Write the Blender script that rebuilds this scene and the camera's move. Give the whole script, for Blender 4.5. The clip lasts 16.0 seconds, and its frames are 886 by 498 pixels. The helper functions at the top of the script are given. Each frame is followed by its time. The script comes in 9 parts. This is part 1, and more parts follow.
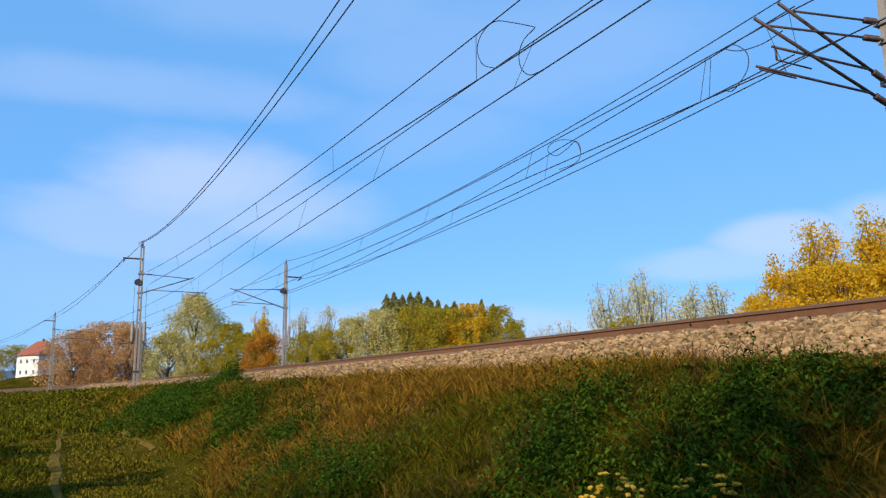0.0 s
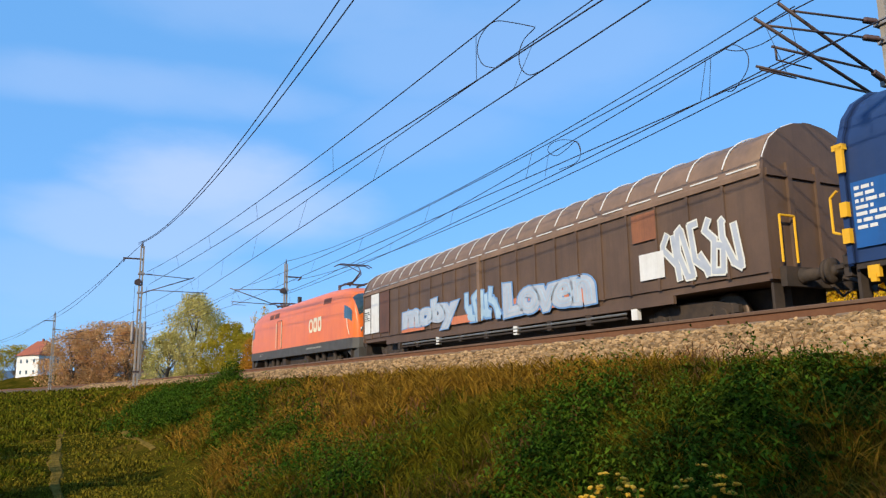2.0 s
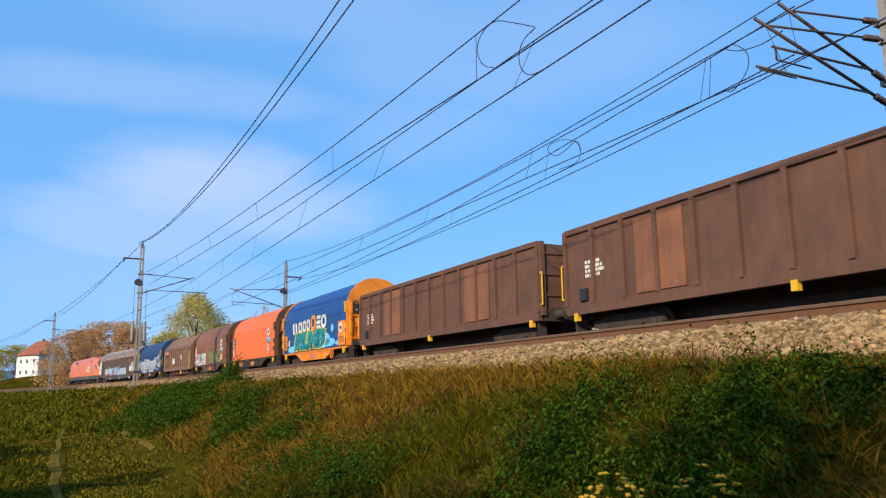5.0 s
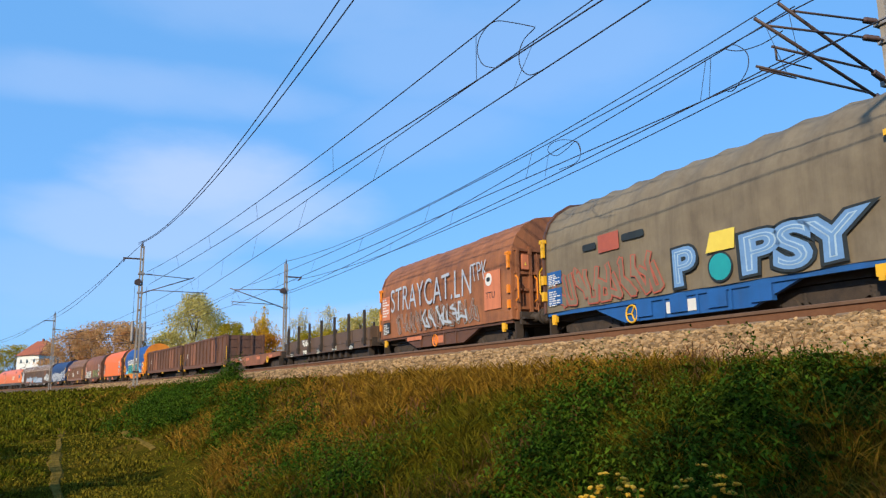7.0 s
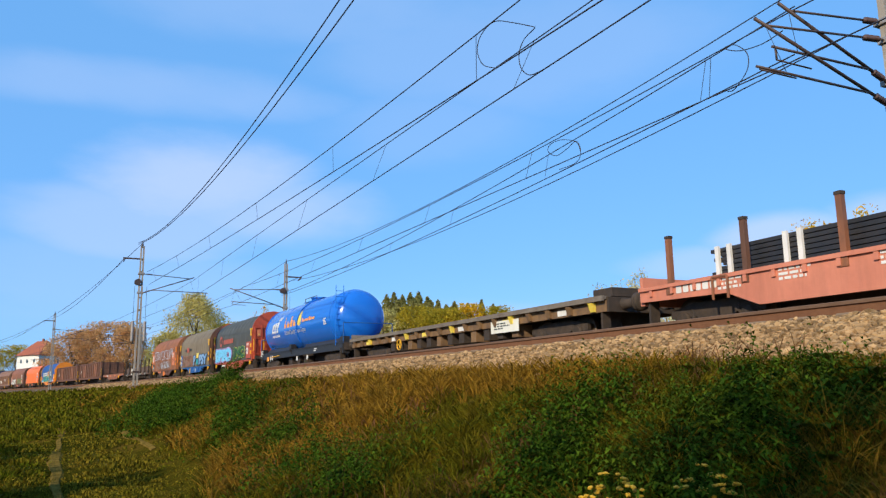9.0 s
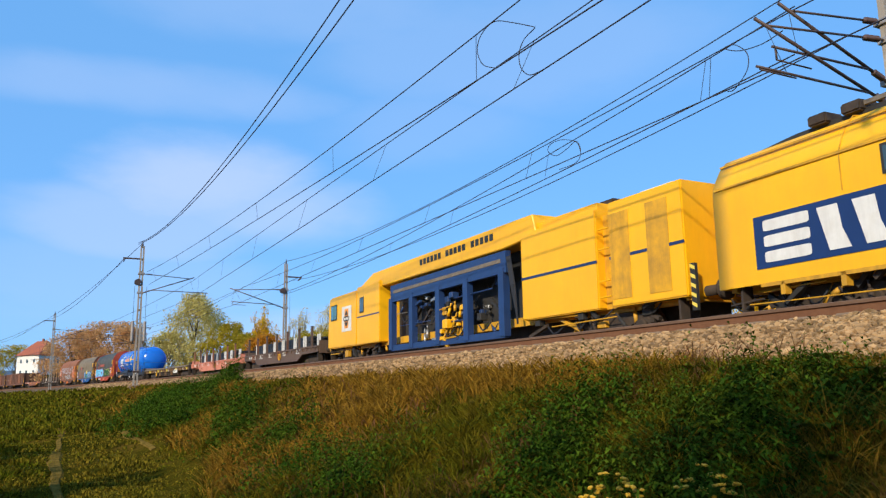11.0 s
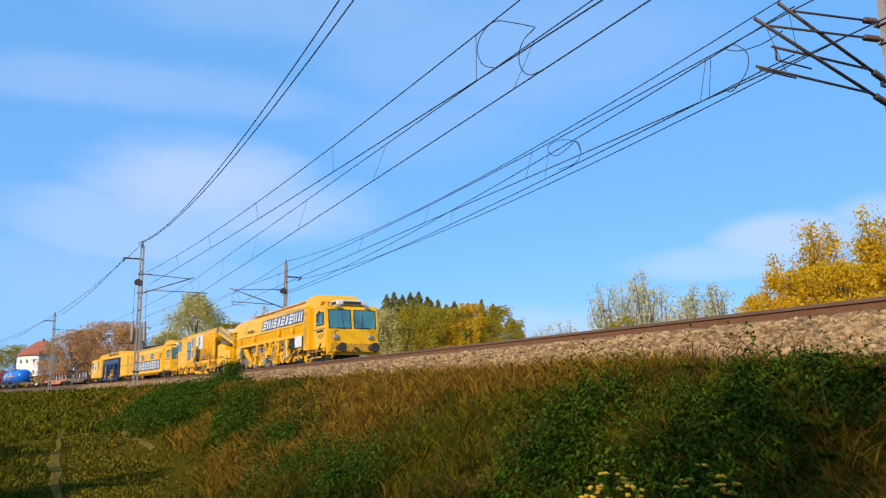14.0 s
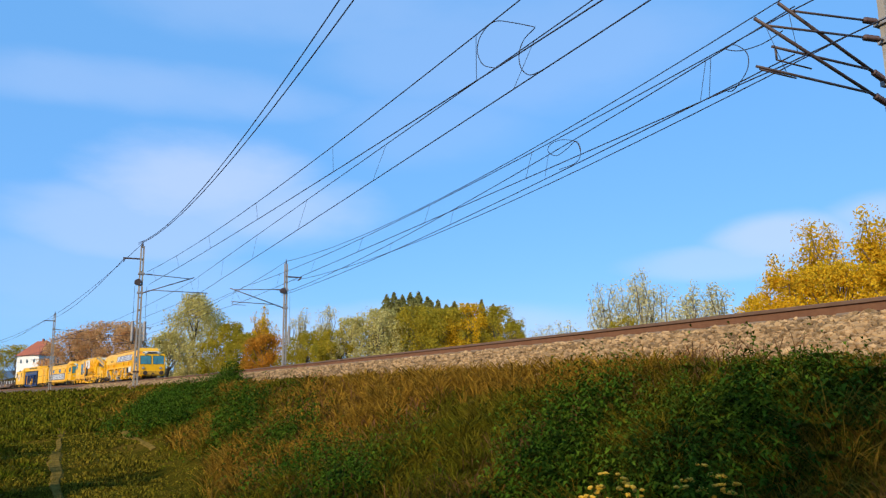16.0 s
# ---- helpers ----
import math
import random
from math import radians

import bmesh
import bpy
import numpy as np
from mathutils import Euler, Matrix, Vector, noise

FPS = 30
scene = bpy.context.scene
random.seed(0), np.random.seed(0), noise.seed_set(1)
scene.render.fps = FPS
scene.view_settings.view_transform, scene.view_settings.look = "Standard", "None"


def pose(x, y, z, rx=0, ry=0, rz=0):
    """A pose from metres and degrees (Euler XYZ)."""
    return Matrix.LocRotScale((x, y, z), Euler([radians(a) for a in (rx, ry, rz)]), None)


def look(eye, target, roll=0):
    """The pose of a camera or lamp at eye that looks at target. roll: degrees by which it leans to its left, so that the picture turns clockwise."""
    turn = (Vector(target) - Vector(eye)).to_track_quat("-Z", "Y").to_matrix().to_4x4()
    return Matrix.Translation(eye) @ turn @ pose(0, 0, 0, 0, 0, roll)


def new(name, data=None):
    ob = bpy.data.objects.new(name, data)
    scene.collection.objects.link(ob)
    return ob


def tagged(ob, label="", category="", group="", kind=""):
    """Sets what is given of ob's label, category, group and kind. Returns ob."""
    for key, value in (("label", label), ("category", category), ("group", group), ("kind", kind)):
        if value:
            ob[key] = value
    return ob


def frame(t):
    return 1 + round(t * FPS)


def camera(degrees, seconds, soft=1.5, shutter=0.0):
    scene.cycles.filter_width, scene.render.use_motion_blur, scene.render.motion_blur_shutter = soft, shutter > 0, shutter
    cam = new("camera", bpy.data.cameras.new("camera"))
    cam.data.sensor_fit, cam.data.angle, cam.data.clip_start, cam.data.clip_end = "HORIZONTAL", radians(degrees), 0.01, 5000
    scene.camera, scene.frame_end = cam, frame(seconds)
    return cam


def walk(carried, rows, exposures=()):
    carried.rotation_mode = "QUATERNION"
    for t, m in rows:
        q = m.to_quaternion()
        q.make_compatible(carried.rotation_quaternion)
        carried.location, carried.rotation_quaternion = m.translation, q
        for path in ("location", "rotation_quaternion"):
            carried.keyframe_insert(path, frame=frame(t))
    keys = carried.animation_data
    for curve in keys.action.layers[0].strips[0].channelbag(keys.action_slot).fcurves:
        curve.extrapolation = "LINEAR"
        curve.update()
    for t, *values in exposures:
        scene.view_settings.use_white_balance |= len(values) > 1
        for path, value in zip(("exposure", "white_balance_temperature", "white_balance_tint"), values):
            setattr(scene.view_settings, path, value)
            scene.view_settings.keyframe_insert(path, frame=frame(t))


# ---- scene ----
# ================= camera =================
EYE = (0.0, 0.0, 1.6)
YAW, PITCH, ROLL = radians(24.07), radians(10.045), -0.81
AIM = (math.sin(YAW) * math.cos(PITCH), math.cos(YAW) * math.cos(PITCH), math.sin(PITCH))
cam = camera(60.95, 16.0, 1.3)
VIEW = look(EYE, [e + a for e, a in zip(EYE, AIM)], ROLL)
walk(cam, [(0.0, VIEW), (16.0, VIEW)], exposures=[(0.0, 0.0), (16.0, 0.0)])

# ================= world, sun =================
SUN_TO = Vector((-0.70, -0.52, 0.44)).normalized()
world = bpy.data.worlds.new("sky")
scene.world = world
world.use_nodes = True
wn, wl = world.node_tree.nodes, world.node_tree.links
wn.clear()


def wnode(kind, **props):
    n = wn.new(kind)
    for k, v in props.items():
        if k == "operation":
            n.operation = v
    return n


sky = wn.new("ShaderNodeTexSky")
sky.sky_type = "NISHITA"
sky.sun_disc = False
sky.sun_elevation = math.asin(SUN_TO.z)
sky.sun_rotation = math.atan2(SUN_TO.x, SUN_TO.y)
sky.air_density, sky.dust_density, sky.ozone_density = 1.0, 0.3, 5.0
coord = wn.new("ShaderNodeTexCoord")
# thin clouds: soft patches of noise round a few directions of the sky
cloud_noise = wn.new("ShaderNodeTexNoise")
cloud_noise.inputs["Scale"].default_value = 3.2
cloud_noise.inputs["Detail"].default_value = 6.0
cloud_noise.inputs["Roughness"].default_value = 0.55
stretch = wn.new("ShaderNodeMapping")
stretch.inputs["Scale"].default_value = (1.0, 1.0, 2.6)
wl.new(coord.outputs["Generated"], stretch.inputs["Vector"])
wl.new(stretch.outputs["Vector"], cloud_noise.inputs["Vector"])


def cloud_patch(azimuth, height, wide, tall, amount):
    """A soft elliptical patch of cloud round a direction (degrees)."""
    a, h = radians(azimuth), radians(height)
    side = (math.cos(a), -math.sin(a), 0.0)
    up = (-math.sin(a) * math.sin(h), -math.cos(a) * math.sin(h), math.cos(h))
    ahead = (math.sin(a) * math.cos(h), math.cos(a) * math.cos(h), math.sin(h))
    dots = []
    for axis in (side, up, ahead):
        d = wn.new("ShaderNodeVectorMath")
        d.operation = "DOT_PRODUCT"
        wl.new(coord.outputs["Generated"], d.inputs[0])
        d.inputs[1].default_value = axis
        dots.append(d.outputs["Value"])
    total = None
    for value, size in ((dots[0], wide), (dots[1], tall)):
        m = wn.new("ShaderNodeMath")
        m.operation = "DIVIDE"
        wl.new(value, m.inputs[0])
        m.inputs[1].default_value = math.tan(radians(size))
        sq = wn.new("ShaderNodeMath")
        sq.operation = "POWER"
        sq.inputs[1].default_value = 2.0
        absn = wn.new("ShaderNodeMath")
        absn.operation = "ABSOLUTE"
        wl.new(m.outputs[0], absn.inputs[0])
        wl.new(absn.outputs[0], sq.inputs[0])
        if total is None:
            total = sq.outputs[0]
        else:
            add = wn.new("ShaderNodeMath")
            add.operation = "ADD"
            wl.new(total, add.inputs[0])
            wl.new(sq.outputs[0], add.inputs[1])
            total = add.outputs[0]
    # noise roughens the rim
    rim = wn.new("ShaderNodeMath")
    rim.operation = "MULTIPLY_ADD"
    wl.new(cloud_noise.outputs["Fac"], rim.inputs[0])
    rim.inputs[1].default_value = -2.2
    wl.new(total, rim.inputs[2])
    ramp = wn.new("ShaderNodeMapRange")
    ramp.interpolation_type = "SMOOTHSTEP"
    ramp.inputs["From Min"].default_value = 0.1
    ramp.inputs["From Max"].default_value = -1.1
    ramp.inputs["To Min"].default_value = 0.0
    ramp.inputs["To Max"].default_value = amount
    wl.new(rim.outputs[0], ramp.inputs["Value"])
    front = wn.new("ShaderNodeMath")
    front.operation = "GREATER_THAN"
    wl.new(dots[2], front.inputs[0])
    front.inputs[1].default_value = 0.0
    both = wn.new("ShaderNodeMath")
    both.operation = "MULTIPLY"
    wl.new(ramp.outputs[0], both.inputs[0])
    wl.new(front.outputs[0], both.inputs[1])
    return both.outputs[0]


clouds = None
for patch in ((6.5, 15.0, 9, 4.0, 0.62), (11, 13.0, 9, 3.2, 0.5), (2, 11.5, 10, 3.0, 0.4), (4, 21, 14, 2.2, 0.24), (30, 25, 16, 5.0, 0.17), (22, 19, 9, 3.0, 0.14),
              (49, 9.6, 5.5, 1.9, 0.62), (45, 8.2, 8, 1.4, 0.4), (56, 10.5, 5, 2.0, 0.5), (12, 28, 16, 3.5, 0.2),
              (-4, 7, 18, 4.0, 0.2), (24, 3.5, 26, 2.6, 0.4), (36, 3.5, 14, 1.6, 0.4), (-60, 20, 30, 6, 0.4), (110, 18, 28, 6, 0.4), (180, 25, 34, 7, 0.4)):
    c = cloud_patch(*patch)
    if clouds is None:
        clouds = c
    else:
        m = wn.new("ShaderNodeMath")
        m.operation = "MAXIMUM"
        wl.new(clouds, m.inputs[0])
        wl.new(c, m.inputs[1])
        clouds = m.outputs[0]
blend = wn.new("ShaderNodeMixRGB")
wl.new(clouds, blend.inputs["Fac"])
tint = wn.new("ShaderNodeMixRGB")
tint.blend_type = "MULTIPLY"
tint.inputs["Fac"].default_value = 1.0
tint.inputs["Color2"].default_value = (0.92, 1.0, 1.12, 1)
wl.new(sky.outputs["Color"], tint.inputs["Color1"])
veil = wn.new("ShaderNodeMixRGB")      # a thin even haze that lifts the blue of the high sky
veil.inputs["Fac"].default_value = 0.6
veil.inputs["Color2"].default_value = (1.75, 5.0, 10.2, 1)
wl.new(tint.outputs["Color"], veil.inputs["Color1"])
wl.new(veil.outputs["Color"], blend.inputs["Color1"])
blend.inputs["Color2"].default_value = (5.4, 6.4, 8.9, 1)
background = wn.new("ShaderNodeBackground")
background.inputs["Strength"].default_value = 0.12
wl.new(blend.outputs["Color"], background.inputs["Color"])
world_out = wn.new("ShaderNodeOutputWorld")
wl.new(background.outputs["Background"], world_out.inputs["Surface"])

sun = new("sun", bpy.data.lights.new("sun", "SUN"))
sun.data.energy = 5.0
sun.data.angle = radians(0.8)
sun.data.color = (1.0, 0.87, 0.65)
sun.matrix_world = look((-60, -80, 60), (-60 - SUN_TO.x, -80 - SUN_TO.y, 60 - SUN_TO.z))


# ================= materials =================
def lin(r, g, b):
    """Linear colour from 0-255 display values."""
    return tuple(((v / 255 + 0.055) / 1.055) ** 2.4 if v > 10 else v / 255 / 12.92 for v in (r, g, b))


def material(name, base, second=None, scale=3.0, amount=0.5, rough=0.6, metal=0.0, bump=0.0, bump_scale=40.0,
             streak=0.0, streak_colour=(0.05, 0.035, 0.025), vary=0.0, island=False, translucent=0.0, coat=0.0, spec=None):
    """A procedural surface: two-scale colour noise, optional vertical grime streaks, fine relief, and a change from piece to piece."""
    m = bpy.data.materials.new(name)
    m.use_nodes = True
    n, l = m.node_tree.nodes, m.node_tree.links
    b = n["Principled BSDF"]
    b.inputs["Roughness"].default_value = rough
    b.inputs["Metallic"].default_value = metal
    b.inputs["Coat Weight"].default_value = coat
    b.inputs["Specular IOR Level"].default_value = spec if spec is not None else (0.02 if translucent else 0.12 if rough > 0.8 else 0.4)
    second = second or tuple(c * 0.6 for c in base)
    tc = n.new("ShaderNodeTexCoord")
    big = n.new("ShaderNodeTexNoise")
    big.inputs["Scale"].default_value = scale
    big.inputs["Detail"].default_value = 7.0
    big.inputs["Roughness"].default_value = 0.65
    l.new(tc.outputs["Object"], big.inputs["Vector"])
    ramp = n.new("ShaderNodeMapRange")
    ramp.inputs["From Min"].default_value = 0.35
    ramp.inputs["From Max"].default_value = 0.68
    ramp.inputs["To Max"].default_value = amount
    l.new(big.outputs["Fac"], ramp.inputs["Value"])
    mix = n.new("ShaderNodeMixRGB")
    mix.inputs["Color1"].default_value = (*base, 1)
    mix.inputs["Color2"].default_value = (*second, 1)
    l.new(ramp.outputs[0], mix.inputs["Fac"])
    colour = mix.outputs["Color"]
    if streak:
        mp = n.new("ShaderNodeMapping")
        mp.inputs["Scale"].default_value = (4.0, 4.0, 0.35)
        l.new(tc.outputs["Object"], mp.inputs["Vector"])
        sn = n.new("ShaderNodeTexNoise")
        sn.inputs["Scale"].default_value = 1.3
        sn.inputs["Detail"].default_value = 8.0
        sn.inputs["Roughness"].default_value = 0.7
        l.new(mp.outputs["Vector"], sn.inputs["Vector"])
        sr = n.new("ShaderNodeMapRange")
        sr.inputs["From Min"].default_value = 0.45
        sr.inputs["From Max"].default_value = 0.75
        sr.inputs["To Max"].default_value = streak
        l.new(sn.outputs["Fac"], sr.inputs["Value"])
        sm = n.new("ShaderNodeMixRGB")
        sm.inputs["Color2"].default_value = (*streak_colour, 1)
        l.new(colour, sm.inputs["Color1"])
        l.new(sr.outputs[0], sm.inputs["Fac"])
        colour = sm.outputs["Color"]
    if vary:
        if island:
            gi = n.new("ShaderNodeNewGeometry")
            rnd = gi.outputs["Random Per Island"]
        else:
            oi = n.new("ShaderNodeObjectInfo")
            rnd = oi.outputs["Random"]
        vr = n.new("ShaderNodeMapRange")
        vr.inputs["To Min"].default_value = 1.0 - vary
        vr.inputs["To Max"].default_value = 1.0 + vary
        l.new(rnd, vr.inputs["Value"])
        hs = n.new("ShaderNodeHueSaturation")
        l.new(vr.outputs[0], hs.inputs["Value"])
        l.new(colour, hs.inputs["Color"])
        colour = hs.outputs["Color"]
    l.new(colour, b.inputs["Base Color"])
    if bump:
        fine = n.new("ShaderNodeTexNoise")
        fine.inputs["Scale"].default_value = bump_scale
        fine.inputs["Detail"].default_value = 5.0
        l.new(tc.outputs["Object"], fine.inputs["Vector"])
        bn = n.new("ShaderNodeBump")
        bn.inputs["Strength"].default_value = bump
        bn.inputs["Distance"].default_value = 0.02
        l.new(fine.outputs["Fac"], bn.inputs["Height"])
        l.new(bn.outputs["Normal"], b.inputs["Normal"])
    if translucent:
        t = n.new("ShaderNodeBsdfTranslucent")
        l.new(colour, t.inputs["Color"])
        ms = n.new("ShaderNodeMixShader")
        ms.inputs["Fac"].default_value = translucent
        l.new(b.outputs["BSDF"], ms.inputs[1])
        l.new(t.outputs["BSDF"], ms.inputs[2])
        l.new(ms.outputs["Shader"], n["Material Output"].inputs["Surface"])
    return m


M = {}
M["rail"] = material("rail_steel", (0.15, 0.068, 0.036), (0.20, 0.095, 0.05), 8, 0.8, 0.8, 0.0, 0.3, 60, spec=0.1)
M["rail_head"] = material("rail_head_worn", (0.20, 0.115, 0.07), (0.12, 0.065, 0.04), 6, 0.6, 0.6, 0.2, spec=0.2)
M["concrete"] = material("sleeper_concrete", (0.23, 0.155, 0.10), (0.14, 0.095, 0.06), 5, 0.8, 0.9, 0, 0.3, 50)
M["clip"] = material("rail_clip", (0.08, 0.045, 0.03), None, 9, 0.5, 0.7, 0.4)
M["stone"] = material("ballast_stone", (0.38, 0.24, 0.115), (0.20, 0.115, 0.055), 3.0, 0.8, 0.9, 0, 0.5, 45, vary=0.5, island=True)
M["stone_piece"] = material("ballast_piece", (0.38, 0.24, 0.115), (0.20, 0.115, 0.055), 3.0, 0.8, 0.9, 0, 0.5, 45, vary=0.4)
# bed colour set darker than the stones, painting shade into the gaps between them
M["gravel"] = material("ballast_bed", (0.17, 0.11, 0.06), (0.07, 0.045, 0.025), 14, 0.9, 0.95, 0, 0.9, 30)
M["mast"] = material("mast_concrete", (0.36, 0.32, 0.27), (0.22, 0.18, 0.15), 2, 0.7, 0.85, 0, 0.2, 30, streak=0.3)
M["galv"] = material("galvanised_steel", (0.36, 0.33, 0.31), (0.2, 0.17, 0.15), 5, 0.7, 0.6, 0.4)
M["tube"] = material("dark_steel_tube", (0.085, 0.06, 0.055), (0.13, 0.08, 0.06), 6, 0.7, 0.55, 0.5)
M["insul"] = material("brown_insulator", (0.09, 0.055, 0.05), (0.15, 0.1, 0.09), 8, 0.5, 0.35)
M["wire"] = material("dark_wire", (0.045, 0.045, 0.06), None, 5, 0.3, 0.6, 0.4)


# ================= mesh helpers =================
def box(bm, x0, x1, y0, y1, z0, z1):
    v = [bm.verts.new(c) for c in ((x0, y0, z0), (x1, y0, z0), (x1, y1, z0), (x0, y1, z0), (x0, y0, z1), (x1, y0, z1), (x1, y1, z1), (x0, y1, z1))]
    for f in ((0, 3, 2, 1), (4, 5, 6, 7), (0, 1, 5, 4), (1, 2, 6, 5), (2, 3, 7, 6), (3, 0, 4, 7)):
        bm.faces.new([v[i] for i in f])


def bevel(bm, width=0.02, segments=2):
    bmesh.ops.bevel(bm, geom=list(bm.edges), offset=width, segments=segments, affect="EDGES", clamp_overlap=True)


def extrude(bm, profile, y0, y1, axis="y", shrink=None):
    """A prism: a closed profile of (a, z) swept from y0 to y1 along y (or along x)."""
    rings = []
    for y in (y0, y1):
        ring = []
        for a, z in profile:
            ring.append(bm.verts.new((a, y, z) if axis == "y" else (y, a, z)))
        rings.append(ring)
    n = len(profile)
    for i in range(n):
        j = (i + 1) % n
        bm.faces.new((rings[0][i], rings[0][j], rings[1][j], rings[1][i]))
    bm.faces.new(rings[0][::-1])
    bm.faces.new(rings[1])
    bmesh.ops.recalc_face_normals(bm, faces=bm.faces)


def rod(bm, a, b, r, n=8, r2=None):
    """A round bar from a to b."""
    a, b = Vector(a), Vector(b)
    d = (b - a).normalized()
    u = d.orthogonal().normalized()
    w = d.cross(u)
    r2 = r if r2 is None else r2
    ra, rb = [], []
    for i in range(n):
        t = 2 * math.pi * i / n
        o = u * math.cos(t) + w * math.sin(t)
        ra.append(bm.verts.new(a + o * r))
        rb.append(bm.verts.new(b + o * r2))
    for i in range(n):
        j = (i + 1) % n
        f = bm.faces.new((ra[i], ra[j], rb[j], rb[i]))
        f.smooth = n > 6
    bm.faces.new(ra[::-1])
    bm.faces.new(rb)


def bar(bm, pts, r, n=6):
    for a, b in zip(pts, pts[1:]):
        rod(bm, a, b, r, n)


def lathe(bm, a, b, radii, n=12):
    """Rings of given (share, radius) along the line a-b."""
    a, b = Vector(a), Vector(b)
    d = (b - a).normalized()
    u = d.orthogonal().normalized()
    w = d.cross(u)
    rings = []
    for share, r in radii:
        c = a.lerp(b, share)
        rings.append([bm.verts.new(c + (u * math.cos(2 * math.pi * i / n) + w * math.sin(2 * math.pi * i / n)) * r) for i in range(n)])
    for r0, r1 in zip(rings, rings[1:]):
        for i in range(n):
            j = (i + 1) % n
            bm.faces.new((r0[i], r0[j], r1[j], r1[i])).smooth = True
    bm.faces.new(rings[0][::-1])
    bm.faces.new(rings[-1])


def mesh_of(name, bm, *mats):
    me = bpy.data.meshes.new(name)
    bm.to_mesh(me)
    bm.free()
    for m in mats:
        me.materials.append(m)
    return me


def part(name, bm, mat, parent=None, label=""):
    """Links a bmesh as one mesh object, under a thing or a part where one is given."""
    me = bm if isinstance(bm, bpy.types.Mesh) else mesh_of(name, bm, *(mat if isinstance(mat, (list, tuple)) else [mat]))
    ob = new(name, me)
    if parent is not None:
        ob.parent = parent
    return tagged(ob, label)


def boxes(*items):
    bm = bmesh.new()
    for i in items:
        box(bm, *i)
    return bm


# ================= the line of the track =================
# s: metres along the train's track from abreast of the camera; side: metres to the right of it
TRACK_X, RAIL_Z, CURVE, CURVE_RATE, GRADE, GRADE_RATE = 12.69, 2.431, 1.867e-3, -1.64e-6, -0.00155, -2.59e-5
NEAR = -4.5          # the near track's middle
STEP = 0.5
S_AXIS = np.arange(-460.0, 900.0, STEP)
heading = np.where(S_AXIS > 0, CURVE * S_AXIS + 0.5 * CURVE_RATE * np.clip(S_AXIS, 0, 520) ** 2, 0.0)
_dx, _dy = -np.sin(heading) * STEP, np.cos(heading) * STEP
LINE_X = np.concatenate([[0], np.cumsum((_dx[1:] + _dx[:-1]) / 2)])
LINE_Y = np.concatenate([[0], np.cumsum((_dy[1:] + _dy[:-1]) / 2)])
LINE_X += TRACK_X - np.interp(0, S_AXIS, LINE_X)
LINE_Y -= np.interp(0, S_AXIS, LINE_Y)
_c = np.clip(S_AXIS, 0, 190)
LINE_Z = RAIL_Z + GRADE * _c + GRADE_RATE * _c ** 2


def on_track(s, side=0.0, z=0.0):
    """The place beside the track, z above the rail heads."""
    t = float(np.interp(s, S_AXIS, heading))
    return Vector((float(np.interp(s, S_AXIS, LINE_X)) + side * math.cos(t), float(np.interp(s, S_AXIS, LINE_Y)) + side * math.sin(t),
                   float(np.interp(s, S_AXIS, LINE_Z)) + z))


def track_pose(s, side=0.0):
    p = on_track(s, side)
    t = float(np.interp(s, S_AXIS, heading))
    rise = math.atan2(float(np.interp(s + 2, S_AXIS, LINE_Z) - np.interp(s - 2, S_AXIS, LINE_Z)), 4.0)
    return pose(p.x, p.y, p.z, math.degrees(rise), 0, math.degrees(t))


def ray(px, py):
    """A direction from the eye: px, py as shares of the picture's half width from its middle, to the right and up."""
    h = math.tan(radians(60.95) / 2)
    return (VIEW.to_3x3() @ Vector((px * h, py * h, -1))).normalized()


def seen_at(x, y, distance):
    """A place far off, at a ground distance from the eye in the direction of x, y on a 1568 by 882 field."""
    d = ray((x - 784) / 784, (441 - y) / 784)
    return Vector(EYE) + d * (distance / math.hypot(d.x, d.y))
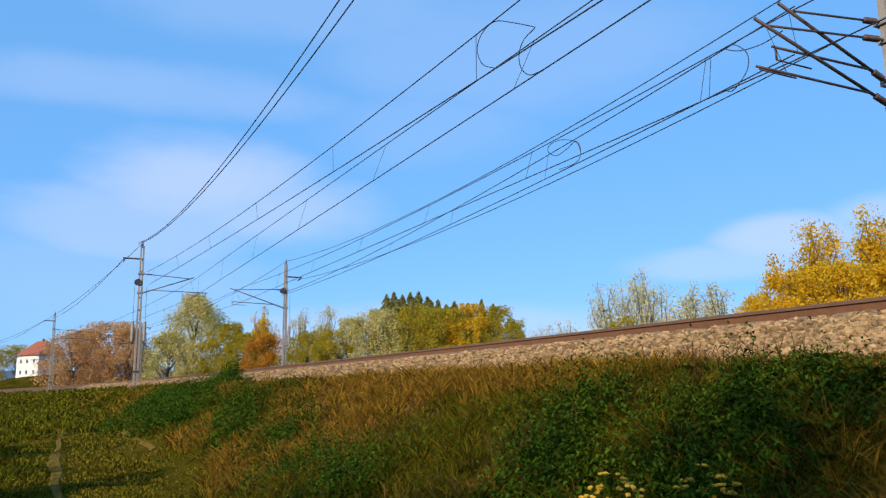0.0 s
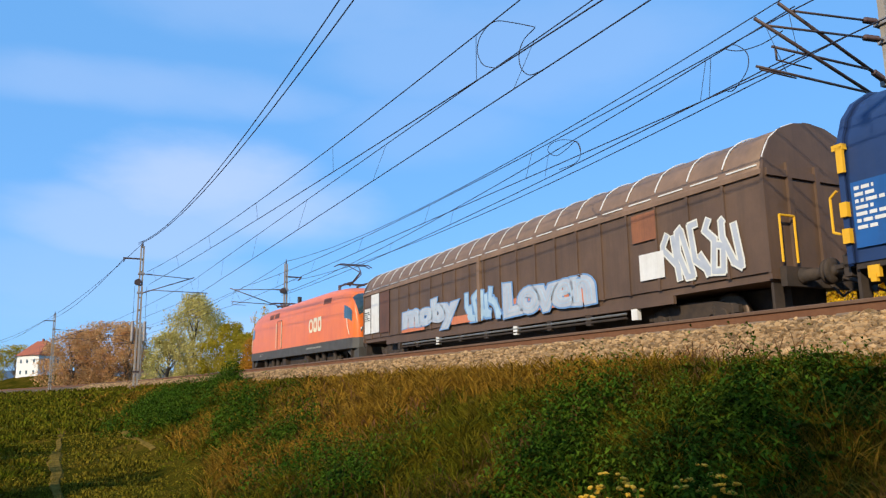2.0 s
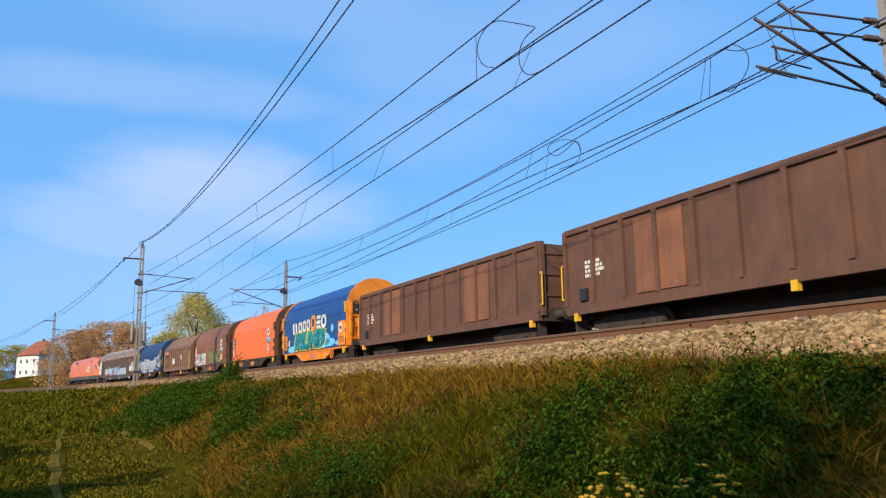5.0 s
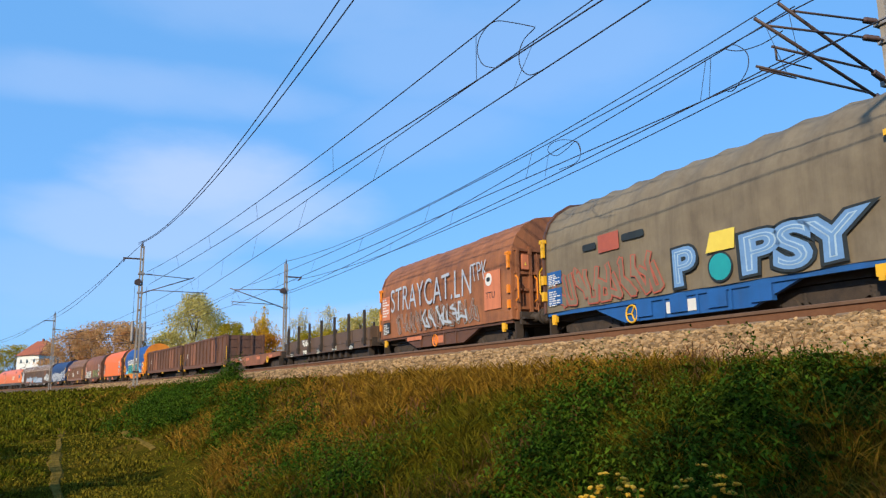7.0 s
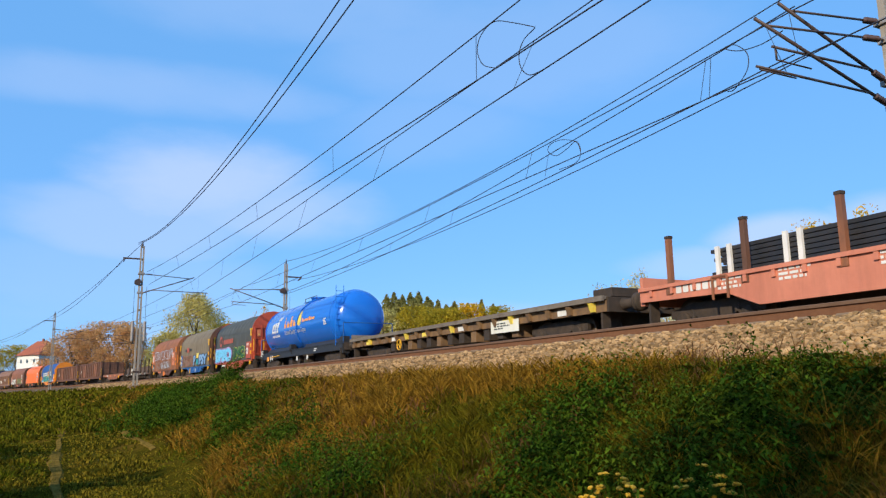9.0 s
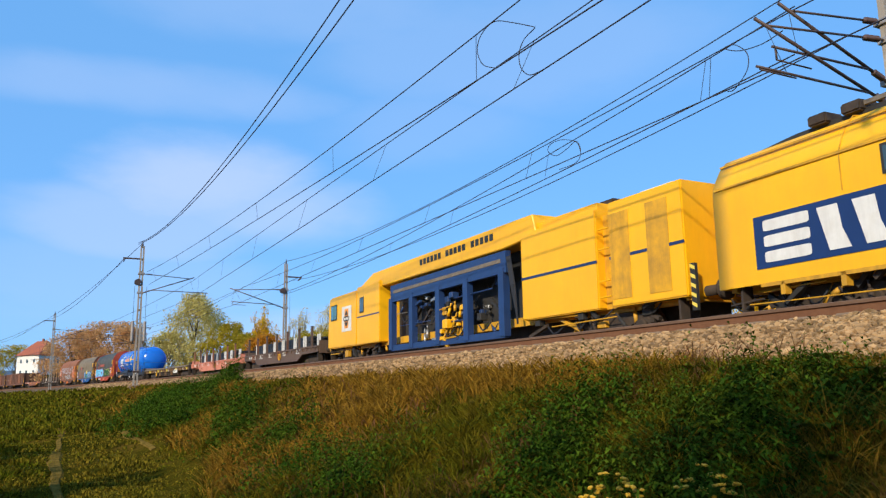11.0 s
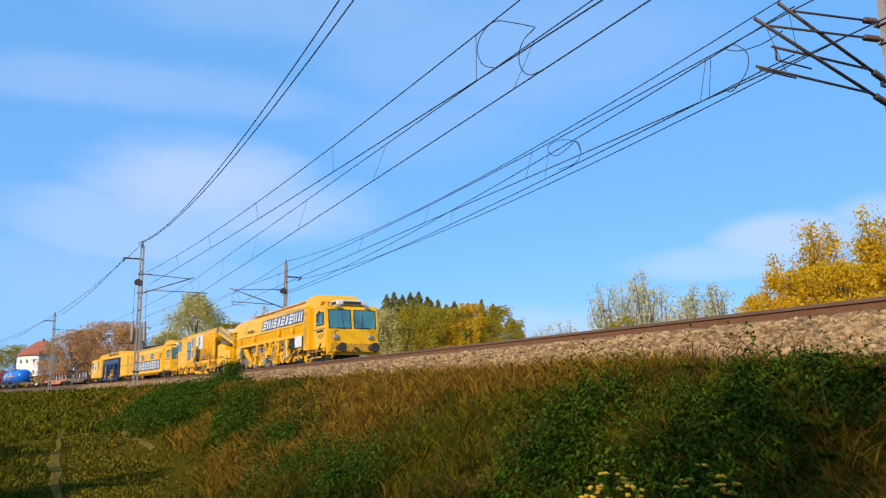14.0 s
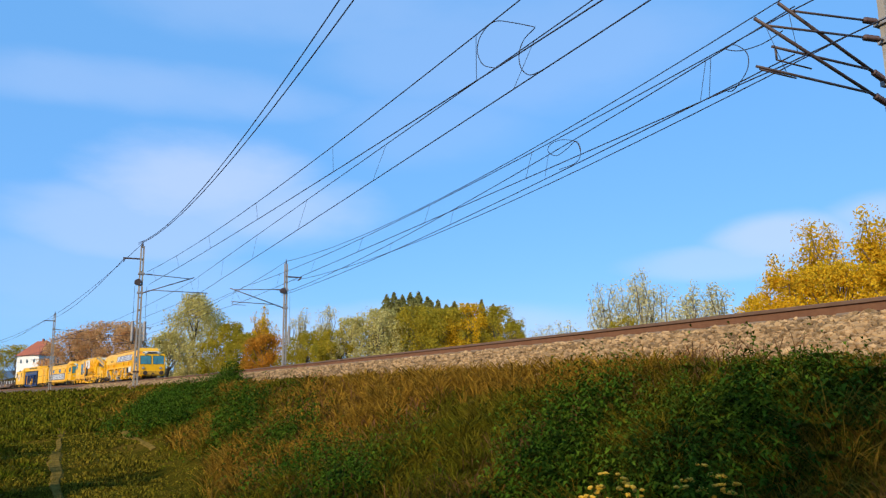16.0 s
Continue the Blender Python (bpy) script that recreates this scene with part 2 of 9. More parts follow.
# ================= ground =================
def ground_height(x, y):
    """Height of the ground under numpy arrays x, y."""
    x, y = np.asarray(x, float), np.asarray(y, float)
    best = np.full(x.shape, 1e9)
    side = np.zeros(x.shape)
    rail = np.zeros(x.shape)
    for s0 in range(-440, 880, 8):
        t = float(np.interp(s0, S_AXIS, heading))
        cx, cy = float(np.interp(s0, S_AXIS, LINE_X)), float(np.interp(s0, S_AXIS, LINE_Y))
        dx, dy = x - cx, y - cy
        along = -dx * math.sin(t) + dy * math.cos(t)
        lat = dx * math.cos(t) + dy * math.sin(t)
        hit = np.abs(along) < best
        best = np.where(hit, np.abs(along), best)
        side = np.where(hit, lat - 0.5 * CURVE * along ** 2 * (s0 > 0), side)
        rail = np.where(hit, np.interp(s0 + along, S_AXIS, LINE_Z), rail)
    n = side - NEAR                       # from the near track's middle
    bank_top = rail - 0.68
    field = 0.0
    width = 4.2
    k = np.clip((n + 2.75) / -width, 0, 1)
    k = k * k * (3 - 2 * k) * 0.35 + k * 0.65
    left = bank_top * (1 - k) + field * k
    far = n - (4.5 + 3.2)
    k2 = np.clip(far / 4.0, 0, 1)
    right = bank_top * (1 - k2) + (rail - 1.9) * k2 + np.clip(far - 14, 0, 42) * 0.115 + np.clip(far - 60, 0, 140) * 0.01
    right = right + 6.2 * np.exp(-((x + 18.9) ** 2 + (y - 271) ** 2) / 420.0) * np.clip((far - 4) / 12, 0, 1)
    z = np.where(n < 0, left, right)
    away = np.hypot(x, y)
    # low swells in the meadow, ruts of the track beside the line
    swell = 0.07 * np.sin(x * 0.9 + 1.3 * np.sin(y * 0.31)) * np.sin(y * 0.53 + 0.7) + 0.05 * np.sin(x * 2.3 + y * 1.1)
    z = z + swell * np.clip((np.abs(n - 2.2) - 5.2) / 1.5, 0, 1) * np.clip(1.4 - away / 120, 0, 1)
    lane = n + 7.65
    for c in (-1.0, 1.0):
        z = z - 0.03 * np.exp(-((lane - c) / 0.3) ** 2) * (n < -5)
    return z


def axis_steps(*spans):
    out = []
    for a, b, d in spans:
        out += list(np.arange(a, b, d))
    out.append(spans[-1][1])
    return np.array(out)


gx = axis_steps((-3000, -600, 300), (-600, -120, 40), (-120, -30, 6), (-30, -8, 1.2), (-8, 14, 0.3), (14, 40, 1.5), (40, 140, 6), (140, 600, 40), (600, 3000, 300))
gy = axis_steps((-3000, -600, 300), (-600, -120, 40), (-120, -20, 6), (-20, 0, 1.0), (0, 30, 0.3), (30, 80, 0.8), (80, 240, 3), (240, 700, 20), (700, 3000, 200))
GX, GY = np.meshgrid(gx, gy)
GZ = ground_height(GX, GY)
nx, ny = len(gx), len(gy)
idx = np.arange(nx * ny).reshape(ny, nx)
quads = np.stack([idx[:-1, :-1], idx[:-1, 1:], idx[1:, 1:], idx[1:, :-1]], -1).reshape(-1, 4)
me = bpy.data.meshes.new("ground")
me.from_pydata(np.stack([GX, GY, GZ], -1).reshape(-1, 3).tolist(), [], quads.tolist())
me.polygons.foreach_set("use_smooth", [True] * len(me.polygons))


def ground_material():
    m = bpy.data.materials.new("meadow_soil")
    m.use_nodes = True
    n, l = m.node_tree.nodes, m.node_tree.links
    b = n["Principled BSDF"]
    b.inputs["Roughness"].default_value = 0.95
    b.inputs["Specular IOR Level"].default_value = 0.0
    tc = n.new("ShaderNodeTexCoord")
    patches = n.new("ShaderNodeTexNoise")
    patches.inputs["Scale"].default_value = 0.35
    patches.inputs["Detail"].default_value = 8
    patches.inputs["Roughness"].default_value = 0.7
    l.new(tc.outputs["Object"], patches.inputs["Vector"])
    cr = n.new("ShaderNodeValToRGB")
    e = cr.color_ramp.elements
    e[0].position, e[0].color = 0.34, (0.03, 0.03, 0.003, 1)
    e[1].position, e[1].color = 0.68, (0.13, 0.075, 0.012, 1)
    mid = cr.color_ramp.elements.new(0.52)
    mid.color = (0.065, 0.05, 0.005, 1)
    l.new(patches.outputs["Fac"], cr.inputs["Fac"])
    fine = n.new("ShaderNodeTexNoise")
    fine.inputs["Scale"].default_value = 9
    fine.inputs["Detail"].default_value = 8
    l.new(tc.outputs["Object"], fine.inputs["Vector"])
    mx = n.new("ShaderNodeMixRGB")
    mx.blend_type = "MULTIPLY"
    mx.inputs["Fac"].default_value = 0.7
    mr = n.new("ShaderNodeMapRange")
    mr.inputs["From Min"].default_value = 0.3
    mr.inputs["From Max"].default_value = 0.7
    mr.inputs["To Min"].default_value = 0.45
    mr.inputs["To Max"].default_value = 1.35
    l.new(fine.outputs["Fac"], mr.inputs["Value"])
    l.new(cr.outputs["Color"], mx.inputs["Color1"])
    l.new(mr.outputs[0], mx.inputs["Color2"])
    l.new(mx.outputs["Color"], b.inputs["Base Color"])
    bp = n.new("ShaderNodeBump")
    bp.inputs["Strength"].default_value = 0.8
    bp.inputs["Distance"].default_value = 0.05
    l.new(fine.outputs["Fac"], bp.inputs["Height"])
    l.new(bp.outputs["Normal"], b.inputs["Normal"])
    return m


M["soil"] = ground_material()
me.materials.append(M["soil"])
ground = tagged(new("ground", me), "grassy meadow and railway embankment in autumn", "ground", kind="structure")


# ================= ballast, sleepers, rails =================
def sweep(name, profile, s_list, mats, side0=0.0, closed=True, smooth=False, mat_index=None):
    """A profile of (side, z) swept along the track."""
    verts, faces, mi = [], [], []
    n = len(profile)
    for s in s_list:
        for a, z in profile:
            verts.append(on_track(s, side0 + a, z))
    rng = range(n) if closed else range(n - 1)
    for k in range(len(s_list) - 1):
        for i in rng:
            j = (i + 1) % n
            faces.append((k * n + i, (k + 1) * n + i, (k + 1) * n + j, k * n + j))
            mi.append(mat_index[i] if mat_index else 0)
    mm = bpy.data.meshes.new(name)
    mm.from_pydata([tuple(v) for v in verts], [], faces)
    for x in mats:
        mm.materials.append(x)
    mm.polygons.foreach_set("material_index", mi)
    mm.polygons.foreach_set("use_smooth", [smooth] * len(mm.polygons))
    mm.update()
    return mm


S_RUN = list(np.arange(-420, -20, 10.0)) + list(np.arange(-20, 120, 1.0)) + list(np.arange(120, 620, 4.0))
ballast = tagged(new("ballast_bed", sweep("ballast_bed", [(-3.2, -0.86), (-2.55, -0.62), (-1.75, -0.32), (-1.3, -0.235), (-0.9, -0.21), (0.9, -0.21), (2.25, -0.26), (3.6, -0.21), (5.4, -0.21), (6.2, -0.24), (7.0, -0.5), (7.6, -0.8)],
                                                S_RUN, [M["gravel"]], NEAR, closed=False)), "brown stone ballast bed under two tracks", "ballast", kind="structure")
RAIL = [(-0.075, -0.172), (-0.075, -0.160), (-0.012, -0.140), (-0.010, -0.05), (-0.034, -0.042), (-0.036, -0.008), (-0.028, 0.0),
        (0.028, 0.0), (0.036, -0.008), (0.034, -0.042), (0.010, -0.05), (0.012, -0.140), (0.075, -0.160), (0.075, -0.172)]
RAIL_M = [0, 0, 0, 0, 1, 1, 1, 1, 1, 0, 0, 0, 0, 0]
for middle, which in ((NEAR, "near"), (0.0, "far")):
    for g in (-0.752, 0.752):
        tagged(new("rail", sweep("rail", RAIL, S_RUN, [M["rail"], M["rail_head"]], middle + g, mat_index=RAIL_M)),
               "rust-brown steel rail on concrete sleepers", "rail", group="rails of the line", kind="structure")
# ================= overhead line =================
def insulator(name, a, b, parent, r=0.075):
    bm = bmesh.new()
    radii = [(0, r * 0.4)]
    for i in range(7):
        c = 0.12 + i * 0.115
        radii += [(c, r * 0.45), (c + 0.03, r), (c + 0.06, r * 0.5)]
    radii.append((1, r * 0.4))
    lathe(bm, a, b, radii, 12)
    return part(name, bm, M["insul"], parent, "ribbed brown insulator")


def cantilever(root, z_top, z_low, reach, z_tip, reg_end, z_reg, drop, y=0.0, side=1):
    """A swinging bracket of tubes on a mast: top stay, strut that meets its tip, register arm, steady arm. side: +1 reaches to +x."""
    x0 = 0.16 * side
    tip = side * reach
    stay_a, stay_b = Vector((x0, y, z_top)), Vector((tip, y, z_tip))
    foot = Vector((x0, y, z_low))
    head = stay_b + (stay_b - foot).normalized() * 0.3
    insulator("insulator", stay_a.lerp(stay_b, 0.04), stay_a.lerp(stay_b, 0.2), root)
    insulator("insulator", foot.lerp(head, 0.03), foot.lerp(head, 0.15), root)
    bm = bmesh.new()
    rod(bm, stay_a, stay_b, 0.026)
    part("top_stay", bm, M["tube"], root)
    bm = bmesh.new()
    rod(bm, foot, head, 0.036)
    part("strut", bm, M["tube"], root)
    start, end = foot.lerp(head, 0.17), Vector((side * reg_end, y, z_reg))
    bm = bmesh.new()
    rod(bm, start, end, 0.028)
    part("register_arm", bm, M["tube"], root)
    bm = bmesh.new()
    rod(bm, end.lerp(start, 0.03), Vector((side * (reg_end - 0.1), y, drop + 0.02)), 0.022)
    rod(bm, Vector((side * (reg_end - 0.1), y, drop + 0.02)), Vector((side * (reg_end - 1.1), y, drop)), 0.018)
    part("steady_arm", bm, M["tube"], root)
    bm = bmesh.new()
    rod(bm, stay_b, start.lerp(end, 0.75), 0.006)
    part("hanger", bm, M["wire"], root)


def mast(s, side, height, base, arms, feeder, weights):
    root = tagged(new("catenary_mast"), "weathered grey concrete mast with overhead line brackets", "mast", group="masts of the overhead line")
    root.matrix_world = Matrix.Translation(on_track(s, side)) @ pose(0, 0, 0, 0, 0, math.degrees(float(np.interp(s, S_AXIS, heading))))
    bm = bmesh.new()
    for x in (-0.11, 0.11):
        ring = [(x - 0.055, -0.10), (x + 0.055, -0.10), (x + 0.055, 0.10), (x - 0.055, 0.10)]
        lo = [bm.verts.new((a, b, base)) for a, b in ring]
        hi = [bm.verts.new((a * 0.8, b * 0.8, height)) for a, b in ring]
        for i in range(4):
            bm.faces.new((lo[i], lo[(i + 1) % 4], hi[(i + 1) % 4], hi[i]))
        bm.faces.new(hi)
    k = base + 0.8
    while k < height:
        box(bm, -0.07, 0.07, -0.05, 0.05, k, k + 0.12)
        k += 0.9
    part("post", bm, M["mast"], root)
    part("foundation", boxes((-0.35, 0.35, -0.35, 0.35, base - 0.4, base + 0.18)), M["concrete"], root)
    bm = bmesh.new()
    rod(bm, (0, 0, height), (0, 0, height + 0.14), 0.06)
    rod(bm, (0, 0, height + 0.12), (0, 0, height + 0.34), 0.035)
    part("cap", bm, M["tube"], root)
    bm = boxes((-0.2, 0.2, -0.14, 0.14, base + 1.05, base + 1.17))
    part("band", bm, M["tube"], root)
    toward = 1 if side < 0 else -1
    for y, zt, zl, *rest in arms:
        cantilever(root, zt, zl, *rest, y, toward)
        for z in (zt, zl):
            part("bracket", boxes((-0.2, 0.2, min(0, y) - 0.14, max(0, y) + 0.14, z - 0.07, z + 0.07)), M["galv"], root)
    if feeder:
        bm = boxes((-1.25 if side < 0 else -0.1, 0.1 if side < 0 else 1.3, -0.05, 0.05, feeder - 0.05, feeder + 0.05))
        part("cross_arm", bm, M["tube"], root)
        insulator("insulator", ((-1.2 if side < 0 else 1.25), 0, feeder), ((-1.2 if side < 0 else 1.0), 0, feeder - 0.28), root, 0.06)
    if weights:
        for x in ((-0.38, 0.42) if side < 0 else (0.36,)):
            bm = bmesh.new()
            lathe(bm, (x, 0, 2.45), (x, 0, 3.85), [(i / 20, 0.11 if i % 2 else 0.095) for i in range(21)], 10)
            part("tension_weight", bm, M["galv"], root, "stack of grey tension weights")
            bm = bmesh.new()
            rod(bm, (x, 0, 3.9), (x, 0, 6.3), 0.012)
            part("weight_rope", bm, M["wire"], root)
        bm = bmesh.new()
        rod(bm, (-0.2, 0.16, 6.6), (-0.2, -0.16, 6.6), 0.22, 16)
        part("pulley", bm, M["tube"], root)
    return root


NEAR_MAST, FAR_MAST = NEAR - 3.2, 3.1
near_arms = [(0.0, 7.2, 5.85, 3.35, 7.02, 4.6, 6.04, 5.78)]
mast(57.7, NEAR_MAST, 9.2, -0.75, near_arms, 8.25, True)
mast(113.0, NEAR_MAST, 9.2, -0.75, near_arms, 8.3, False)
mast(168.0, NEAR_MAST, 9.2, -0.75, near_arms, 8.3, False)
mast(2.5, NEAR_MAST, 9.2, -0.75, near_arms, 8.3, False)
far_arms = [(0.0, 6.68, 5.26, 4.05, 6.50, 4.2, 5.58, 5.34)]
mast(58.5, FAR_MAST, 8.75, -0.75, far_arms, 7.72, True)
mast(112.5, FAR_MAST, 8.2, -0.75, far_arms, 7.7, False)
mast(167.0, FAR_MAST, 8.2, -0.75, far_arms, 7.7, False)
mast(10.32, FAR_MAST, 9.0, -0.75, [(0.05, 7.05, 5.62, 3.1, 6.72, 3.68, 5.81, 5.52), (0.0, 6.60, 5.02, 3.88, 6.21, 4.23, 5.27, 5.2)], 7.9, False)


def wire(name, pts, r, label, cat="wire", group=""):
    cu = bpy.data.curves.new(name, "CURVE")
    cu.dimensions = "3D"
    cu.bevel_depth, cu.bevel_resolution = r, 1
    sp = cu.splines.new("POLY")
    sp.points.add(len(pts) - 1)
    for q, p in zip(sp.points, pts):
        q.co = (*p, 1)
    cu.materials.append(M["wire"])
    tmp = new("wire_shape", cu)
    dg = bpy.context.evaluated_depsgraph_get()
    me = bpy.data.meshes.new_from_object(tmp.evaluated_get(dg))
    bpy.data.objects.remove(tmp)
    ob = tagged(new(name, me), label, cat, group)
    return ob


def span(s0, s1, side0, side1, z0, z1, sag, n=20):
    a, b = on_track(s0, side0, z0), on_track(s1, side1, z1)
    return [a.lerp(b, i / n) - Vector((0, 0, sag * 4 * (i / n) * (1 - i / n))) for i in range(n + 1)]


def droppers(high, low, parent):
    for i in range(1, len(high) - 1, 3):
        bm = bmesh.new()
        rod(bm, high[i], low[i], 0.007, 4)
        part("dropper", bm, M["wire"], parent)


def catenary(stops, r=0.0145):
    """Contact and messenger wire over one track, straight from mast to mast: stops of (s, side of contact, side of messenger, contact, messenger, sag of the span)."""
    for (s0, c0, m0, z0, h0, sag), (s1, c1, m1, z1, h1, _) in zip(stops, stops[1:]):
        low = span(s0, s1, c0, c1, z0, z1, 0.03)
        high = span(s0, s1, m0, m1, h0, h1, sag)
        wire("contact_wire", low, r, "dark copper contact wire above the track", "wire", "wires of the overhead line")
        w2 = wire("messenger_wire", high, r * 0.95, "dark messenger wire above the contact wire", "wire", "wires of the overhead line")
        droppers(high, low, w2)


catenary([(-108, -4.6, -4.6, 5.42, 6.9, 0.5), (-53, -4.6, -4.6, 5.42, 6.9, 0.5), (2.5, -4.41, -3.71, 5.39, 6.54, -0.04), (57.7, -4.2, -4.2, 5.6, 6.85, 0.4), (113.0, -4.4, -4.4, 5.6, 6.95, 0.5), (168.0, -4.4, -4.4, 5.6, 6.95, 0.5), (225, -4.4, -4.4, 5.6, 6.95, 0.5)])
catenary([(-100, 0, 0, 5.4, 6.9, 0.6), (-45, 0, 0, 5.4, 6.9, 0.6), (10.32, -0.16, 0.13, 5.52, 6.75, 0.54), (58.5, -0.32, -0.1, 5.58, 6.79, 0.5), (112.5, 0, 0, 5.4, 6.9, 0.5), (167.0, 0, 0, 5.4, 6.9, 0.5), (225, 0, 0, 5.4, 6.9, 0.5)])


def overlap(s0, s1, low_ends, high_ends):
    """A second contact and messenger wire that leave the track for their tensioning mast: (side, side, z, z, sag) of each."""
    low, high = span(s0, s1, *low_ends), span(s0, s1, *high_ends)
    wire("contact_wire", low, 0.0145, "dark contact wire drawn aside to a tensioning mast", "wire", "wires of the overhead line")
    m = wire("messenger_wire", high, 0.014, "dark messenger wire drawn aside to a tensioning mast", "wire", "wires of the overhead line")
    droppers(high, low, m)


overlap(2.5, 57.6, (-4.85, -7.13, 5.30, 6.48, 0.17), (-4.78, -7.35, 6.78, 7.34, 0.68))
overlap(10.32, 58.4, (-0.01, 2.75, 5.72, 6.2, 0.38), (0.14, 3.0, 6.82, 6.45, 0.54))
# return wires carried by the far masts
wire("feeder_wire", span(10.32, 58.5, 2.84, 3.12, 8.93, 8.94, 1.04), 0.016, "dark return wire along the far mast tops", "wire", "wires of the overhead line")
wire("feeder_wire", span(10.32, 58.5, 1.9, 3.72, 6.56, 7.44, 0.8), 0.015, "dark return wire on the far mast's cross arm", "wire", "wires of the overhead line")
wire("feeder_wire", span(58.5, 112.5, 3.12, 3.6, 8.94, 7.7, 0.9), 0.016, "dark return wire along the far mast tops", "wire", "wires of the overhead line")
for side0, side1, z0, z1, sag in ((-7.11, -8.0, 9.8, 9.4, 1.98), (-7.01, -8.0, 9.08, 9.3, 1.74)):
    wire("feeder_wire", span(2.5, 57.7, side0, side1, z0, z1, sag, 30), 0.019, "dark feeder wire along the mast tops", "wire", "wires of the overhead line")
for x0, x1, z, sag in ((0.0, -1.2, 9.4, 0.5), (-1.2, -1.2, 8.2, 0.9)):
    wire("feeder_wire", span(57.7, 113.0, NEAR_MAST + x0, NEAR_MAST + x1, z, 8.3, sag, 20), 0.019, "dark feeder wire along the mast tops", "wire", "wires of the overhead line")
    wire("feeder_wire", span(113.0, 168.0, NEAR_MAST + x1, NEAR_MAST + x1, 8.3, 8.3, sag, 20), 0.019, "dark feeder wire along the mast tops", "wire", "wires of the overhead line")


def jumper(side, knots):
    """A looped jumper cable between two wires: smooth curve through (s, z) knots."""
    pts = [on_track(s, side, z) for s, z in knots]
    out = []
    for i in range(len(pts) - 1):
        p0, p1, p2, p3 = pts[max(i - 1, 0)], pts[i], pts[i + 1], pts[min(i + 2, len(pts) - 1)]
        for k in range(6):
            t = k / 6
            out.append(0.5 * ((2 * p1) + (p2 - p0) * t + (2 * p0 - 5 * p1 + 4 * p2 - p3) * t * t + (3 * p1 - p0 - 3 * p2 + p3) * t ** 3))
    out.append(pts[-1])
    wire("jumper_cable", out, 0.011, "dark looped jumper cable between two wires", "wire", "jumper cables of the overhead line")


jumper(NEAR - 0.5, [(12.31, 6.24), (13.11, 6.7), (13.96, 7.12), (14.58, 7.08), (14.79, 6.78), (14.53, 6.33), (13.94, 6.01)])
jumper(NEAR - 0.4, [(12.46, 6.31), (12.89, 6.25), (13.11, 6.03), (13.06, 5.69), (12.72, 5.39), (12.15, 5.3)])
jumper(0.0, [(17.75, 5.79), (17.94, 6.16), (18.65, 6.45), (19.26, 6.5), (19.43, 6.31), (18.98, 6.04), (18.38, 6.11)])
jumper(0.0, [(18.38, 6.11), (17.94, 6.19), (17.75, 5.82), (17.99, 5.55), (18.86, 5.57)])
jumper(-0.2, [(10.39, 6.24), (10.91, 6.18), (11.52, 6.28), (11.91, 6.49), (11.66, 6.48), (11.34, 6.14), (11.38, 5.77), (11.76, 5.48), (11.96, 5.5)])
# ================= paints of the train =================
ORANGE = (0.80, 0.175, 0.022)
M["loco_orange"] = material("loco_orange_paint", ORANGE, (0.62, 0.11, 0.03), 0.8, 0.5, 0.38, 0, 0.03, 20, streak=0.10, coat=0.2)
M["loco_grille"] = material("loco_grille", (0.20, 0.06, 0.025), (0.09, 0.035, 0.02), 6, 0.8, 0.6)
M["loco_mark"] = material("faded_grey_lettering", (0.30, 0.28, 0.24), (0.2, 0.18, 0.15), 6, 0.5, 0.6)
M["loco_grey"] = material("loco_grey_skirt", (0.085, 0.08, 0.07), (0.05, 0.04, 0.035), 2, 0.7, 0.6, 0, 0.1, 30, streak=0.3)
M["graf_faded"] = material("faded_teal_spray", (0.22, 0.27, 0.25), (0.30, 0.24, 0.20), 3, 0.8, 0.6)
M["cream"] = material("cream_lettering", (0.78, 0.70, 0.50), (0.6, 0.52, 0.36), 4, 0.4, 0.5)
M["glass"] = material("dark_window_glass", (0.035, 0.06, 0.07), (0.05, 0.09, 0.10), 1.5, 0.6, 0.06, 0, coat=1.0)
M["teal_glass"] = material("teal_window_glass", (0.04, 0.16, 0.19), (0.07, 0.24, 0.27), 1.5, 0.7, 0.08, 0, coat=1.0)
M["black"] = material("black_rubber", (0.02, 0.02, 0.02), (0.04, 0.035, 0.03), 5, 0.6, 0.75)
M["under"] = material("dark_running_gear", (0.034, 0.026, 0.021), (0.075, 0.05, 0.034), 4, 0.8, 0.8, 0.1, 0.3, 40)
M["wheel"] = material("wheel_steel", (0.10, 0.07, 0.05), (0.16, 0.11, 0.08), 6, 0.7, 0.6, 0.5, 0.1, 40)
M["steel"] = material("bright_steel", (0.45, 0.44, 0.42), (0.25, 0.23, 0.2), 6, 0.5, 0.4, 0.7)
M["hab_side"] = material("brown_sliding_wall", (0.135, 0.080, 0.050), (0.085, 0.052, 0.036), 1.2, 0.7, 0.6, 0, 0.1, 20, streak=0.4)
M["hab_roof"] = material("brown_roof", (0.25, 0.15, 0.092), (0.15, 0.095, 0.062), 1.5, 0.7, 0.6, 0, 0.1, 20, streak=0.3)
M["white"] = material("white_paint", (0.74, 0.72, 0.68), (0.55, 0.5, 0.44), 3, 0.5, 0.5, 0, 0, streak=0.15)
M["primer"] = material("orange_primer", (0.62, 0.20, 0.095), (0.45, 0.14, 0.07), 3, 0.6, 0.7, streak=0.2)
M["navy_hood"] = material("navy_tarpaulin", (0.020, 0.045, 0.13), (0.015, 0.03, 0.085), 1.5, 0.6, 0.5, 0, 0.15, 8, streak=0.15, streak_colour=(0.08, 0.08, 0.09))
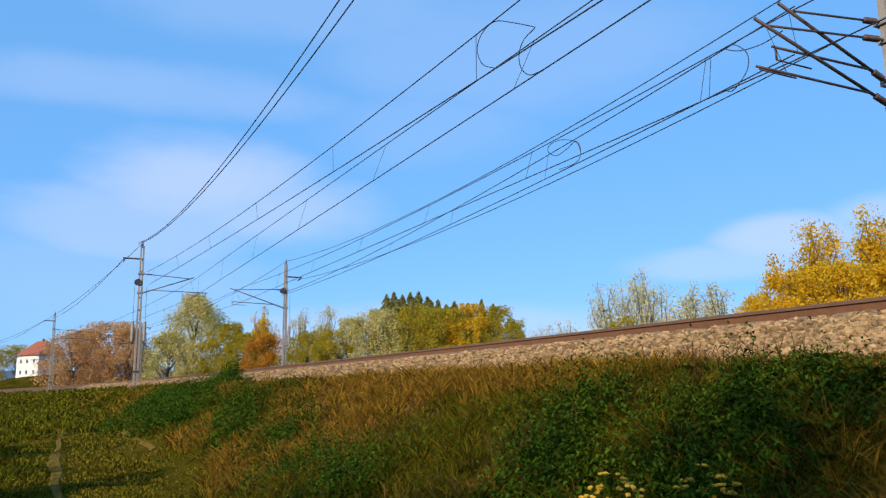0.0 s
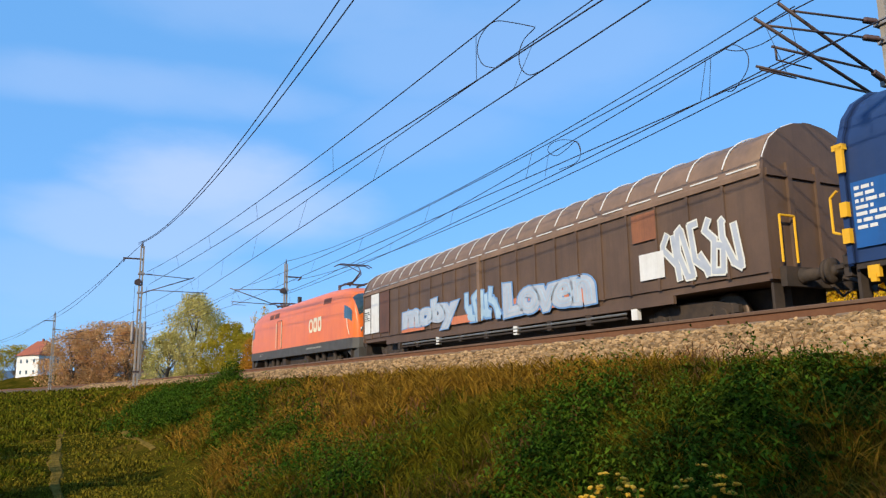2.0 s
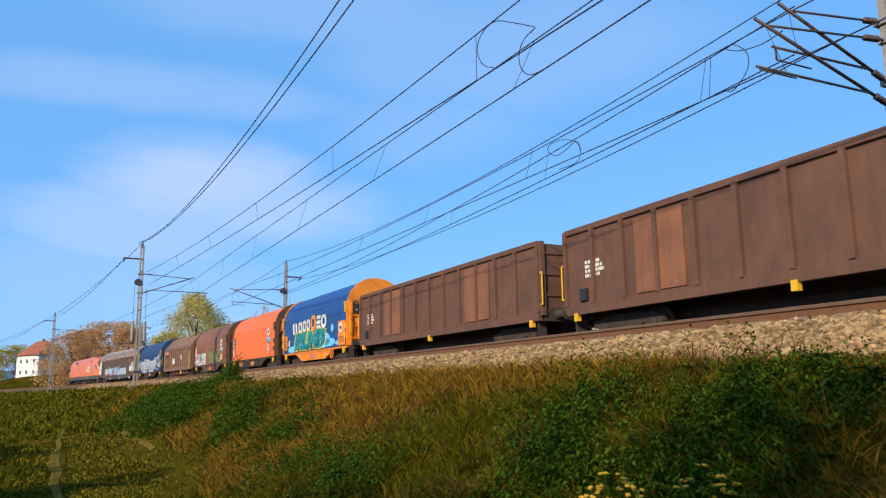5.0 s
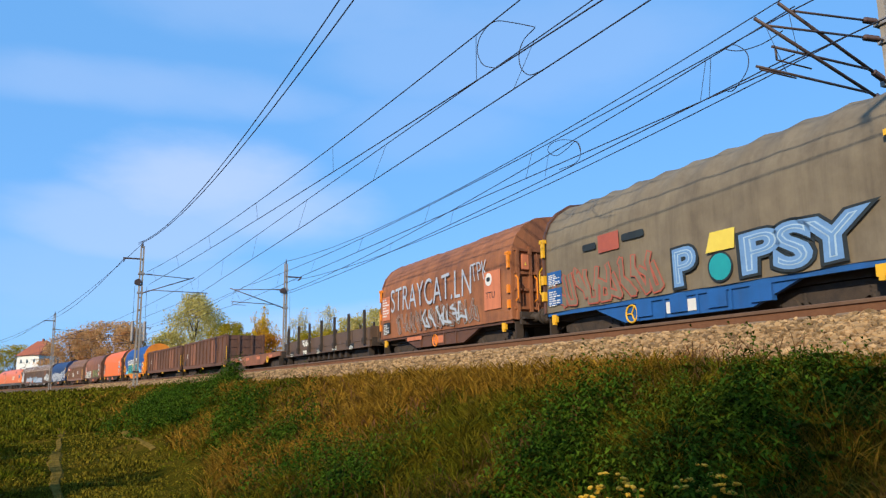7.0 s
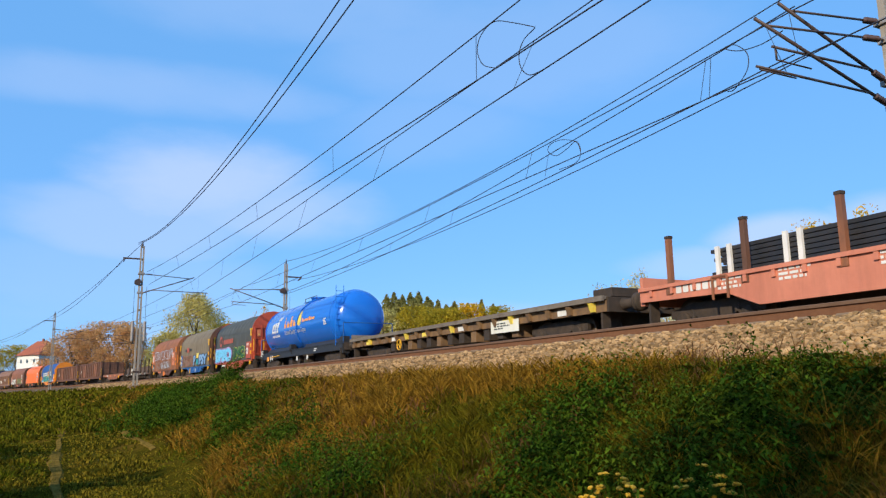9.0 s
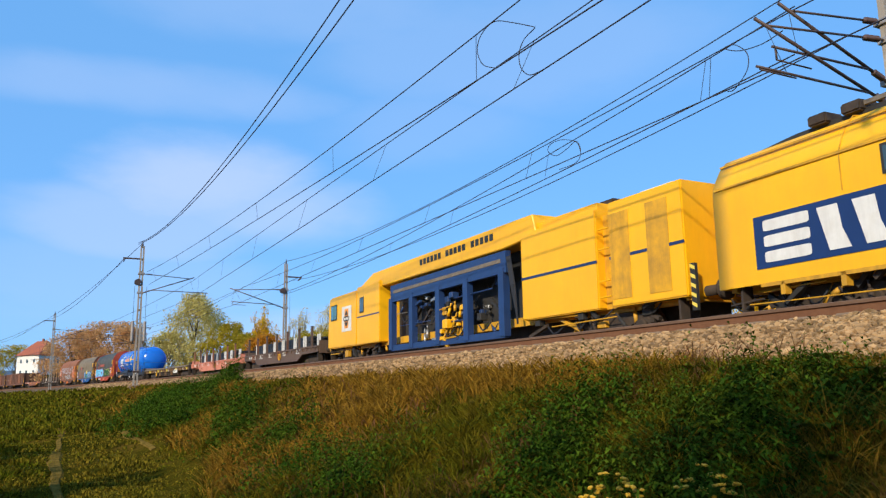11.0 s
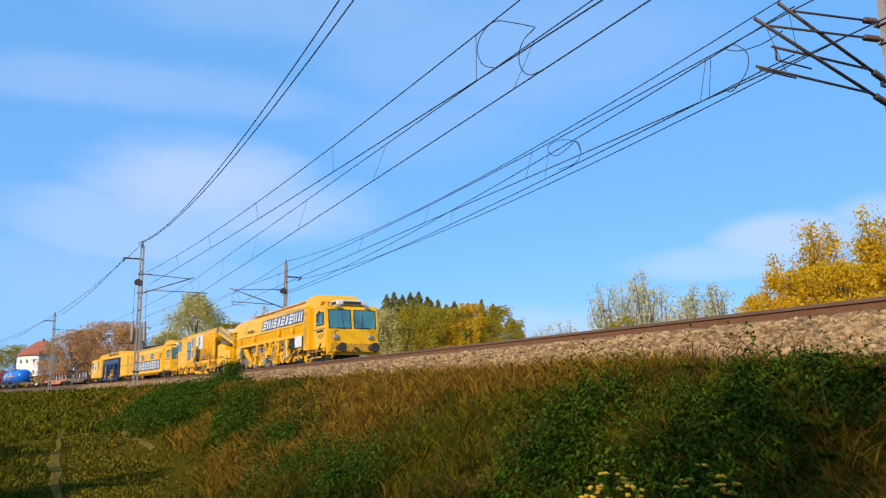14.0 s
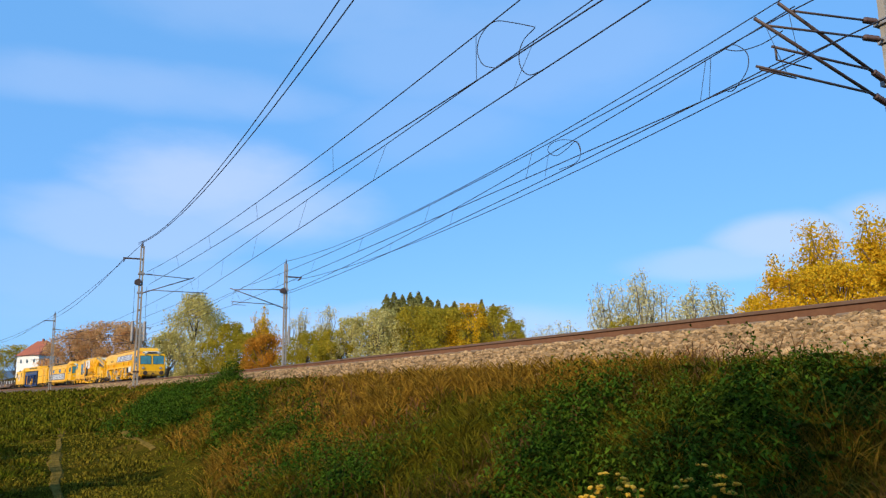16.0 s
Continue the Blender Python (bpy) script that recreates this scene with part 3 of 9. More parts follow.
M["brown_steel"] = material("brown_wagon_paint", (0.145, 0.062, 0.034), (0.085, 0.042, 0.028), 1.4, 0.8, 0.6, 0, 0.15, 20, streak=0.45)
M["ribbed_brown"] = material("weathered_brown_steel", (0.26, 0.135, 0.082), (0.16, 0.085, 0.055), 1.4, 0.8, 0.6, 0, 0.15, 20, streak=0.35)
M["rust_hood"] = material("rusty_brown_hood", (0.31, 0.115, 0.05), (0.16, 0.068, 0.04), 1.0, 0.9, 0.65, 0, 0.2, 14, streak=0.5)
M["rust_bright"] = material("bright_rust", (0.36, 0.13, 0.05), (0.17, 0.065, 0.033), 1.2, 0.9, 0.75, 0, 0.3, 18, streak=0.4)
M["orange_hood"] = material("orange_tarpaulin", (0.85, 0.165, 0.022), (0.74, 0.13, 0.02), 0.7, 0.6, 0.5, 0, 0.12, 5)
M["blue_hood"] = material("blue_tarpaulin", (0.018, 0.075, 0.26), (0.012, 0.05, 0.17), 1.2, 0.5, 0.5, 0, 0.12, 6)
M["orange_frame"] = material("orange_wagon_paint", (0.85, 0.26, 0.02), (0.7, 0.2, 0.02), 1.5, 0.6, 0.5, 0, 0.05, 20, streak=0.15)
M["tan_hood"] = material("khaki_tarpaulin", (0.22, 0.175, 0.115), (0.13, 0.10, 0.068), 1.0, 0.8, 0.8, 0, 0.25, 7, streak=0.35)
M["grey_hood"] = material("dark_grey_tarpaulin", (0.075, 0.078, 0.07), (0.05, 0.05, 0.045), 1.2, 0.7, 0.7, 0, 0.2, 7, streak=0.2, streak_colour=(0.11, 0.1, 0.08))
M["red_end"] = material("red_wagon_paint", (0.46, 0.072, 0.03), (0.30, 0.055, 0.03), 1.6, 0.6, 0.55, 0, 0.1, 20, streak=0.25)
M["blue_frame"] = material("blue_frame_paint", (0.02, 0.11, 0.34), (0.015, 0.07, 0.2), 2, 0.6, 0.5, streak=0.25)
M["tank_blue"] = material("blue_tank_paint", (0.010, 0.15, 0.62), (0.010, 0.12, 0.5), 0.6, 0.5, 0.22, 0, 0.0, coat=0.4)
M["gondola"] = material("gondola_brown", (0.165, 0.072, 0.042), (0.09, 0.045, 0.03), 1.6, 0.8, 0.75, 0, 0.25, 22, streak=0.5)
M["deck"] = material("grey_plank_deck", (0.20, 0.17, 0.14), (0.12, 0.09, 0.07), 3, 0.8, 0.85, 0, 0.3, 30, vary=0.2)
M["flat_sill"] = material("dusty_ochre_sill", (0.23, 0.13, 0.055), (0.11, 0.065, 0.04), 2.2, 0.9, 0.75, 0, 0.2, 30, streak=0.4)
M["pink"] = material("faded_red_paint", (0.62, 0.22, 0.135), (0.47, 0.155, 0.095), 1.3, 0.7, 0.65, 0, 0.1, 20, streak=0.3, streak_colour=(0.22, 0.09, 0.055))
M["dark_load"] = material("dark_steel_bars", (0.04, 0.042, 0.048), (0.075, 0.06, 0.05), 3, 0.6, 0.5, 0.5)
M["yellow"] = material("machine_yellow", (0.90, 0.46, 0.004), (0.80, 0.38, 0.006), 0.9, 0.6, 0.42, 0, 0.05, 16, streak=0.12, streak_colour=(0.35, 0.2, 0.04))
M["yellow_dirty"] = material("worn_machine_yellow", (0.72, 0.36, 0.012), (0.38, 0.2, 0.03), 2.4, 0.8, 0.55, 0, 0.15, 25, streak=0.35)
M["navy"] = material("navy_panel", (0.012, 0.035, 0.13), (0.01, 0.025, 0.09), 2, 0.4, 0.4)
M["safety"] = material("yellow_handrail", (0.80, 0.42, 0.02), (0.6, 0.32, 0.02), 5, 0.4, 0.5)
M["graf_blue"] = material("graffiti_blue", (0.16, 0.30, 0.52), (0.10, 0.2, 0.38), 4, 0.6, 0.6)
M["graf_pale"] = material("graffiti_pale_blue", (0.40, 0.53, 0.62), (0.24, 0.36, 0.5), 3, 0.7, 0.6)
M["graf_grey"] = material("graffiti_silver", (0.46, 0.48, 0.52), (0.32, 0.35, 0.42), 3, 0.7, 0.5)
M["graf_white"] = material("graffiti_white", (0.72, 0.70, 0.62), (0.6, 0.56, 0.46), 3, 0.6, 0.6)
M["graf_olive"] = material("graffiti_olive", (0.24, 0.23, 0.07), (0.15, 0.14, 0.05), 3, 0.6, 0.6)
M["graf_black"] = material("graffiti_black", (0.018, 0.022, 0.024), (0.03, 0.04, 0.04), 3, 0.6, 0.6)
M["graf_teal"] = material("graffiti_teal", (0.015, 0.26, 0.28), (0.02, 0.36, 0.36), 2, 0.7, 0.5)
M["graf_yellow"] = material("graffiti_yellow", (0.78, 0.60, 0.09), (0.65, 0.45, 0.06), 3, 0.5, 0.5)
M["graf_red"] = material("graffiti_red", (0.42, 0.10, 0.06), (0.28, 0.07, 0.05), 3, 0.6, 0.6)
M["graf_green"] = material("graffiti_green", (0.03, 0.17, 0.04), (0.02, 0.1, 0.03), 3, 0.6, 0.6)
M["sky_blue"] = material("graffiti_sky_blue", (0.18, 0.58, 0.82), (0.13, 0.45, 0.75), 2, 0.6, 0.5)
M["lilac"] = material("graffiti_lilac", (0.52, 0.32, 0.62), (0.4, 0.25, 0.5), 3, 0.5, 0.6)
M["brass_orange"] = material("orange_ring_paint", (0.85, 0.33, 0.03), (0.7, 0.24, 0.02), 3, 0.4, 0.5)
M["blue_machine"] = material("navy_machine_paint", (0.018, 0.05, 0.16), (0.012, 0.03, 0.09), 2, 0.6, 0.45, streak=0.2)
M["cable"] = material("black_hose", (0.025, 0.025, 0.028), None, 5, 0.4, 0.5)


# ================= parts that every vehicle has =================
def thing(name, label, category, group="vehicles of the train"):
    return tagged(new(name), label, category, group)


def arch(pts):
    """Closed profile from its right half, listed from the bottom up to the crown."""
    return [(x, z) for x, z in pts] + [(-x, z) for x, z in pts[::-1] if x > 0.001]


def fine_arch(pts, n):
    """The same profile with n even steps along its open line, from +x over the crown to -x."""
    line = [Vector((x, z)) for x, z in arch(pts)]
    out = []
    lengths = [0]
    for a, b in zip(line, line[1:]):
        lengths.append(lengths[-1] + (b - a).length)
    for i in range(n + 1):
        d = lengths[-1] * i / n
        k = max(j for j in range(len(line)) if lengths[j] <= d + 1e-9)
        k = min(k, len(line) - 2)
        q = (d - lengths[k]) / max(1e-6, lengths[k + 1] - lengths[k])
        out.append(line[k].lerp(line[k + 1], q))
    return out


def shell(pts, y0, y1, n_along, n_round, bulge=None, thick=0.0):
    """A hood or roof: an open arch swept along y, with an optional relief bulge(y, k, p) pushed outwards."""
    bm = bmesh.new()
    line = fine_arch(pts, n_round)
    middle = Vector((0, line[0].y + 0.8))
    rings = []
    for i in range(n_along + 1):
        y = y0 + (y1 - y0) * i / n_along
        ring = []
        for k, p in enumerate(line):
            d = (p - middle).normalized()
            b = bulge(y, k / n_round, p) if bulge else 0.0
            ring.append(bm.verts.new((p.x + d.x * b, y, p.y + d.y * b)))
        rings.append(ring)
    for a, b in zip(rings, rings[1:]):
        for k in range(n_round):
            bm.faces.new((a[k], b[k], b[k + 1], a[k + 1])).smooth = True
    bm.faces.new(rings[0])
    bm.faces.new(rings[-1][::-1])
    bmesh.ops.recalc_face_normals(bm, faces=bm.faces)
    return bm


def wheel_mesh():
    bm = bmesh.new()
    lathe(bm, (-0.07, 0, 0), (0.07, 0, 0), [(0, 0.20), (0.02, 0.40), (0.04, 0.46), (0.55, 0.465), (0.75, 0.48), (0.98, 0.48), (1, 0.4)], 24)
    return mesh_of("wheel", bm, M["wheel"])


def bogie_mesh(base, name="bogie_frame"):
    bm = bmesh.new()
    h = base / 2
    for x in (-1.0, 1.0):
        side = [(-h - 0.42, 0.50), (-h - 0.42, 0.66), (-h + 0.3, 0.80), (h - 0.3, 0.80), (h + 0.42, 0.66), (h + 0.42, 0.50), (h - 0.32, 0.52), (0.35, 0.38), (-0.35, 0.38), (-h + 0.32, 0.52)]
        lo = [bm.verts.new((x - 0.05, y, z)) for y, z in side]
        hi = [bm.verts.new((x + 0.05, y, z)) for y, z in side]
        for i in range(len(side)):
            j = (i + 1) % len(side)
            bm.faces.new((lo[i], lo[j], hi[j], hi[i]))
        bm.faces.new(lo[::-1])
        bm.faces.new(hi)
        for y in (-h, h):
            rod(bm, (x - 0.12, y, 0.46), (x + 0.12, y, 0.46), 0.15, 12)
            for dy in (-0.24, 0.24):
                lathe(bm, (x, y + dy, 0.4), (x, y + dy, 0.7), [(i / 8, 0.075 if i % 2 else 0.05) for i in range(9)], 8)
    box(bm, -1.0, 1.0, -0.18, 0.18, 0.45, 0.82)
    bmesh.ops.recalc_face_normals(bm, faces=bm.faces)
    return mesh_of(name, bm, M["under"])


def axle_mesh():
    bm = bmesh.new()
    rod(bm, (-0.95, 0, 0), (0.95, 0, 0), 0.08, 10)
    return mesh_of("axle", bm, M["under"])


WHEEL, AXLE, BOGIE = wheel_mesh(), axle_mesh(), bogie_mesh(1.8)
BOGIE_LONG = bogie_mesh(2.6, "bogie_frame_long")


def bogie(root, y, base=1.8, r=0.46):
    b = part("bogie", BOGIE if base < 2.2 else BOGIE_LONG, None, root)
    b.location = (0, y, 0)
    for dy in (-base / 2, base / 2):
        a = part("axle", AXLE, None, b)
        a.location = (0, dy, r)
        for x in (-0.76, 0.76):
            w = part("wheel", WHEEL, None, b)
            w.location = (x, dy, r)
            w.scale = (1 if x > 0 else -1, 1, 1)


def buffer_mesh():
    bm = bmesh.new()
    lathe(bm, (0, 0, 0), (0, 0.58, 0), [(0, 0.15), (0.05, 0.15), (0.06, 0.115), (0.55, 0.115), (0.56, 0.09), (0.86, 0.09), (0.87, 0.12), (0.9, 0.235), (0.97, 0.235), (1, 0.21)], 16)
    return mesh_of("buffer", bm, M["under"])


BUFFER = buffer_mesh()


def hook_mesh():
    bm = bmesh.new()
    box(bm, -0.04, 0.04, 0, 0.3, -0.06, 0.06)
    bar(bm, [(-0.08, 0.25, 0), (-0.08, 0.55, -0.12), (0.08, 0.55, -0.12), (0.08, 0.25, 0)], 0.025)
    bar(bm, [(0.12, 0.0, -0.1), (0.14, 0.25, -0.35), (0.14, 0.45, -0.25)], 0.025)
    return mesh_of("coupling", bm, M["under"])


HOOK = hook_mesh()


def ends(root, L, width=1.3, beam=None):
    """Headstocks, buffers and couplings at both ends, and a dark filler box between."""
    # solid box in place of brake gear, added to block daylight under the vehicle
    part("brake_rigging", boxes((-0.5, 0.5, -L / 2 + 1.2, L / 2 - 1.2, 0.42, 0.95)), M["under"], root)
    for d in (1, -1):
        y = d * (L / 2 - 0.62)
        part("headstock", boxes((-width, width, min(y, y - d * 0.14), max(y, y - d * 0.14), 0.85, 1.22)), beam or M["under"], root)
        for x in (-0.875, 0.875):
            b = part("buffer", BUFFER, None, root)
            b.location = (x, y, 1.05)
            b.rotation_euler = (0, 0, 0 if d > 0 else math.pi)
        h = part("coupling", HOOK, None, root)
        h.location = (0, y, 1.02)
        h.rotation_euler = (0, 0, 0 if d > 0 else math.pi)
        for x in (-1.22, 1.22):
            part("step", boxes((x - 0.13, x + 0.13, y - d * 0.3 - 0.03, y - d * 0.3 + 0.03, 0.42, 0.95), (x - 0.14, x + 0.14, y - d * 0.3 - 0.14, y - d * 0.3 + 0.14, 0.40, 0.43)), M["under"], root)


def side_text(root, name, words, y_left, z, size, mat, x=-1.46, fat=0.0, squeeze=1.0, label="", tilt=0.0, spacing=1.0):
    """Letters on the side of a vehicle, reading from its leading end."""
    cu = bpy.data.curves.new(name, "FONT")
    cu.body = words
    cu.size = size
    cu.extrude = 0.003
    cu.offset = fat
    cu.resolution_u = 3
    cu.space_character = spacing
    tmp = new("letter_shape", cu)
    me = bpy.data.meshes.new_from_object(tmp.evaluated_get(bpy.context.evaluated_depsgraph_get()))
    bpy.data.objects.remove(tmp)
    m = Matrix(((0, 0, -1, x), (-1, 0, 0, y_left), (0, 1, 0, z), (0, 0, 0, 1)))
    me.transform(m @ Matrix.Rotation(tilt, 4, "Z") @ Matrix.Diagonal((squeeze, 1, 1, 1)))
    me.materials.clear()
    me.materials.append(mat)
    return part(name, me, None, root, label)


def spray(root, words, o_left, o_right, z0, z1, layers, x, label, spacing=0.92, tilt=0.0):
    """Sprayed letters fitted into a field of the near side, in layers of (fatness, paint), the widest first."""
    for k, (fat, mat) in enumerate(layers):
        cu = bpy.data.curves.new("graffiti", "FONT")
        cu.body, cu.size, cu.extrude, cu.offset, cu.resolution_u, cu.space_character, cu.shear = words, 1.0, 0.002, fat, 4, spacing, tilt
        tmp = new("letter_shape", cu)
        me = bpy.data.meshes.new_from_object(tmp.evaluated_get(bpy.context.evaluated_depsgraph_get()))
        bpy.data.objects.remove(tmp)
        co = np.array([tuple(v.co) for v in me.vertices])
        if k == 0:
            lo, hi = co.min(0), co.max(0)
        sx, sy = (o_left - o_right) / (hi[0] - lo[0]), (z1 - z0) / (hi[1] - lo[1])
        m = Matrix(((0, 0, -1, x - 0.004 * k), (-sx, 0, 0, o_left + lo[0] * sx), (0, sy, 0, z0 - lo[1] * sy), (0, 0, 0, 1)))
        me.transform(m)
        wob = 0.022 * (z1 - z0)
        for v in me.vertices:
            v.co.z += wob * math.sin(v.co.y * 3.1 + v.co.z * 2.0)
            v.co.y += wob * math.sin(v.co.z * 5.0 + v.co.y * 1.3)
        islands(root, "graffiti", me, mat, label)


def islands(root, name, me, mat, label=""):
    """Each loose piece of a mesh as a part of its own."""
    n = len(me.vertices)
    boss = list(range(n))

    def find(i):
        while boss[i] != i:
            boss[i] = boss[boss[i]]
            i = boss[i]
        return i
    for e in me.edges:
        a, b = find(e.vertices[0]), find(e.vertices[1])
        if a != b:
            boss[a] = b
    co = [tuple(v.co) for v in me.vertices]
    groups = {}
    for p in me.polygons:
        groups.setdefault(find(p.vertices[0]), []).append(tuple(p.vertices))
    for faces in groups.values():
        used = sorted({i for f in faces for i in f})
        at = {i: k for k, i in enumerate(used)}
        piece = bpy.data.meshes.new(name)
        piece.from_pydata([co[i] for i in used], [], [[at[i] for i in f] for f in faces])
        piece.materials.append(mat)
        part(name, piece, None, root, label)
    bpy.data.meshes.remove(me)


def block_letters(root, y_left, y_right, z0, z1, seed, x):
    """Sprayed letters of square blocks: white rims, grey fill, dark joints."""
    rnd = random.Random(seed)
    rects = []
    n = 9
    w = (y_left - y_right) / n
    for i in range(n):
        y = y_left - i * w
        base, top = z0, z1 - rnd.uniform(0.0, 0.5) * (z1 - z0)
        rects.append((y - w * 0.62, y - w * 0.05, base + (0.0 if i % 4 else 0.3), top))
        if i % 2 == 0:
            zc = rnd.uniform(z0 + 0.4, z1 - 0.4)
            rects.append((y - w * 1.1, y, zc, zc + 0.28))
        else:
            rects.append((y - w * 0.95, y - w * 0.3, top - 0.26, top + 0.1))
    for k, (grow, mat) in enumerate(((0.045, M["graf_white"]), (0.0, M["graf_grey"]))):
        for j, (a, b, c, d) in enumerate(rects):
            xx = x - 0.004 * k - 0.0004 * j
            part("graffiti", boxes((xx - 0.0003, xx, a - grow, b + grow, c - grow, d + grow)), mat, root, "silver block graffiti letter")
    for a, b, c, d in rects:
        for q in range(2):
            z = rnd.uniform(c + 0.05, d - 0.05)
            part("graffiti_line", boxes((x - 0.0165, x - 0.016, a + 0.03, b - rnd.uniform(0.02, 0.12), z, z + 0.018)), M["graf_black"], root)


def plate(root, name, y_left, y_right, z0, z1, mat, x=-1.46, thick=0.006, label=""):
    """A thin flat panel on the near side, y_left towards the leading end."""
    return part(name, boxes((x - thick, x, y_right, y_left, z0, z1)), mat, root, label)


def print_bars(root, y_left, z_top, rows, mat, x=-1.47, h=0.05, gap=0.035, seed=1, name="lettering"):
    """Small writing that cannot be read: bars of its size."""
    rnd = random.Random(seed)
    bm = bmesh.new()
    z = z_top
    for width in rows:
        y = y_left
        while y > y_left - width:
            w = rnd.uniform(0.05, 0.22)
            box(bm, x - 0.004, x, max(y - w, y_left - width), y, z - h, z)
            y -= w + 0.04
        z -= h + gap
    return part(name, bm, mat, root, "small painted lettering")


def rounded(cy, cz, w, h, n=5, power=4.0, steps=20):
    """Outline of a soft rectangle in the side plane."""
    out = []
    for i in range(steps):
        t = 2 * math.pi * i / steps
        c, s = math.cos(t), math.sin(t)
        out.append((cy + w / 2 * math.copysign(abs(c) ** (2 / power), c), cz + h / 2 * math.copysign(abs(s) ** (2 / power), s)))
    return out


def flat_shape(root, name, outline, mat, x=-1.462, thick=0.005, label="", hole=None):
    """A flat painted shape on the near side: an outline of (y, z); with a hole it is a ring."""
    bm = bmesh.new()
    if hole is None:
        lo = [bm.verts.new((x, y, z)) for y, z in outline]
        hi = [bm.verts.new((x - thick, y, z)) for y, z in outline]
        bm.faces.new(hi)
        for i in range(len(lo)):
            j = (i + 1) % len(lo)
            bm.faces.new((lo[i], lo[j], hi[j], hi[i]))
    else:
        a = [bm.verts.new((x - thick, y, z)) for y, z in outline]
        b = [bm.verts.new((x - thick, y, z)) for y, z in hole]
        for i in range(len(a)):
            j = (i + 1) % len(a)
            bm.faces.new((a[i], a[j], b[j], b[i]))
    bmesh.ops.recalc_face_normals(bm, faces=bm.faces)
    return part(name, bm, mat, root, label)


def glyph(root, kind, y, z, w, h, mat, x, label):
    """One plain shape of a company mark, its leading lower corner at y, z: bars, a ring, a wedge pair, or a post."""
    made = []
    if kind == "bars":
        for k in range(3):
            made.append(flat_shape(root, "lettering_block", rounded(y - w / 2, z + h * (0.12 + 0.38 * k), w, h * 0.27, power=9, steps=20), mat, x, label=label))
    elif kind == "ring":
        made.append(flat_shape(root, "lettering_block", rounded(y - w / 2, z + h / 2, w, h, power=3, steps=24), mat, x, label=label, hole=rounded(y - w / 2, z + h / 2, w * 0.45, h * 0.5, power=3, steps=24)))
    elif kind == "wedge":
        for k in (0, 1):
            a = y - k * w * 0.5
            made.append(flat_shape(root, "lettering_block", [(a, z + h), (a - w * 0.30, z + h), (a - w * 0.34, z + h * 0.45), (a - w * 0.44, z), (a - w * 0.14, z)], mat, x, label=label))
    else:
        made.append(flat_shape(root, "lettering_block", rounded(y - w / 2, z + h / 2, w * 0.55, h, power=9, steps=20), mat, x, label=label))
    return made


def wordmark(root, y_left, z, widths, h, mat, x=-1.465, gap=0.12, label="plain lettering blocks of a company mark"):
    """A company's lettering as plain soft blocks."""
    y = y_left
    for w in widths:
        if w > 0:
            flat_shape(root, "lettering_block", rounded(y - w / 2, z + h / 2, w, h, power=7), mat, x, label=label)
        y -= abs(w) + gap


def scribble(root, y_left, y_right, z0, z1, n, mats, seed, x=-1.47, blocky=False, fat=0.09):
    """Sprayed strokes that cannot be read: bent bands in layers."""
    rnd = random.Random(seed)
    for i in range(n):
        layers = [bmesh.new() for _ in mats]
        cy = y_left + (y_right - y_left) * (i + 0.5) / n
        w = abs(y_left - y_right) / n
        pts = []
        k = 7 if not blocky else 6
        cz = (z0 + z1) / 2
        for j in range(k):
            a = j / (k - 1)
            if blocky:
                py = cy + (rnd.choice((-0.5, 0, 0.5)) * w)
                pz = z0 + (z1 - z0) * (rnd.choice((0.1, 0.3, 0.5, 0.7, 0.9)))
                if pts and j % 2:
                    py = pts[-1][0]
                elif pts:
                    pz = pts[-1][1]
            else:
                py = cy + w * 0.55 * math.sin(a * 5.5 + rnd.uniform(0, 1.6))
                pz = cz + (z1 - z0) * 0.5 * math.cos(a * 5.0 + rnd.uniform(-0.7, 0.7))
            pts.append((py, pz))
        for li, bm in enumerate(layers):
            r = fat * (1.9 - li * 0.75) if li < 2 else fat * 0.3
            xx = x - 0.002 * li - 0.0006 * (i % 3)
            for a, b in zip(pts, pts[1:]):
                d = Vector((b[0] - a[0], b[1] - a[1]))
                if d.length < 0.01:
                    continue
                u = d.normalized()
                nrm = Vector((-u.y, u.x)) * r
                e = u * r * 0.6
                q = [(a[0] - e.x + nrm.x, a[1] - e.y + nrm.y), (b[0] + e.x + nrm.x, b[1] + e.y + nrm.y), (b[0] + e.x - nrm.x, b[1] + e.y - nrm.y), (a[0] - e.x - nrm.x, a[1] - e.y - nrm.y)]
                bm.faces.new([bm.verts.new((xx - rnd.random() * 0.0009, y, min(max(z, z0 - 0.12), z1 + 0.12))) for y, z in q])
        for bm, m in zip(layers, mats):
            part("graffiti", bm, m, root, "sprayed graffiti stroke")


def rails_bar(root, name, pts, r, mat, n=6):
    bm = bmesh.new()
    bar(bm, pts, r, n)
    return part(name, bm, mat, root)


def ladder(root, x, y, z0, z1, mat, w=0.36):
    bm = bmesh.new()
    for dx in (-w / 2, w / 2):
        rod(bm, (x + dx, y, z0), (x + dx, y, z1), 0.018, 6)
    z = z0 + 0.15
    while z < z1:
        rod(bm, (x - w / 2, y, z), (x + w / 2, y, z), 0.014, 5)
        z += 0.28
    part("ladder", bm, mat, root)


def brake_wheel(root, y, z, mat, x=-1.42, r=0.22):
    bm = bmesh.new()
    n = 20
    ring = [(x, y + r * math.cos(2 * math.pi * i / n), z + r * math.sin(2 * math.pi * i / n)) for i in range(n + 1)]
    bar(bm, ring, 0.022, 5)
    for a in (0, 2.1, 4.2):
        rod(bm, (x, y, z), (x, y + r * math.cos(a), z + r * math.sin(a)), 0.018, 5)
    part("brake_wheel", bm, mat, root, "round hand brake wheel")


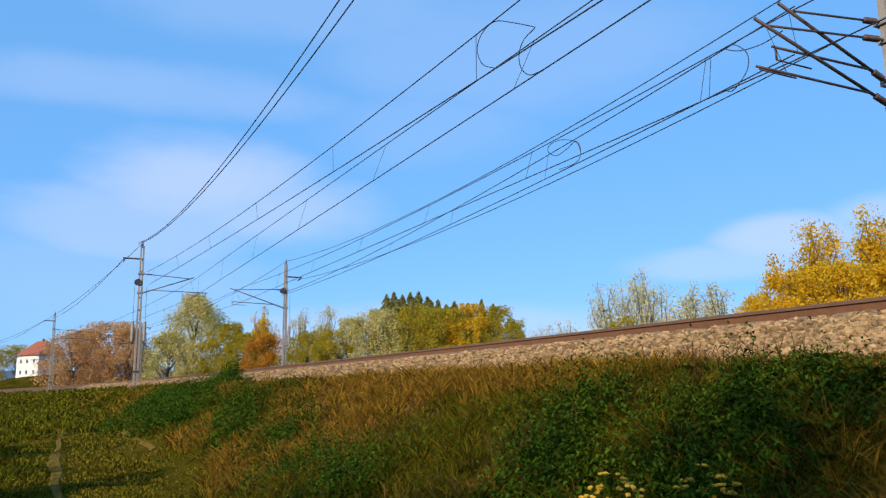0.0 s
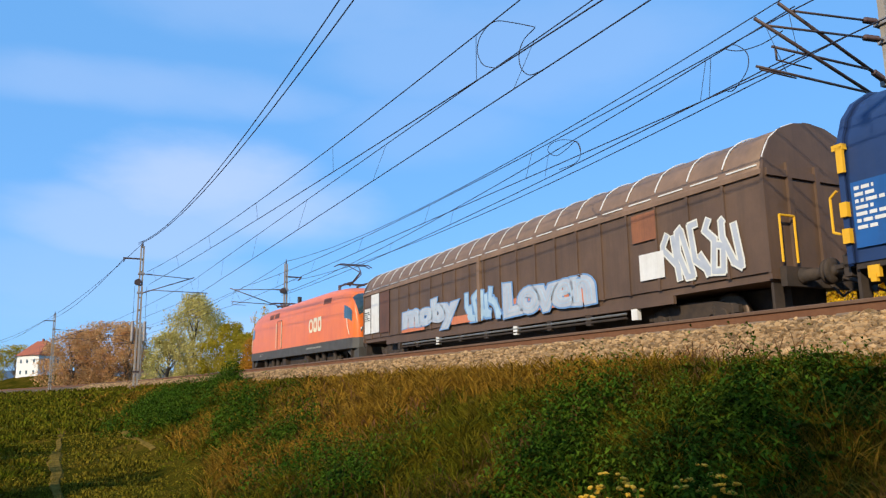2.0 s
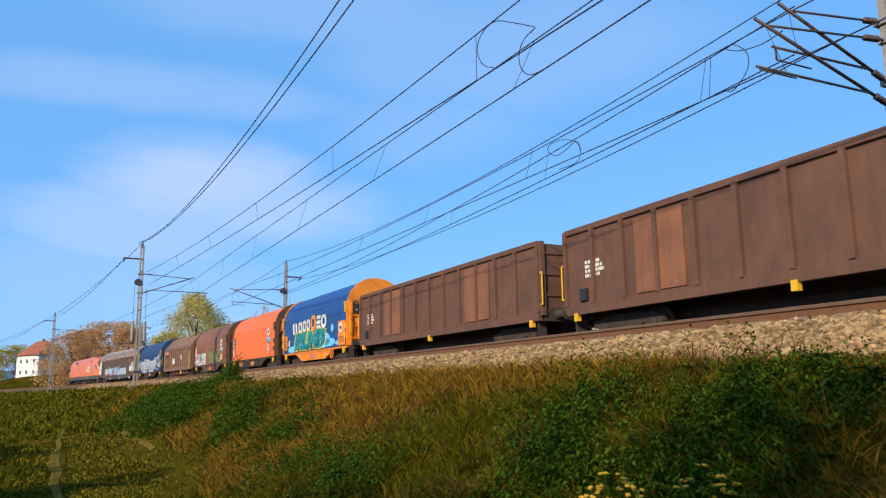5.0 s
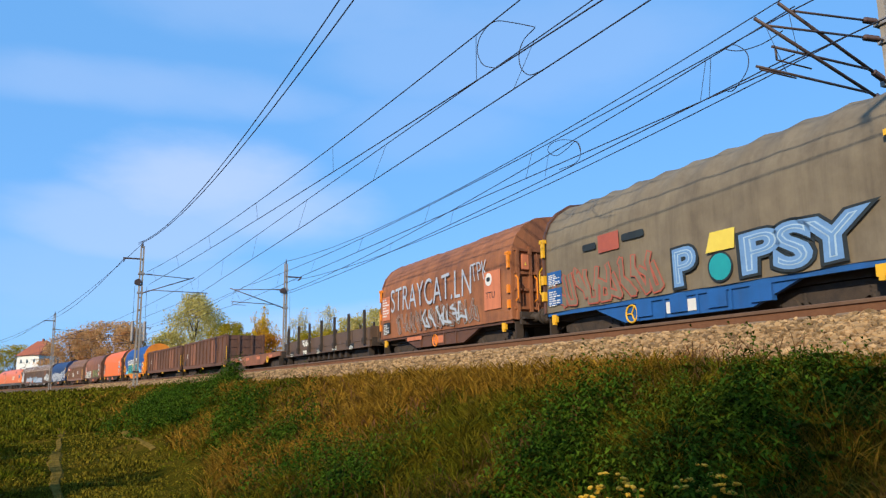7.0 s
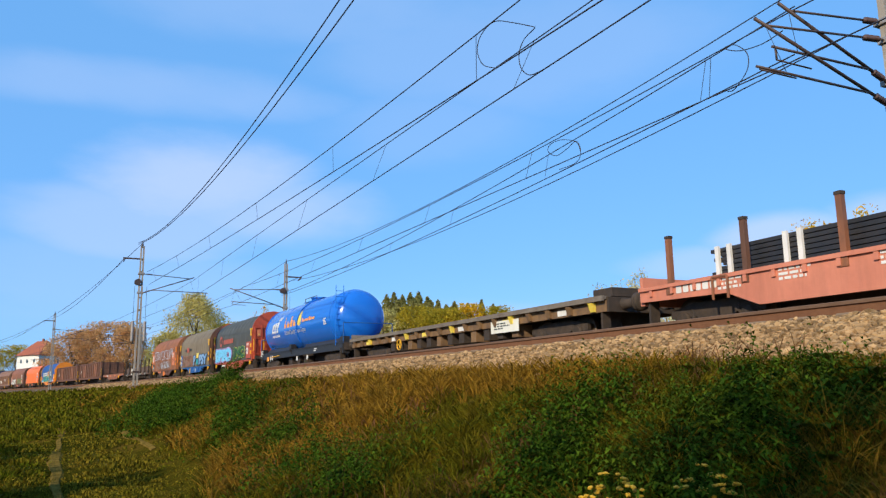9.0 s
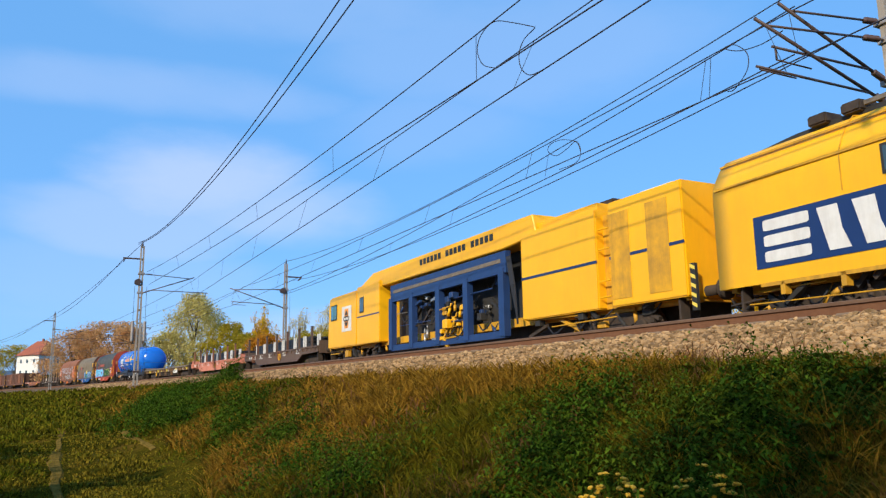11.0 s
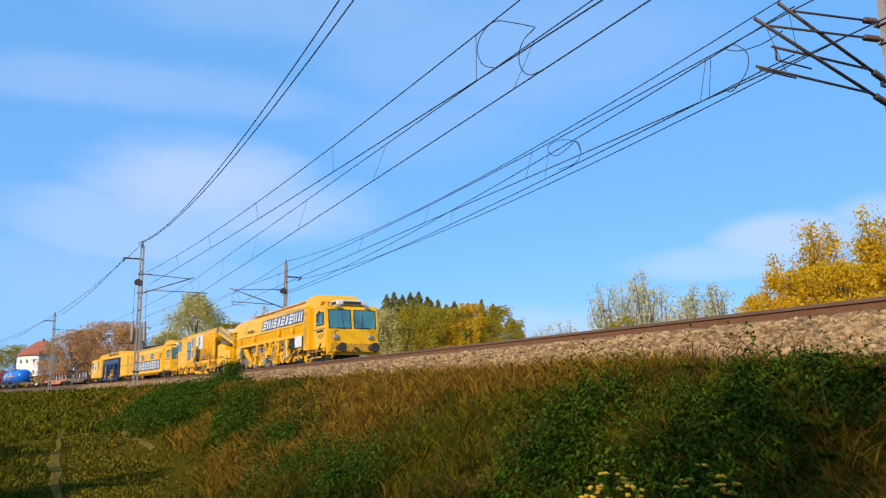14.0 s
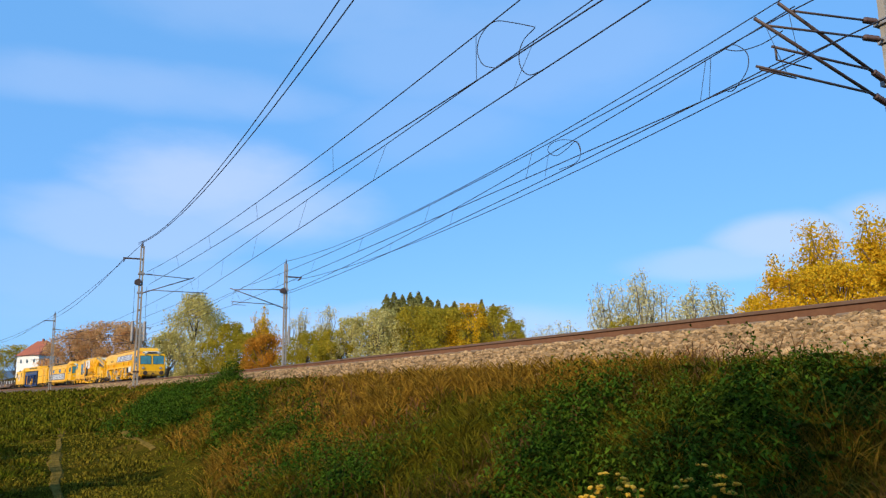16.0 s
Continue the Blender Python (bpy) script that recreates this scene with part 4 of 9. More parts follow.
def clutter(root, y0, y1, z0, z1, n, seed, mats, x=-1.3, deep=0.5):
    """Cylinders, boxes, beams and hoses of a machine, each a part."""
    rnd = random.Random(seed)
    for i in range(max(3, n // 8)):
        ya = rnd.uniform(min(y0, y1), max(y0, y1))
        yb = min(max(ya + rnd.uniform(1.0, 3.0), min(y0, y1)), max(y0, y1))
        zz = rnd.uniform(z0, z1)
        rails_bar(root, "pipe", [(x - 0.02, ya, zz), (x - 0.02, yb, zz + rnd.uniform(-0.06, 0.06))], rnd.uniform(0.012, 0.03), rnd.choice(mats))
    for i in range(int(n * 1.5)):
        y, z = rnd.uniform(y0, y1), rnd.uniform(z0, z1)
        xx = x + rnd.random() * deep
        kind = rnd.random()
        m = rnd.choice(mats)
        bm = bmesh.new()
        if kind < 0.3:
            a = rnd.uniform(-1.2, 1.2)
            l = rnd.uniform(0.25, 0.65)
            d = Vector((0, math.sin(a) * l / 2, math.cos(a) * l / 2))
            c = Vector((xx, y, z))
            rod(bm, c - d, c + d * 0.2, 0.05, 10)
            rod(bm, c + d * 0.2, c + d, 0.025, 8)
            name = "hydraulic_cylinder"
        elif kind < 0.6:
            a, b, c = rnd.uniform(0.04, 0.14), rnd.uniform(0.06, 0.2), rnd.uniform(0.05, 0.16)
            box(bm, xx - a, xx + a, y - b, y + b, z - c, z + c)
            bevel(bm, 0.015, 1)
            name = "valve_box"
        elif kind < 0.8:
            a = rnd.uniform(-0.9, 0.9)
            l = rnd.uniform(0.4, 0.95)
            d = Vector((0, math.cos(a) * l / 2, math.sin(a) * l / 2))
            c = Vector((xx, y, z))
            u = Vector((0, -math.sin(a), math.cos(a))) * 0.045
            w = Vector((0.05, 0, 0))
            vs = [bm.verts.new(c + s * d + t * u + q * w) for s, t, q in ((-1, -1, -1), (1, -1, -1), (1, 1, -1), (-1, 1, -1), (-1, -1, 1), (1, -1, 1), (1, 1, 1), (-1, 1, 1))]
            for f in ((0, 3, 2, 1), (4, 5, 6, 7), (0, 1, 5, 4), (1, 2, 6, 5), (2, 3, 7, 6), (3, 0, 4, 7)):
                bm.faces.new([vs[k] for k in f])
            name = "link_beam"
        else:
            l = rnd.uniform(0.4, 0.9)
            pts = [(xx - 0.05 * math.sin(k * 0.7), y + l * (k / 6 - 0.5), z - 0.22 * math.sin(math.pi * k / 6)) for k in range(7)]
            bar(bm, pts, 0.022, 5)
            m = M["cable"]
            name = "hose"
        part(name, bm, m, root)
# ================= the train, from its head =================
TRAIN = []     # (vehicle, how far its middle lies behind the head of the train)


# ---- electric locomotive ----
def build_loco(L=19.3):
    root = thing("electric_locomotive", "orange electric locomotive with dark grey skirt and raised pantograph", "locomotive")
    sections = [(9.36, 1.06, 1.80), (9.32, 1.20, 2.15), (9.22, 1.31, 2.62), (9.06, 1.38, 3.06), (8.84, 1.42, 3.38), (8.52, 1.45, 3.60), (8.05, 1.465, 3.77), (7.2, 1.47, 3.90), (5.4, 1.47, 3.98)]
    stations = [(y, w, t) for y, w, t in sections] + [(y, 1.47, 3.98) for y in (3, 0, -3)] + [(-y, w, t) for y, w, t in sections[::-1]]
    ys = [s[0] for s in stations][::-1]
    ws = [s[1] for s in stations][::-1]
    tops = [s[2] for s in stations][::-1]
    shape = [(1.0, 0.0), (1.0, 0.5), (0.995, 0.66), (0.96, 0.80), (0.88, 0.90), (0.74, 0.965), (0.45, 0.995), (0.0, 1.0)]

    def surf(y, u, out=0.0):
        """u from -1 (foot of the near side) over the roof to +1."""
        w, t = float(np.interp(y, ys, ws)), float(np.interp(y, ys, tops))
        k = (1 - abs(u)) * (len(shape) - 1)
        i = min(int(k), len(shape) - 2)
        q = k - i
        a = shape[i][0] * (1 - q) + shape[i + 1][0] * q
        v = shape[i][1] * (1 - q) + shape[i + 1][1] * q
        p = Vector((math.copysign(a, u) * w, y, 1.33 + (t - 1.33) * v))
        if out:
            c = Vector((0, y * 0.93, 2.3))
            p += (p - c).normalized() * out
        return p

    def patch(name, y0, y1, u0, u1, mat, out=0.012, label="", n=6, m=6, parent=None):
        bm = bmesh.new()
        grid = [[bm.verts.new(surf(y0 + (y1 - y0) * i / n, u0 + (u1 - u0) * j / m, out)) for j in range(m + 1)] for i in range(n + 1)]
        for i in range(n):
            for j in range(m):
                bm.faces.new((grid[i][j], grid[i + 1][j], grid[i + 1][j + 1], grid[i][j + 1])).smooth = True
        bmesh.ops.recalc_face_normals(bm, faces=bm.faces)
        return part(name, bm, mat, parent or root, label)

    bm = bmesh.new()
    fine = sorted(set([round(y, 2) for y in np.concatenate([np.linspace(-9.36, -8.3, 24), np.linspace(-8.2, -5.4, 8), np.linspace(-5.4, 5.4, 20), np.linspace(5.4, 8.2, 8), np.linspace(8.3, 9.36, 24)])]))
    us = np.linspace(-1, 1, 41)
    grid = [[bm.verts.new(surf(y, u)) for u in us] for y in fine]
    for a, b in zip(grid, grid[1:]):
        for k in range(len(us) - 1):
            bm.faces.new((a[k], b[k], b[k + 1], a[k + 1])).smooth = True
    bm.faces.new(grid[0])
    bm.faces.new(grid[-1][::-1])
    bmesh.ops.recalc_face_normals(bm, faces=bm.faces)
    part("body", bm, M["loco_orange"], root, "orange rounded body shell")
    # skirt
    bm = bmesh.new()
    plan = [(9.42, 0.9), (9.34, 1.2), (9.05, 1.42), (8.4, 1.475)]
    outline = [(w, y) for y, w in plan[::-1]][::-1]
    right = [(w, y) for y, w in plan] + [(w, -y) for y, w in plan[::-1]]
    loop = right + [(-w, y) for w, y in right[::-1]]
    for z0, z1, lim in ((0.86, 1.34, 99),):
        lo = [bm.verts.new((x, y, z0)) for x, y in loop]
        hi = [bm.verts.new((x, y, z1)) for x, y in loop]
        for i in range(len(loop)):
            j = (i + 1) % len(loop)
            bm.faces.new((lo[i], lo[j], hi[j], hi[i]))
        bm.faces.new(hi)
        bm.faces.new(lo[::-1])
    bmesh.ops.recalc_face_normals(bm, faces=bm.faces)
    part("skirt", bm, M["loco_grey"], root, "dark grey skirt")
    for d in (1, -1):
        bm = bmesh.new()
        extrude(bm, [(d * 9.4, 0.3), (d * 9.42, 0.9), (d * 8.2, 0.9), (d * 8.0, 0.75), (d * 8.9, 0.32)], -1.25, 1.25, "x")
        part("snow_plough", bm, M["loco_grey"], root)
        patch("windscreen", d * 9.24, d * 8.72, -0.46, 0.46, M["glass"], 0.014, "dark sloping windscreen", 8, 10)
        for u0, u1 in ((-0.885, -0.72), (0.72, 0.885)):
            patch("cab_window", d * 8.95, d * 8.1, u0, u1, M["glass"], 0.014, "tinted cab side window")
        for x in (-1.02, 1.02):
            bm = bmesh.new()
            rod(bm, (x, d * 9.1, 1.72), (x * 0.98, d * 9.36, 1.70), 0.14, 14)
            part("headlight", bm, M["steel"], root, "clear headlight")
        for x in (-1.3, 1.3):
            rails_bar(root, "handrail", [(x * 1.13, d * 8.75, 1.5), (x * 1.16, d * 8.6, 1.9), (x * 1.15, d * 8.5, 2.25)], 0.018, M["cream"])
    for y0, y1 in ((4.7, 3.85), (3.65, 2.7), (-5.15, -6.25)):
        patch("roof_grille", y0, y1, -0.66, -0.54, M["loco_grille"], 0.01, "brown roof-edge grille")
    # cab doors, near side
    for y in (L / 2 - 7.2, -(L / 2 - 2.6)):
        bm = bmesh.new()
        for dy in (-0.42, 0.42):
            box(bm, -1.492, -1.47, y + dy - 0.015, y + dy + 0.015, 1.36, 3.02)
        box(bm, -1.492, -1.47, y - 0.42, y + 0.42, 3.0, 3.03)
        if y > 0:
            part("door_frame", bm, M["loco_grey"], root)
            plate(root, "door", y + 0.40, y - 0.40, 1.38, 2.99, M["loco_orange"], -1.471, 0.008)
            for dy in (-0.52, 0.52):
                rails_bar(root, "handrail", [(-1.53, y + dy, 1.45), (-1.53, y + dy, 2.9)], 0.016, M["cream"])
        else:
            bm.free()
    # company mark: ring and two blocks
    yl = L / 2 - 12.62
    flat_shape(root, "company_mark", rounded(yl - 0.33, 2.28, 0.68, 0.72, power=2.2, steps=28), M["cream"], -1.478, label="plain cream ring of a company mark", hole=rounded(yl - 0.33, 2.28, 0.40, 0.44, power=2.2, steps=28))
    for k in (0, 1):
        flat_shape(root, "company_mark", rounded(yl - 1.02 - k * 0.66, 2.30, 0.56, 0.74, power=6, steps=28), M["cream"], -1.478, label="plain cream block of a company mark", hole=rounded(yl - 1.02 - k * 0.66, 2.30, 0.26, 0.36, power=3, steps=28))
    print_bars(root, L / 2 - 12.2, 1.17, [2.4], M["loco_mark"], -1.482, 0.09)
    print_bars(root, L / 2 - 2.9, 1.2, [0.7, 0.5], M["loco_mark"], -1.482, 0.05, seed=4)
    # roof gear
    bm = boxes((-0.5, 0.5, -4.2, 4.2, 3.97, 4.07))
    bevel(bm, 0.03, 1)
    part("roof_hatch", bm, M["loco_orange"], root)
    for y in (4.9, -4.9):
        for x in (-0.5, 0.5):
            bm = bmesh.new()
            lathe(bm, (x, y, 3.95), (x, y, 4.3), [(i / 8, 0.09 if i % 2 else 0.06) for i in range(9)], 10)
            part("insulator", bm, M["insul"], root)
    bm = bmesh.new()
    lathe(bm, (-0.3, 2.4, 4.05), (-0.3, 2.4, 4.5), [(i / 10, 0.15 if i % 2 else 0.10) for i in range(11)], 12)
    part("main_switch", bm, M["black"], root, "black roof switch insulator")
    # folded pantograph in front, raised one behind
    for d, up in ((1, False), (-1, True)):
        y = d * 5.7
        p = part("pantograph", boxes((-0.55, 0.55, y - 0.06, y + 0.06, 4.22, 4.3), (-0.5, -0.42, y - 0.8, y + 0.8, 4.22, 4.3), (0.42, 0.5, y - 0.8, y + 0.8, 4.22, 4.3)), M["tube"], root, "raised single-arm pantograph" if up else "folded pantograph")
        bm = bmesh.new()
        if up:
            y = -(15.17 - L / 2)
            knee, head = (0, y - 0.95, 4.75), (0, y, 5.24)
            knee = (0, y - 1.0, 4.78)
            rod(bm, (0, y + 0.45, 4.28), knee, 0.045)
            for x in (-0.28, 0.28):
                rod(bm, (0.1 * x, knee[1], knee[2]), (x, head[1], head[2]), 0.025)
            rod(bm, (0, y + 0.2, 4.3), (0, knee[1] - 0.12, knee[2] - 0.1), 0.018)
        else:
            rod(bm, (0, y + 0.7, 4.3), (0, y - 0.8, 4.38), 0.04)
            rod(bm, (-0.3, y + 0.8, 4.45), (0, y - 0.8, 4.38), 0.025)
            rod(bm, (0.3, y + 0.8, 4.45), (0, y - 0.8, 4.38), 0.025)
            head = (0, y + 0.8, 4.46)
        part("arm", bm, M["tube"], p)
        for dy in (-0.17, 0.17):
            bm = bmesh.new()
            bar(bm, [(-0.97, head[1] + dy, head[2] - 0.06), (-0.75, head[1] + dy, head[2] + 0.06), (0.75, head[1] + dy, head[2] + 0.06), (0.97, head[1] + dy, head[2] - 0.06)], 0.026)
            part("contact_strip", bm, M["tube"], p)
    bogie(root, 4.95, 3.0, 0.5)
    bogie(root, -4.95, 3.0, 0.5)
    for y in (6.2, 3.6, -3.6, -6.2, 4.6, -4.6):
        bm = bmesh.new()
        lathe(bm, (-1.16, y, 0.35), (-1.16, y, 0.88), [(i / 10, 0.14 if i % 2 else 0.11) for i in range(11)], 10)
        part("coil_spring", bm, M["under"], root)
    part("transformer", boxes((-1.1, 1.1, -1.6, 1.4, 0.3, 0.86)), M["under"], root)
    for y in (2.0, -2.1):
        part("air_tank", boxes((-1.3, -0.8, y - 0.3, y + 0.3, 0.42, 0.86)), M["under"], root)
    ends(root, L, 1.2, M["loco_grey"])
    return root


# ---- long covered wagon with sliding walls ----
def build_sliding_wall_wagon(L=23.5):
    root = thing("sliding_wall_wagon", "long dirty brown sliding-wall wagon with graffiti and white roof ribs", "freight wagon")
    h = L / 2
    a, b = h - 0.85, -h + 0.85

    def Y(o):
        return h - o
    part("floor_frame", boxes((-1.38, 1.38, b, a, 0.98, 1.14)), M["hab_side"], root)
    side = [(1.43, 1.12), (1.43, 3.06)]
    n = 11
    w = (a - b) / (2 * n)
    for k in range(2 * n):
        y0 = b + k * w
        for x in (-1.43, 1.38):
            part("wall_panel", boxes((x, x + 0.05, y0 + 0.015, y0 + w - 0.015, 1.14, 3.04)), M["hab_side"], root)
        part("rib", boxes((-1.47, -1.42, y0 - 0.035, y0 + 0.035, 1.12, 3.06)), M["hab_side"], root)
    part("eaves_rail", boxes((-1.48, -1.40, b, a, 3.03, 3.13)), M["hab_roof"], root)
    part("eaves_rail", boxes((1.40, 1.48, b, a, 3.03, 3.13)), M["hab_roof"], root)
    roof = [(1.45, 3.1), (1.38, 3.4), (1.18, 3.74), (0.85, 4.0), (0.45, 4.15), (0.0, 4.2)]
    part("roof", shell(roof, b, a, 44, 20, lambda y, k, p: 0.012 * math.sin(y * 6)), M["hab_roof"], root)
    for k in range(2 * n + 1):
        y = b + k * w
        bm = bmesh.new()
        line = fine_arch([(x * 1.012, z + 0.02) for x, z in roof], 16)
        sel = line[9:16]
        bar(bm, [(p.x, y, p.y) for p in sel], 0.015, 5)
        part("roof_rib", bm, M["white"], root)
    bm = bmesh.new()
    for k in range(2 * n):
        y = b + k * w
        box(bm, -1.44, -1.415, y + 0.12, y + w - 0.12, 3.22, 3.25)
    part("roof_trim", bm, M["white"], root, "white seam strips along the roof edge")
    part("ridge_rail", boxes((-0.12, 0.12, b, a, 4.19, 4.24)), M["hab_side"], root)
    for y, d in ((a, 1), (b, -1)):
        bm = bmesh.new()
        extrude(bm, arch([(1.46, 1.0), (1.46, 3.1), (1.39, 3.42), (1.19, 3.76), (0.86, 4.02), (0.45, 4.17), (0, 4.22)]), y - 0.04, y + 0.04)
        part("end_wall", bm, M["hab_side"], root)
        for x in (-0.8, 0, 0.8):
            part("end_post", boxes((x - 0.06, x + 0.06, min(y, y + d * 0.1), max(y, y + d * 0.1), 1.0, 3.3)), M["hab_side"], root)
        part("end_beam", boxes((-1.4, 1.4, min(y, y + d * 0.09), max(y, y + d * 0.09), 3.0, 3.14)), M["hab_side"], root)
        rails_bar(root, "handrail", [(-1.3, y + d * 0.18, 1.3), (-1.3, y + d * 0.18, 2.2), (-0.9, y + d * 0.18, 2.2), (-0.9, y + d * 0.18, 1.3)], 0.025, M["safety"])
    part("centre_post", boxes((-1.52, -1.42, Y(11.58), Y(11.42), 1.1, 3.2)), M["hab_roof"], root)
    # painted areas
    plate(root, "white_panel", Y(1.05), Y(1.75), 1.35, 2.45, M["white"], -1.475)
    plate(root, "white_panel", Y(1.85), Y(2.75), 1.35, 3.0, M["white"], -1.475)
    plate(root, "primer_patch", Y(2.9), Y(3.9), 1.3, 3.0, M["brown_steel"], -1.475)
    print_bars(root, Y(1.12), 2.3, [0.5, 0.55, 0.3, 0.5, 0.55], M["graf_black"], -1.483, seed=3)
    for y0, y1, z in ((5.2, 7.3, 1.4), (13.2, 17.4, 1.5), (9.5, 11, 1.3)):
        plate(root, "primer_patch", Y(y0), Y(y1), 1.14, z + 0.1, M["primer"], -1.474)
    plate(root, "white_panel", Y(19.1), Y(19.9), 1.4, 2.0, M["white"], -1.475)
    plate(root, "primer_patch", Y(18.9), Y(19.7), 2.3, 2.95, M["rust_hood"], -1.475)
    for words, o0, o1, z0, z1 in (("moby", 5.2, 10.2, 1.02, 2.22), ("Loven", 12.9, 17.5, 1.04, 2.15)):
        spray(root, words, Y(o0), Y(o1), z0, z1, [(0.12, M["graf_blue"]), (0.085, M["graf_grey"]), (0.01, M["graf_pale"]), (-0.01, M["graf_grey"])], -1.480, "silver sprayed letters with blue outline")
    scribble(root, Y(10.6), Y(12.7), 1.2, 2.05, 4, [M["graf_blue"], M["graf_pale"]], 5, -1.478)
    scribble(root, Y(19.9), Y(22), 1.3, 2.4, 5, [M["graf_white"], M["graf_grey"]], 8, -1.478, fat=0.05)
    # truss and rods below
    part("sill", boxes((-1.42, -1.34, b + 2.6, a - 2.6, 0.80, 0.98)), M["hab_side"], root)
    for z, m in ((0.72, M["steel"]), (0.62, M["under"])):
        rails_bar(root, "brake_rod", [(-1.40, b + 4.2, z), (-1.40, a - 4.2, z)], 0.03, m)
    for k in range(9):
        y = -7 + k * 1.75
        part("bracket", boxes((-1.42, -1.3, y - 0.1, y + 0.1, 0.55, 0.82)), M["white"] if k % 3 == 0 else M["under"], root)
    for y in (8.4, -8.4):
        bogie(root, y)
    part("brake_gear", boxes((-0.9, 0.9, -4, 4, 0.5, 0.85)), M["under"], root)
    ends(root, L)
    return root


# ---- coil wagons with telescopic or tarpaulin hood ----
HOOD = [(1.45, 1.02), (1.455, 2.0), (1.45, 2.75), (1.40, 3.12), (1.25, 3.50), (0.98, 3.82), (0.55, 4.08), (0.0, 4.17)]


def build_hood_wagon(label, hood, end, frame_mat, L=12.04, relief="tarp", belly=True, sign=True, handles=None, seed=1):
    root = thing("coil_wagon", label, "freight wagon")
    h = L / 2
    a, b = h - 0.95, -h + 0.95
    rnd = random.Random(seed)
    ph = rnd.uniform(0, 6)

    def tarp(y, k, p):
        roofness = max(0.0, min(1.0, (p.y - 2.9) / 0.8))
        scallop = -0.055 * abs(math.sin(math.pi * (y - a) / 0.98)) ** 1.4 * roofness
        folds = 0.018 * noise.noise((y * 0.9, p.y * 1.6 + ph, k * 3)) + 0.010 * noise.noise((y * 3.1 + ph, p.y * 2.2, k * 5))
        pull = 0.012 * math.sin(y * 3.2 + p.y * 2.1 + ph) * (1 - roofness)
        return scallop + folds + pull

    def smooth_tarp(y, k, p):
        roofness = max(0.0, min(1.0, (p.y - 2.9) / 0.8))
        return 0.012 * noise.noise((y * 0.7, p.y * 1.3 + ph, k * 3)) + 0.01 * noise.noise((y * 2.6 + ph, p.y * 1.8, k * 4)) - 0.012 * abs(math.sin(math.pi * (y - a) / 1.2)) * roofness

    def steel(y, k, p):
        seg = (y - b) / (a - b)
        step = 0.0 if 0.34 < seg < 0.66 else 0.03
        return step + 0.006 * math.sin(y * 9)
    part("hood", shell(HOOD, b, a, 100, 44, {"tarp": tarp, "smooth": smooth_tarp, "steel": steel}[relief]), hood, root, "")
    for y, d in ((a, 1), (b, -1)):
        bm = bmesh.new()
        extrude(bm, arch([(x * 1.025, z + (0.05 if z > 3 else 0.0)) for x, z in HOOD]), min(y, y + d * 0.1), max(y, y + d * 0.1))
        part("end_wall", bm, end, root)
        yo = y + d * 0.1
        for x in (-1.3, -0.85, 0, 0.85, 1.3):
            part("end_post", boxes((x - 0.05, x + 0.05, min(yo, yo + d * 0.1), max(yo, yo + d * 0.1), 1.0, 3.1 if abs(x) > 1 else 3.2)), end, root)
        for z in (1.35, 1.9, 2.4, 3.1):
            part("end_rib", boxes((-1.4, 1.4, min(yo, yo + d * 0.07), max(yo, yo + d * 0.07), z - 0.04, z + 0.04)), end, root)
        part("end_sign", boxes((-1.15, -0.93, min(yo, yo + d * 0.115), max(yo, yo + d * 0.115), 2.5, 2.95)), M["primer"] if end is not M["orange_frame"] else M["graf_black"], root, "small warning sign")
        bm = bmesh.new()
        yy = yo + d * 0.12
        bm2 = [(-1.02, yy + d * 0.01, 2.62), (-1.10, yy + d * 0.01, 2.62), (-1.06, yy + d * 0.01, 2.72)]
        bm.faces.new([bm.verts.new(q) for q in bm2])
        part("warning_triangle", bm, M["graf_yellow"], root)
        ladder(root, -0.45, yo + d * 0.14, 1.1, 3.0, end, 0.4)
        hm = handles or end
        for x in (-1.42, -0.75):
            rails_bar(root, "handrail", [(x, yo + d * 0.12, 1.55), (x, yo + d * 0.26, 1.6), (x, yo + d * 0.26, 2.2), (x, yo + d * 0.12, 2.3)], 0.024, hm)
        bm = boxes((-1.56, -1.44, y - 0.07, y + 0.13, 2.95, 3.05), (-1.56, -1.50, y - 0.06, y + 0.06, 2.55, 3.0))
        part("latch", bm, hm, root)
        for z in (1.35, 1.8):
            bm = boxes((-1.55, -1.45, y - 0.03, y + 0.1, z, z + 0.25))
            part("latch", bm, hm, root)
        part("platform", boxes((-1.3, 1.3, min(yo, y + d * 0.5), max(yo, y + d * 0.5), 1.0, 1.06)), M["under"], root)
    for x in (-1.42, 1.34):
        part("sill", boxes((x, x + 0.08, b, a, 0.92, 1.03)), frame_mat if belly != "dark" else M["under"], root)
    if belly:
        bm = bmesh.new()
        extrude(bm, [(-3.0, 0.92), (3.0, 0.92), (1.9, 0.52), (-1.9, 0.52)], -1.38, -1.28, "x")
        part("side_girder", bm, frame_mat, root)
        for y in (-1.4, -0.5, 0.5, 1.4):
            part("girder_rib", boxes((-1.42, -1.37, y - 0.03, y + 0.03, 0.52, 0.92)), frame_mat, root)
        part("plate", boxes((-1.40, -1.38, -0.45, 0.45, 0.6, 0.85)), M["primer"] if frame_mat is not M["blue_frame"] else M["white"], root)
    part("cradle", boxes((-1.1, 1.1, b, a, 0.82, 0.98)), M["under"], root)
    for y in (3.45, -3.45):
        bogie(root, y)
    for y in (a - 0.3, b + 0.5):
        bm = boxes((-1.44, -1.36, y - 0.1, y + 0.1, 0.75, 0.95), (-1.46, -1.38, y - 0.05, y + 0.05, 0.68, 0.8))
        part("tie_hook", bm, M["safety"], root)
    ends(root, L, 1.3, M["under"])
    return root, h


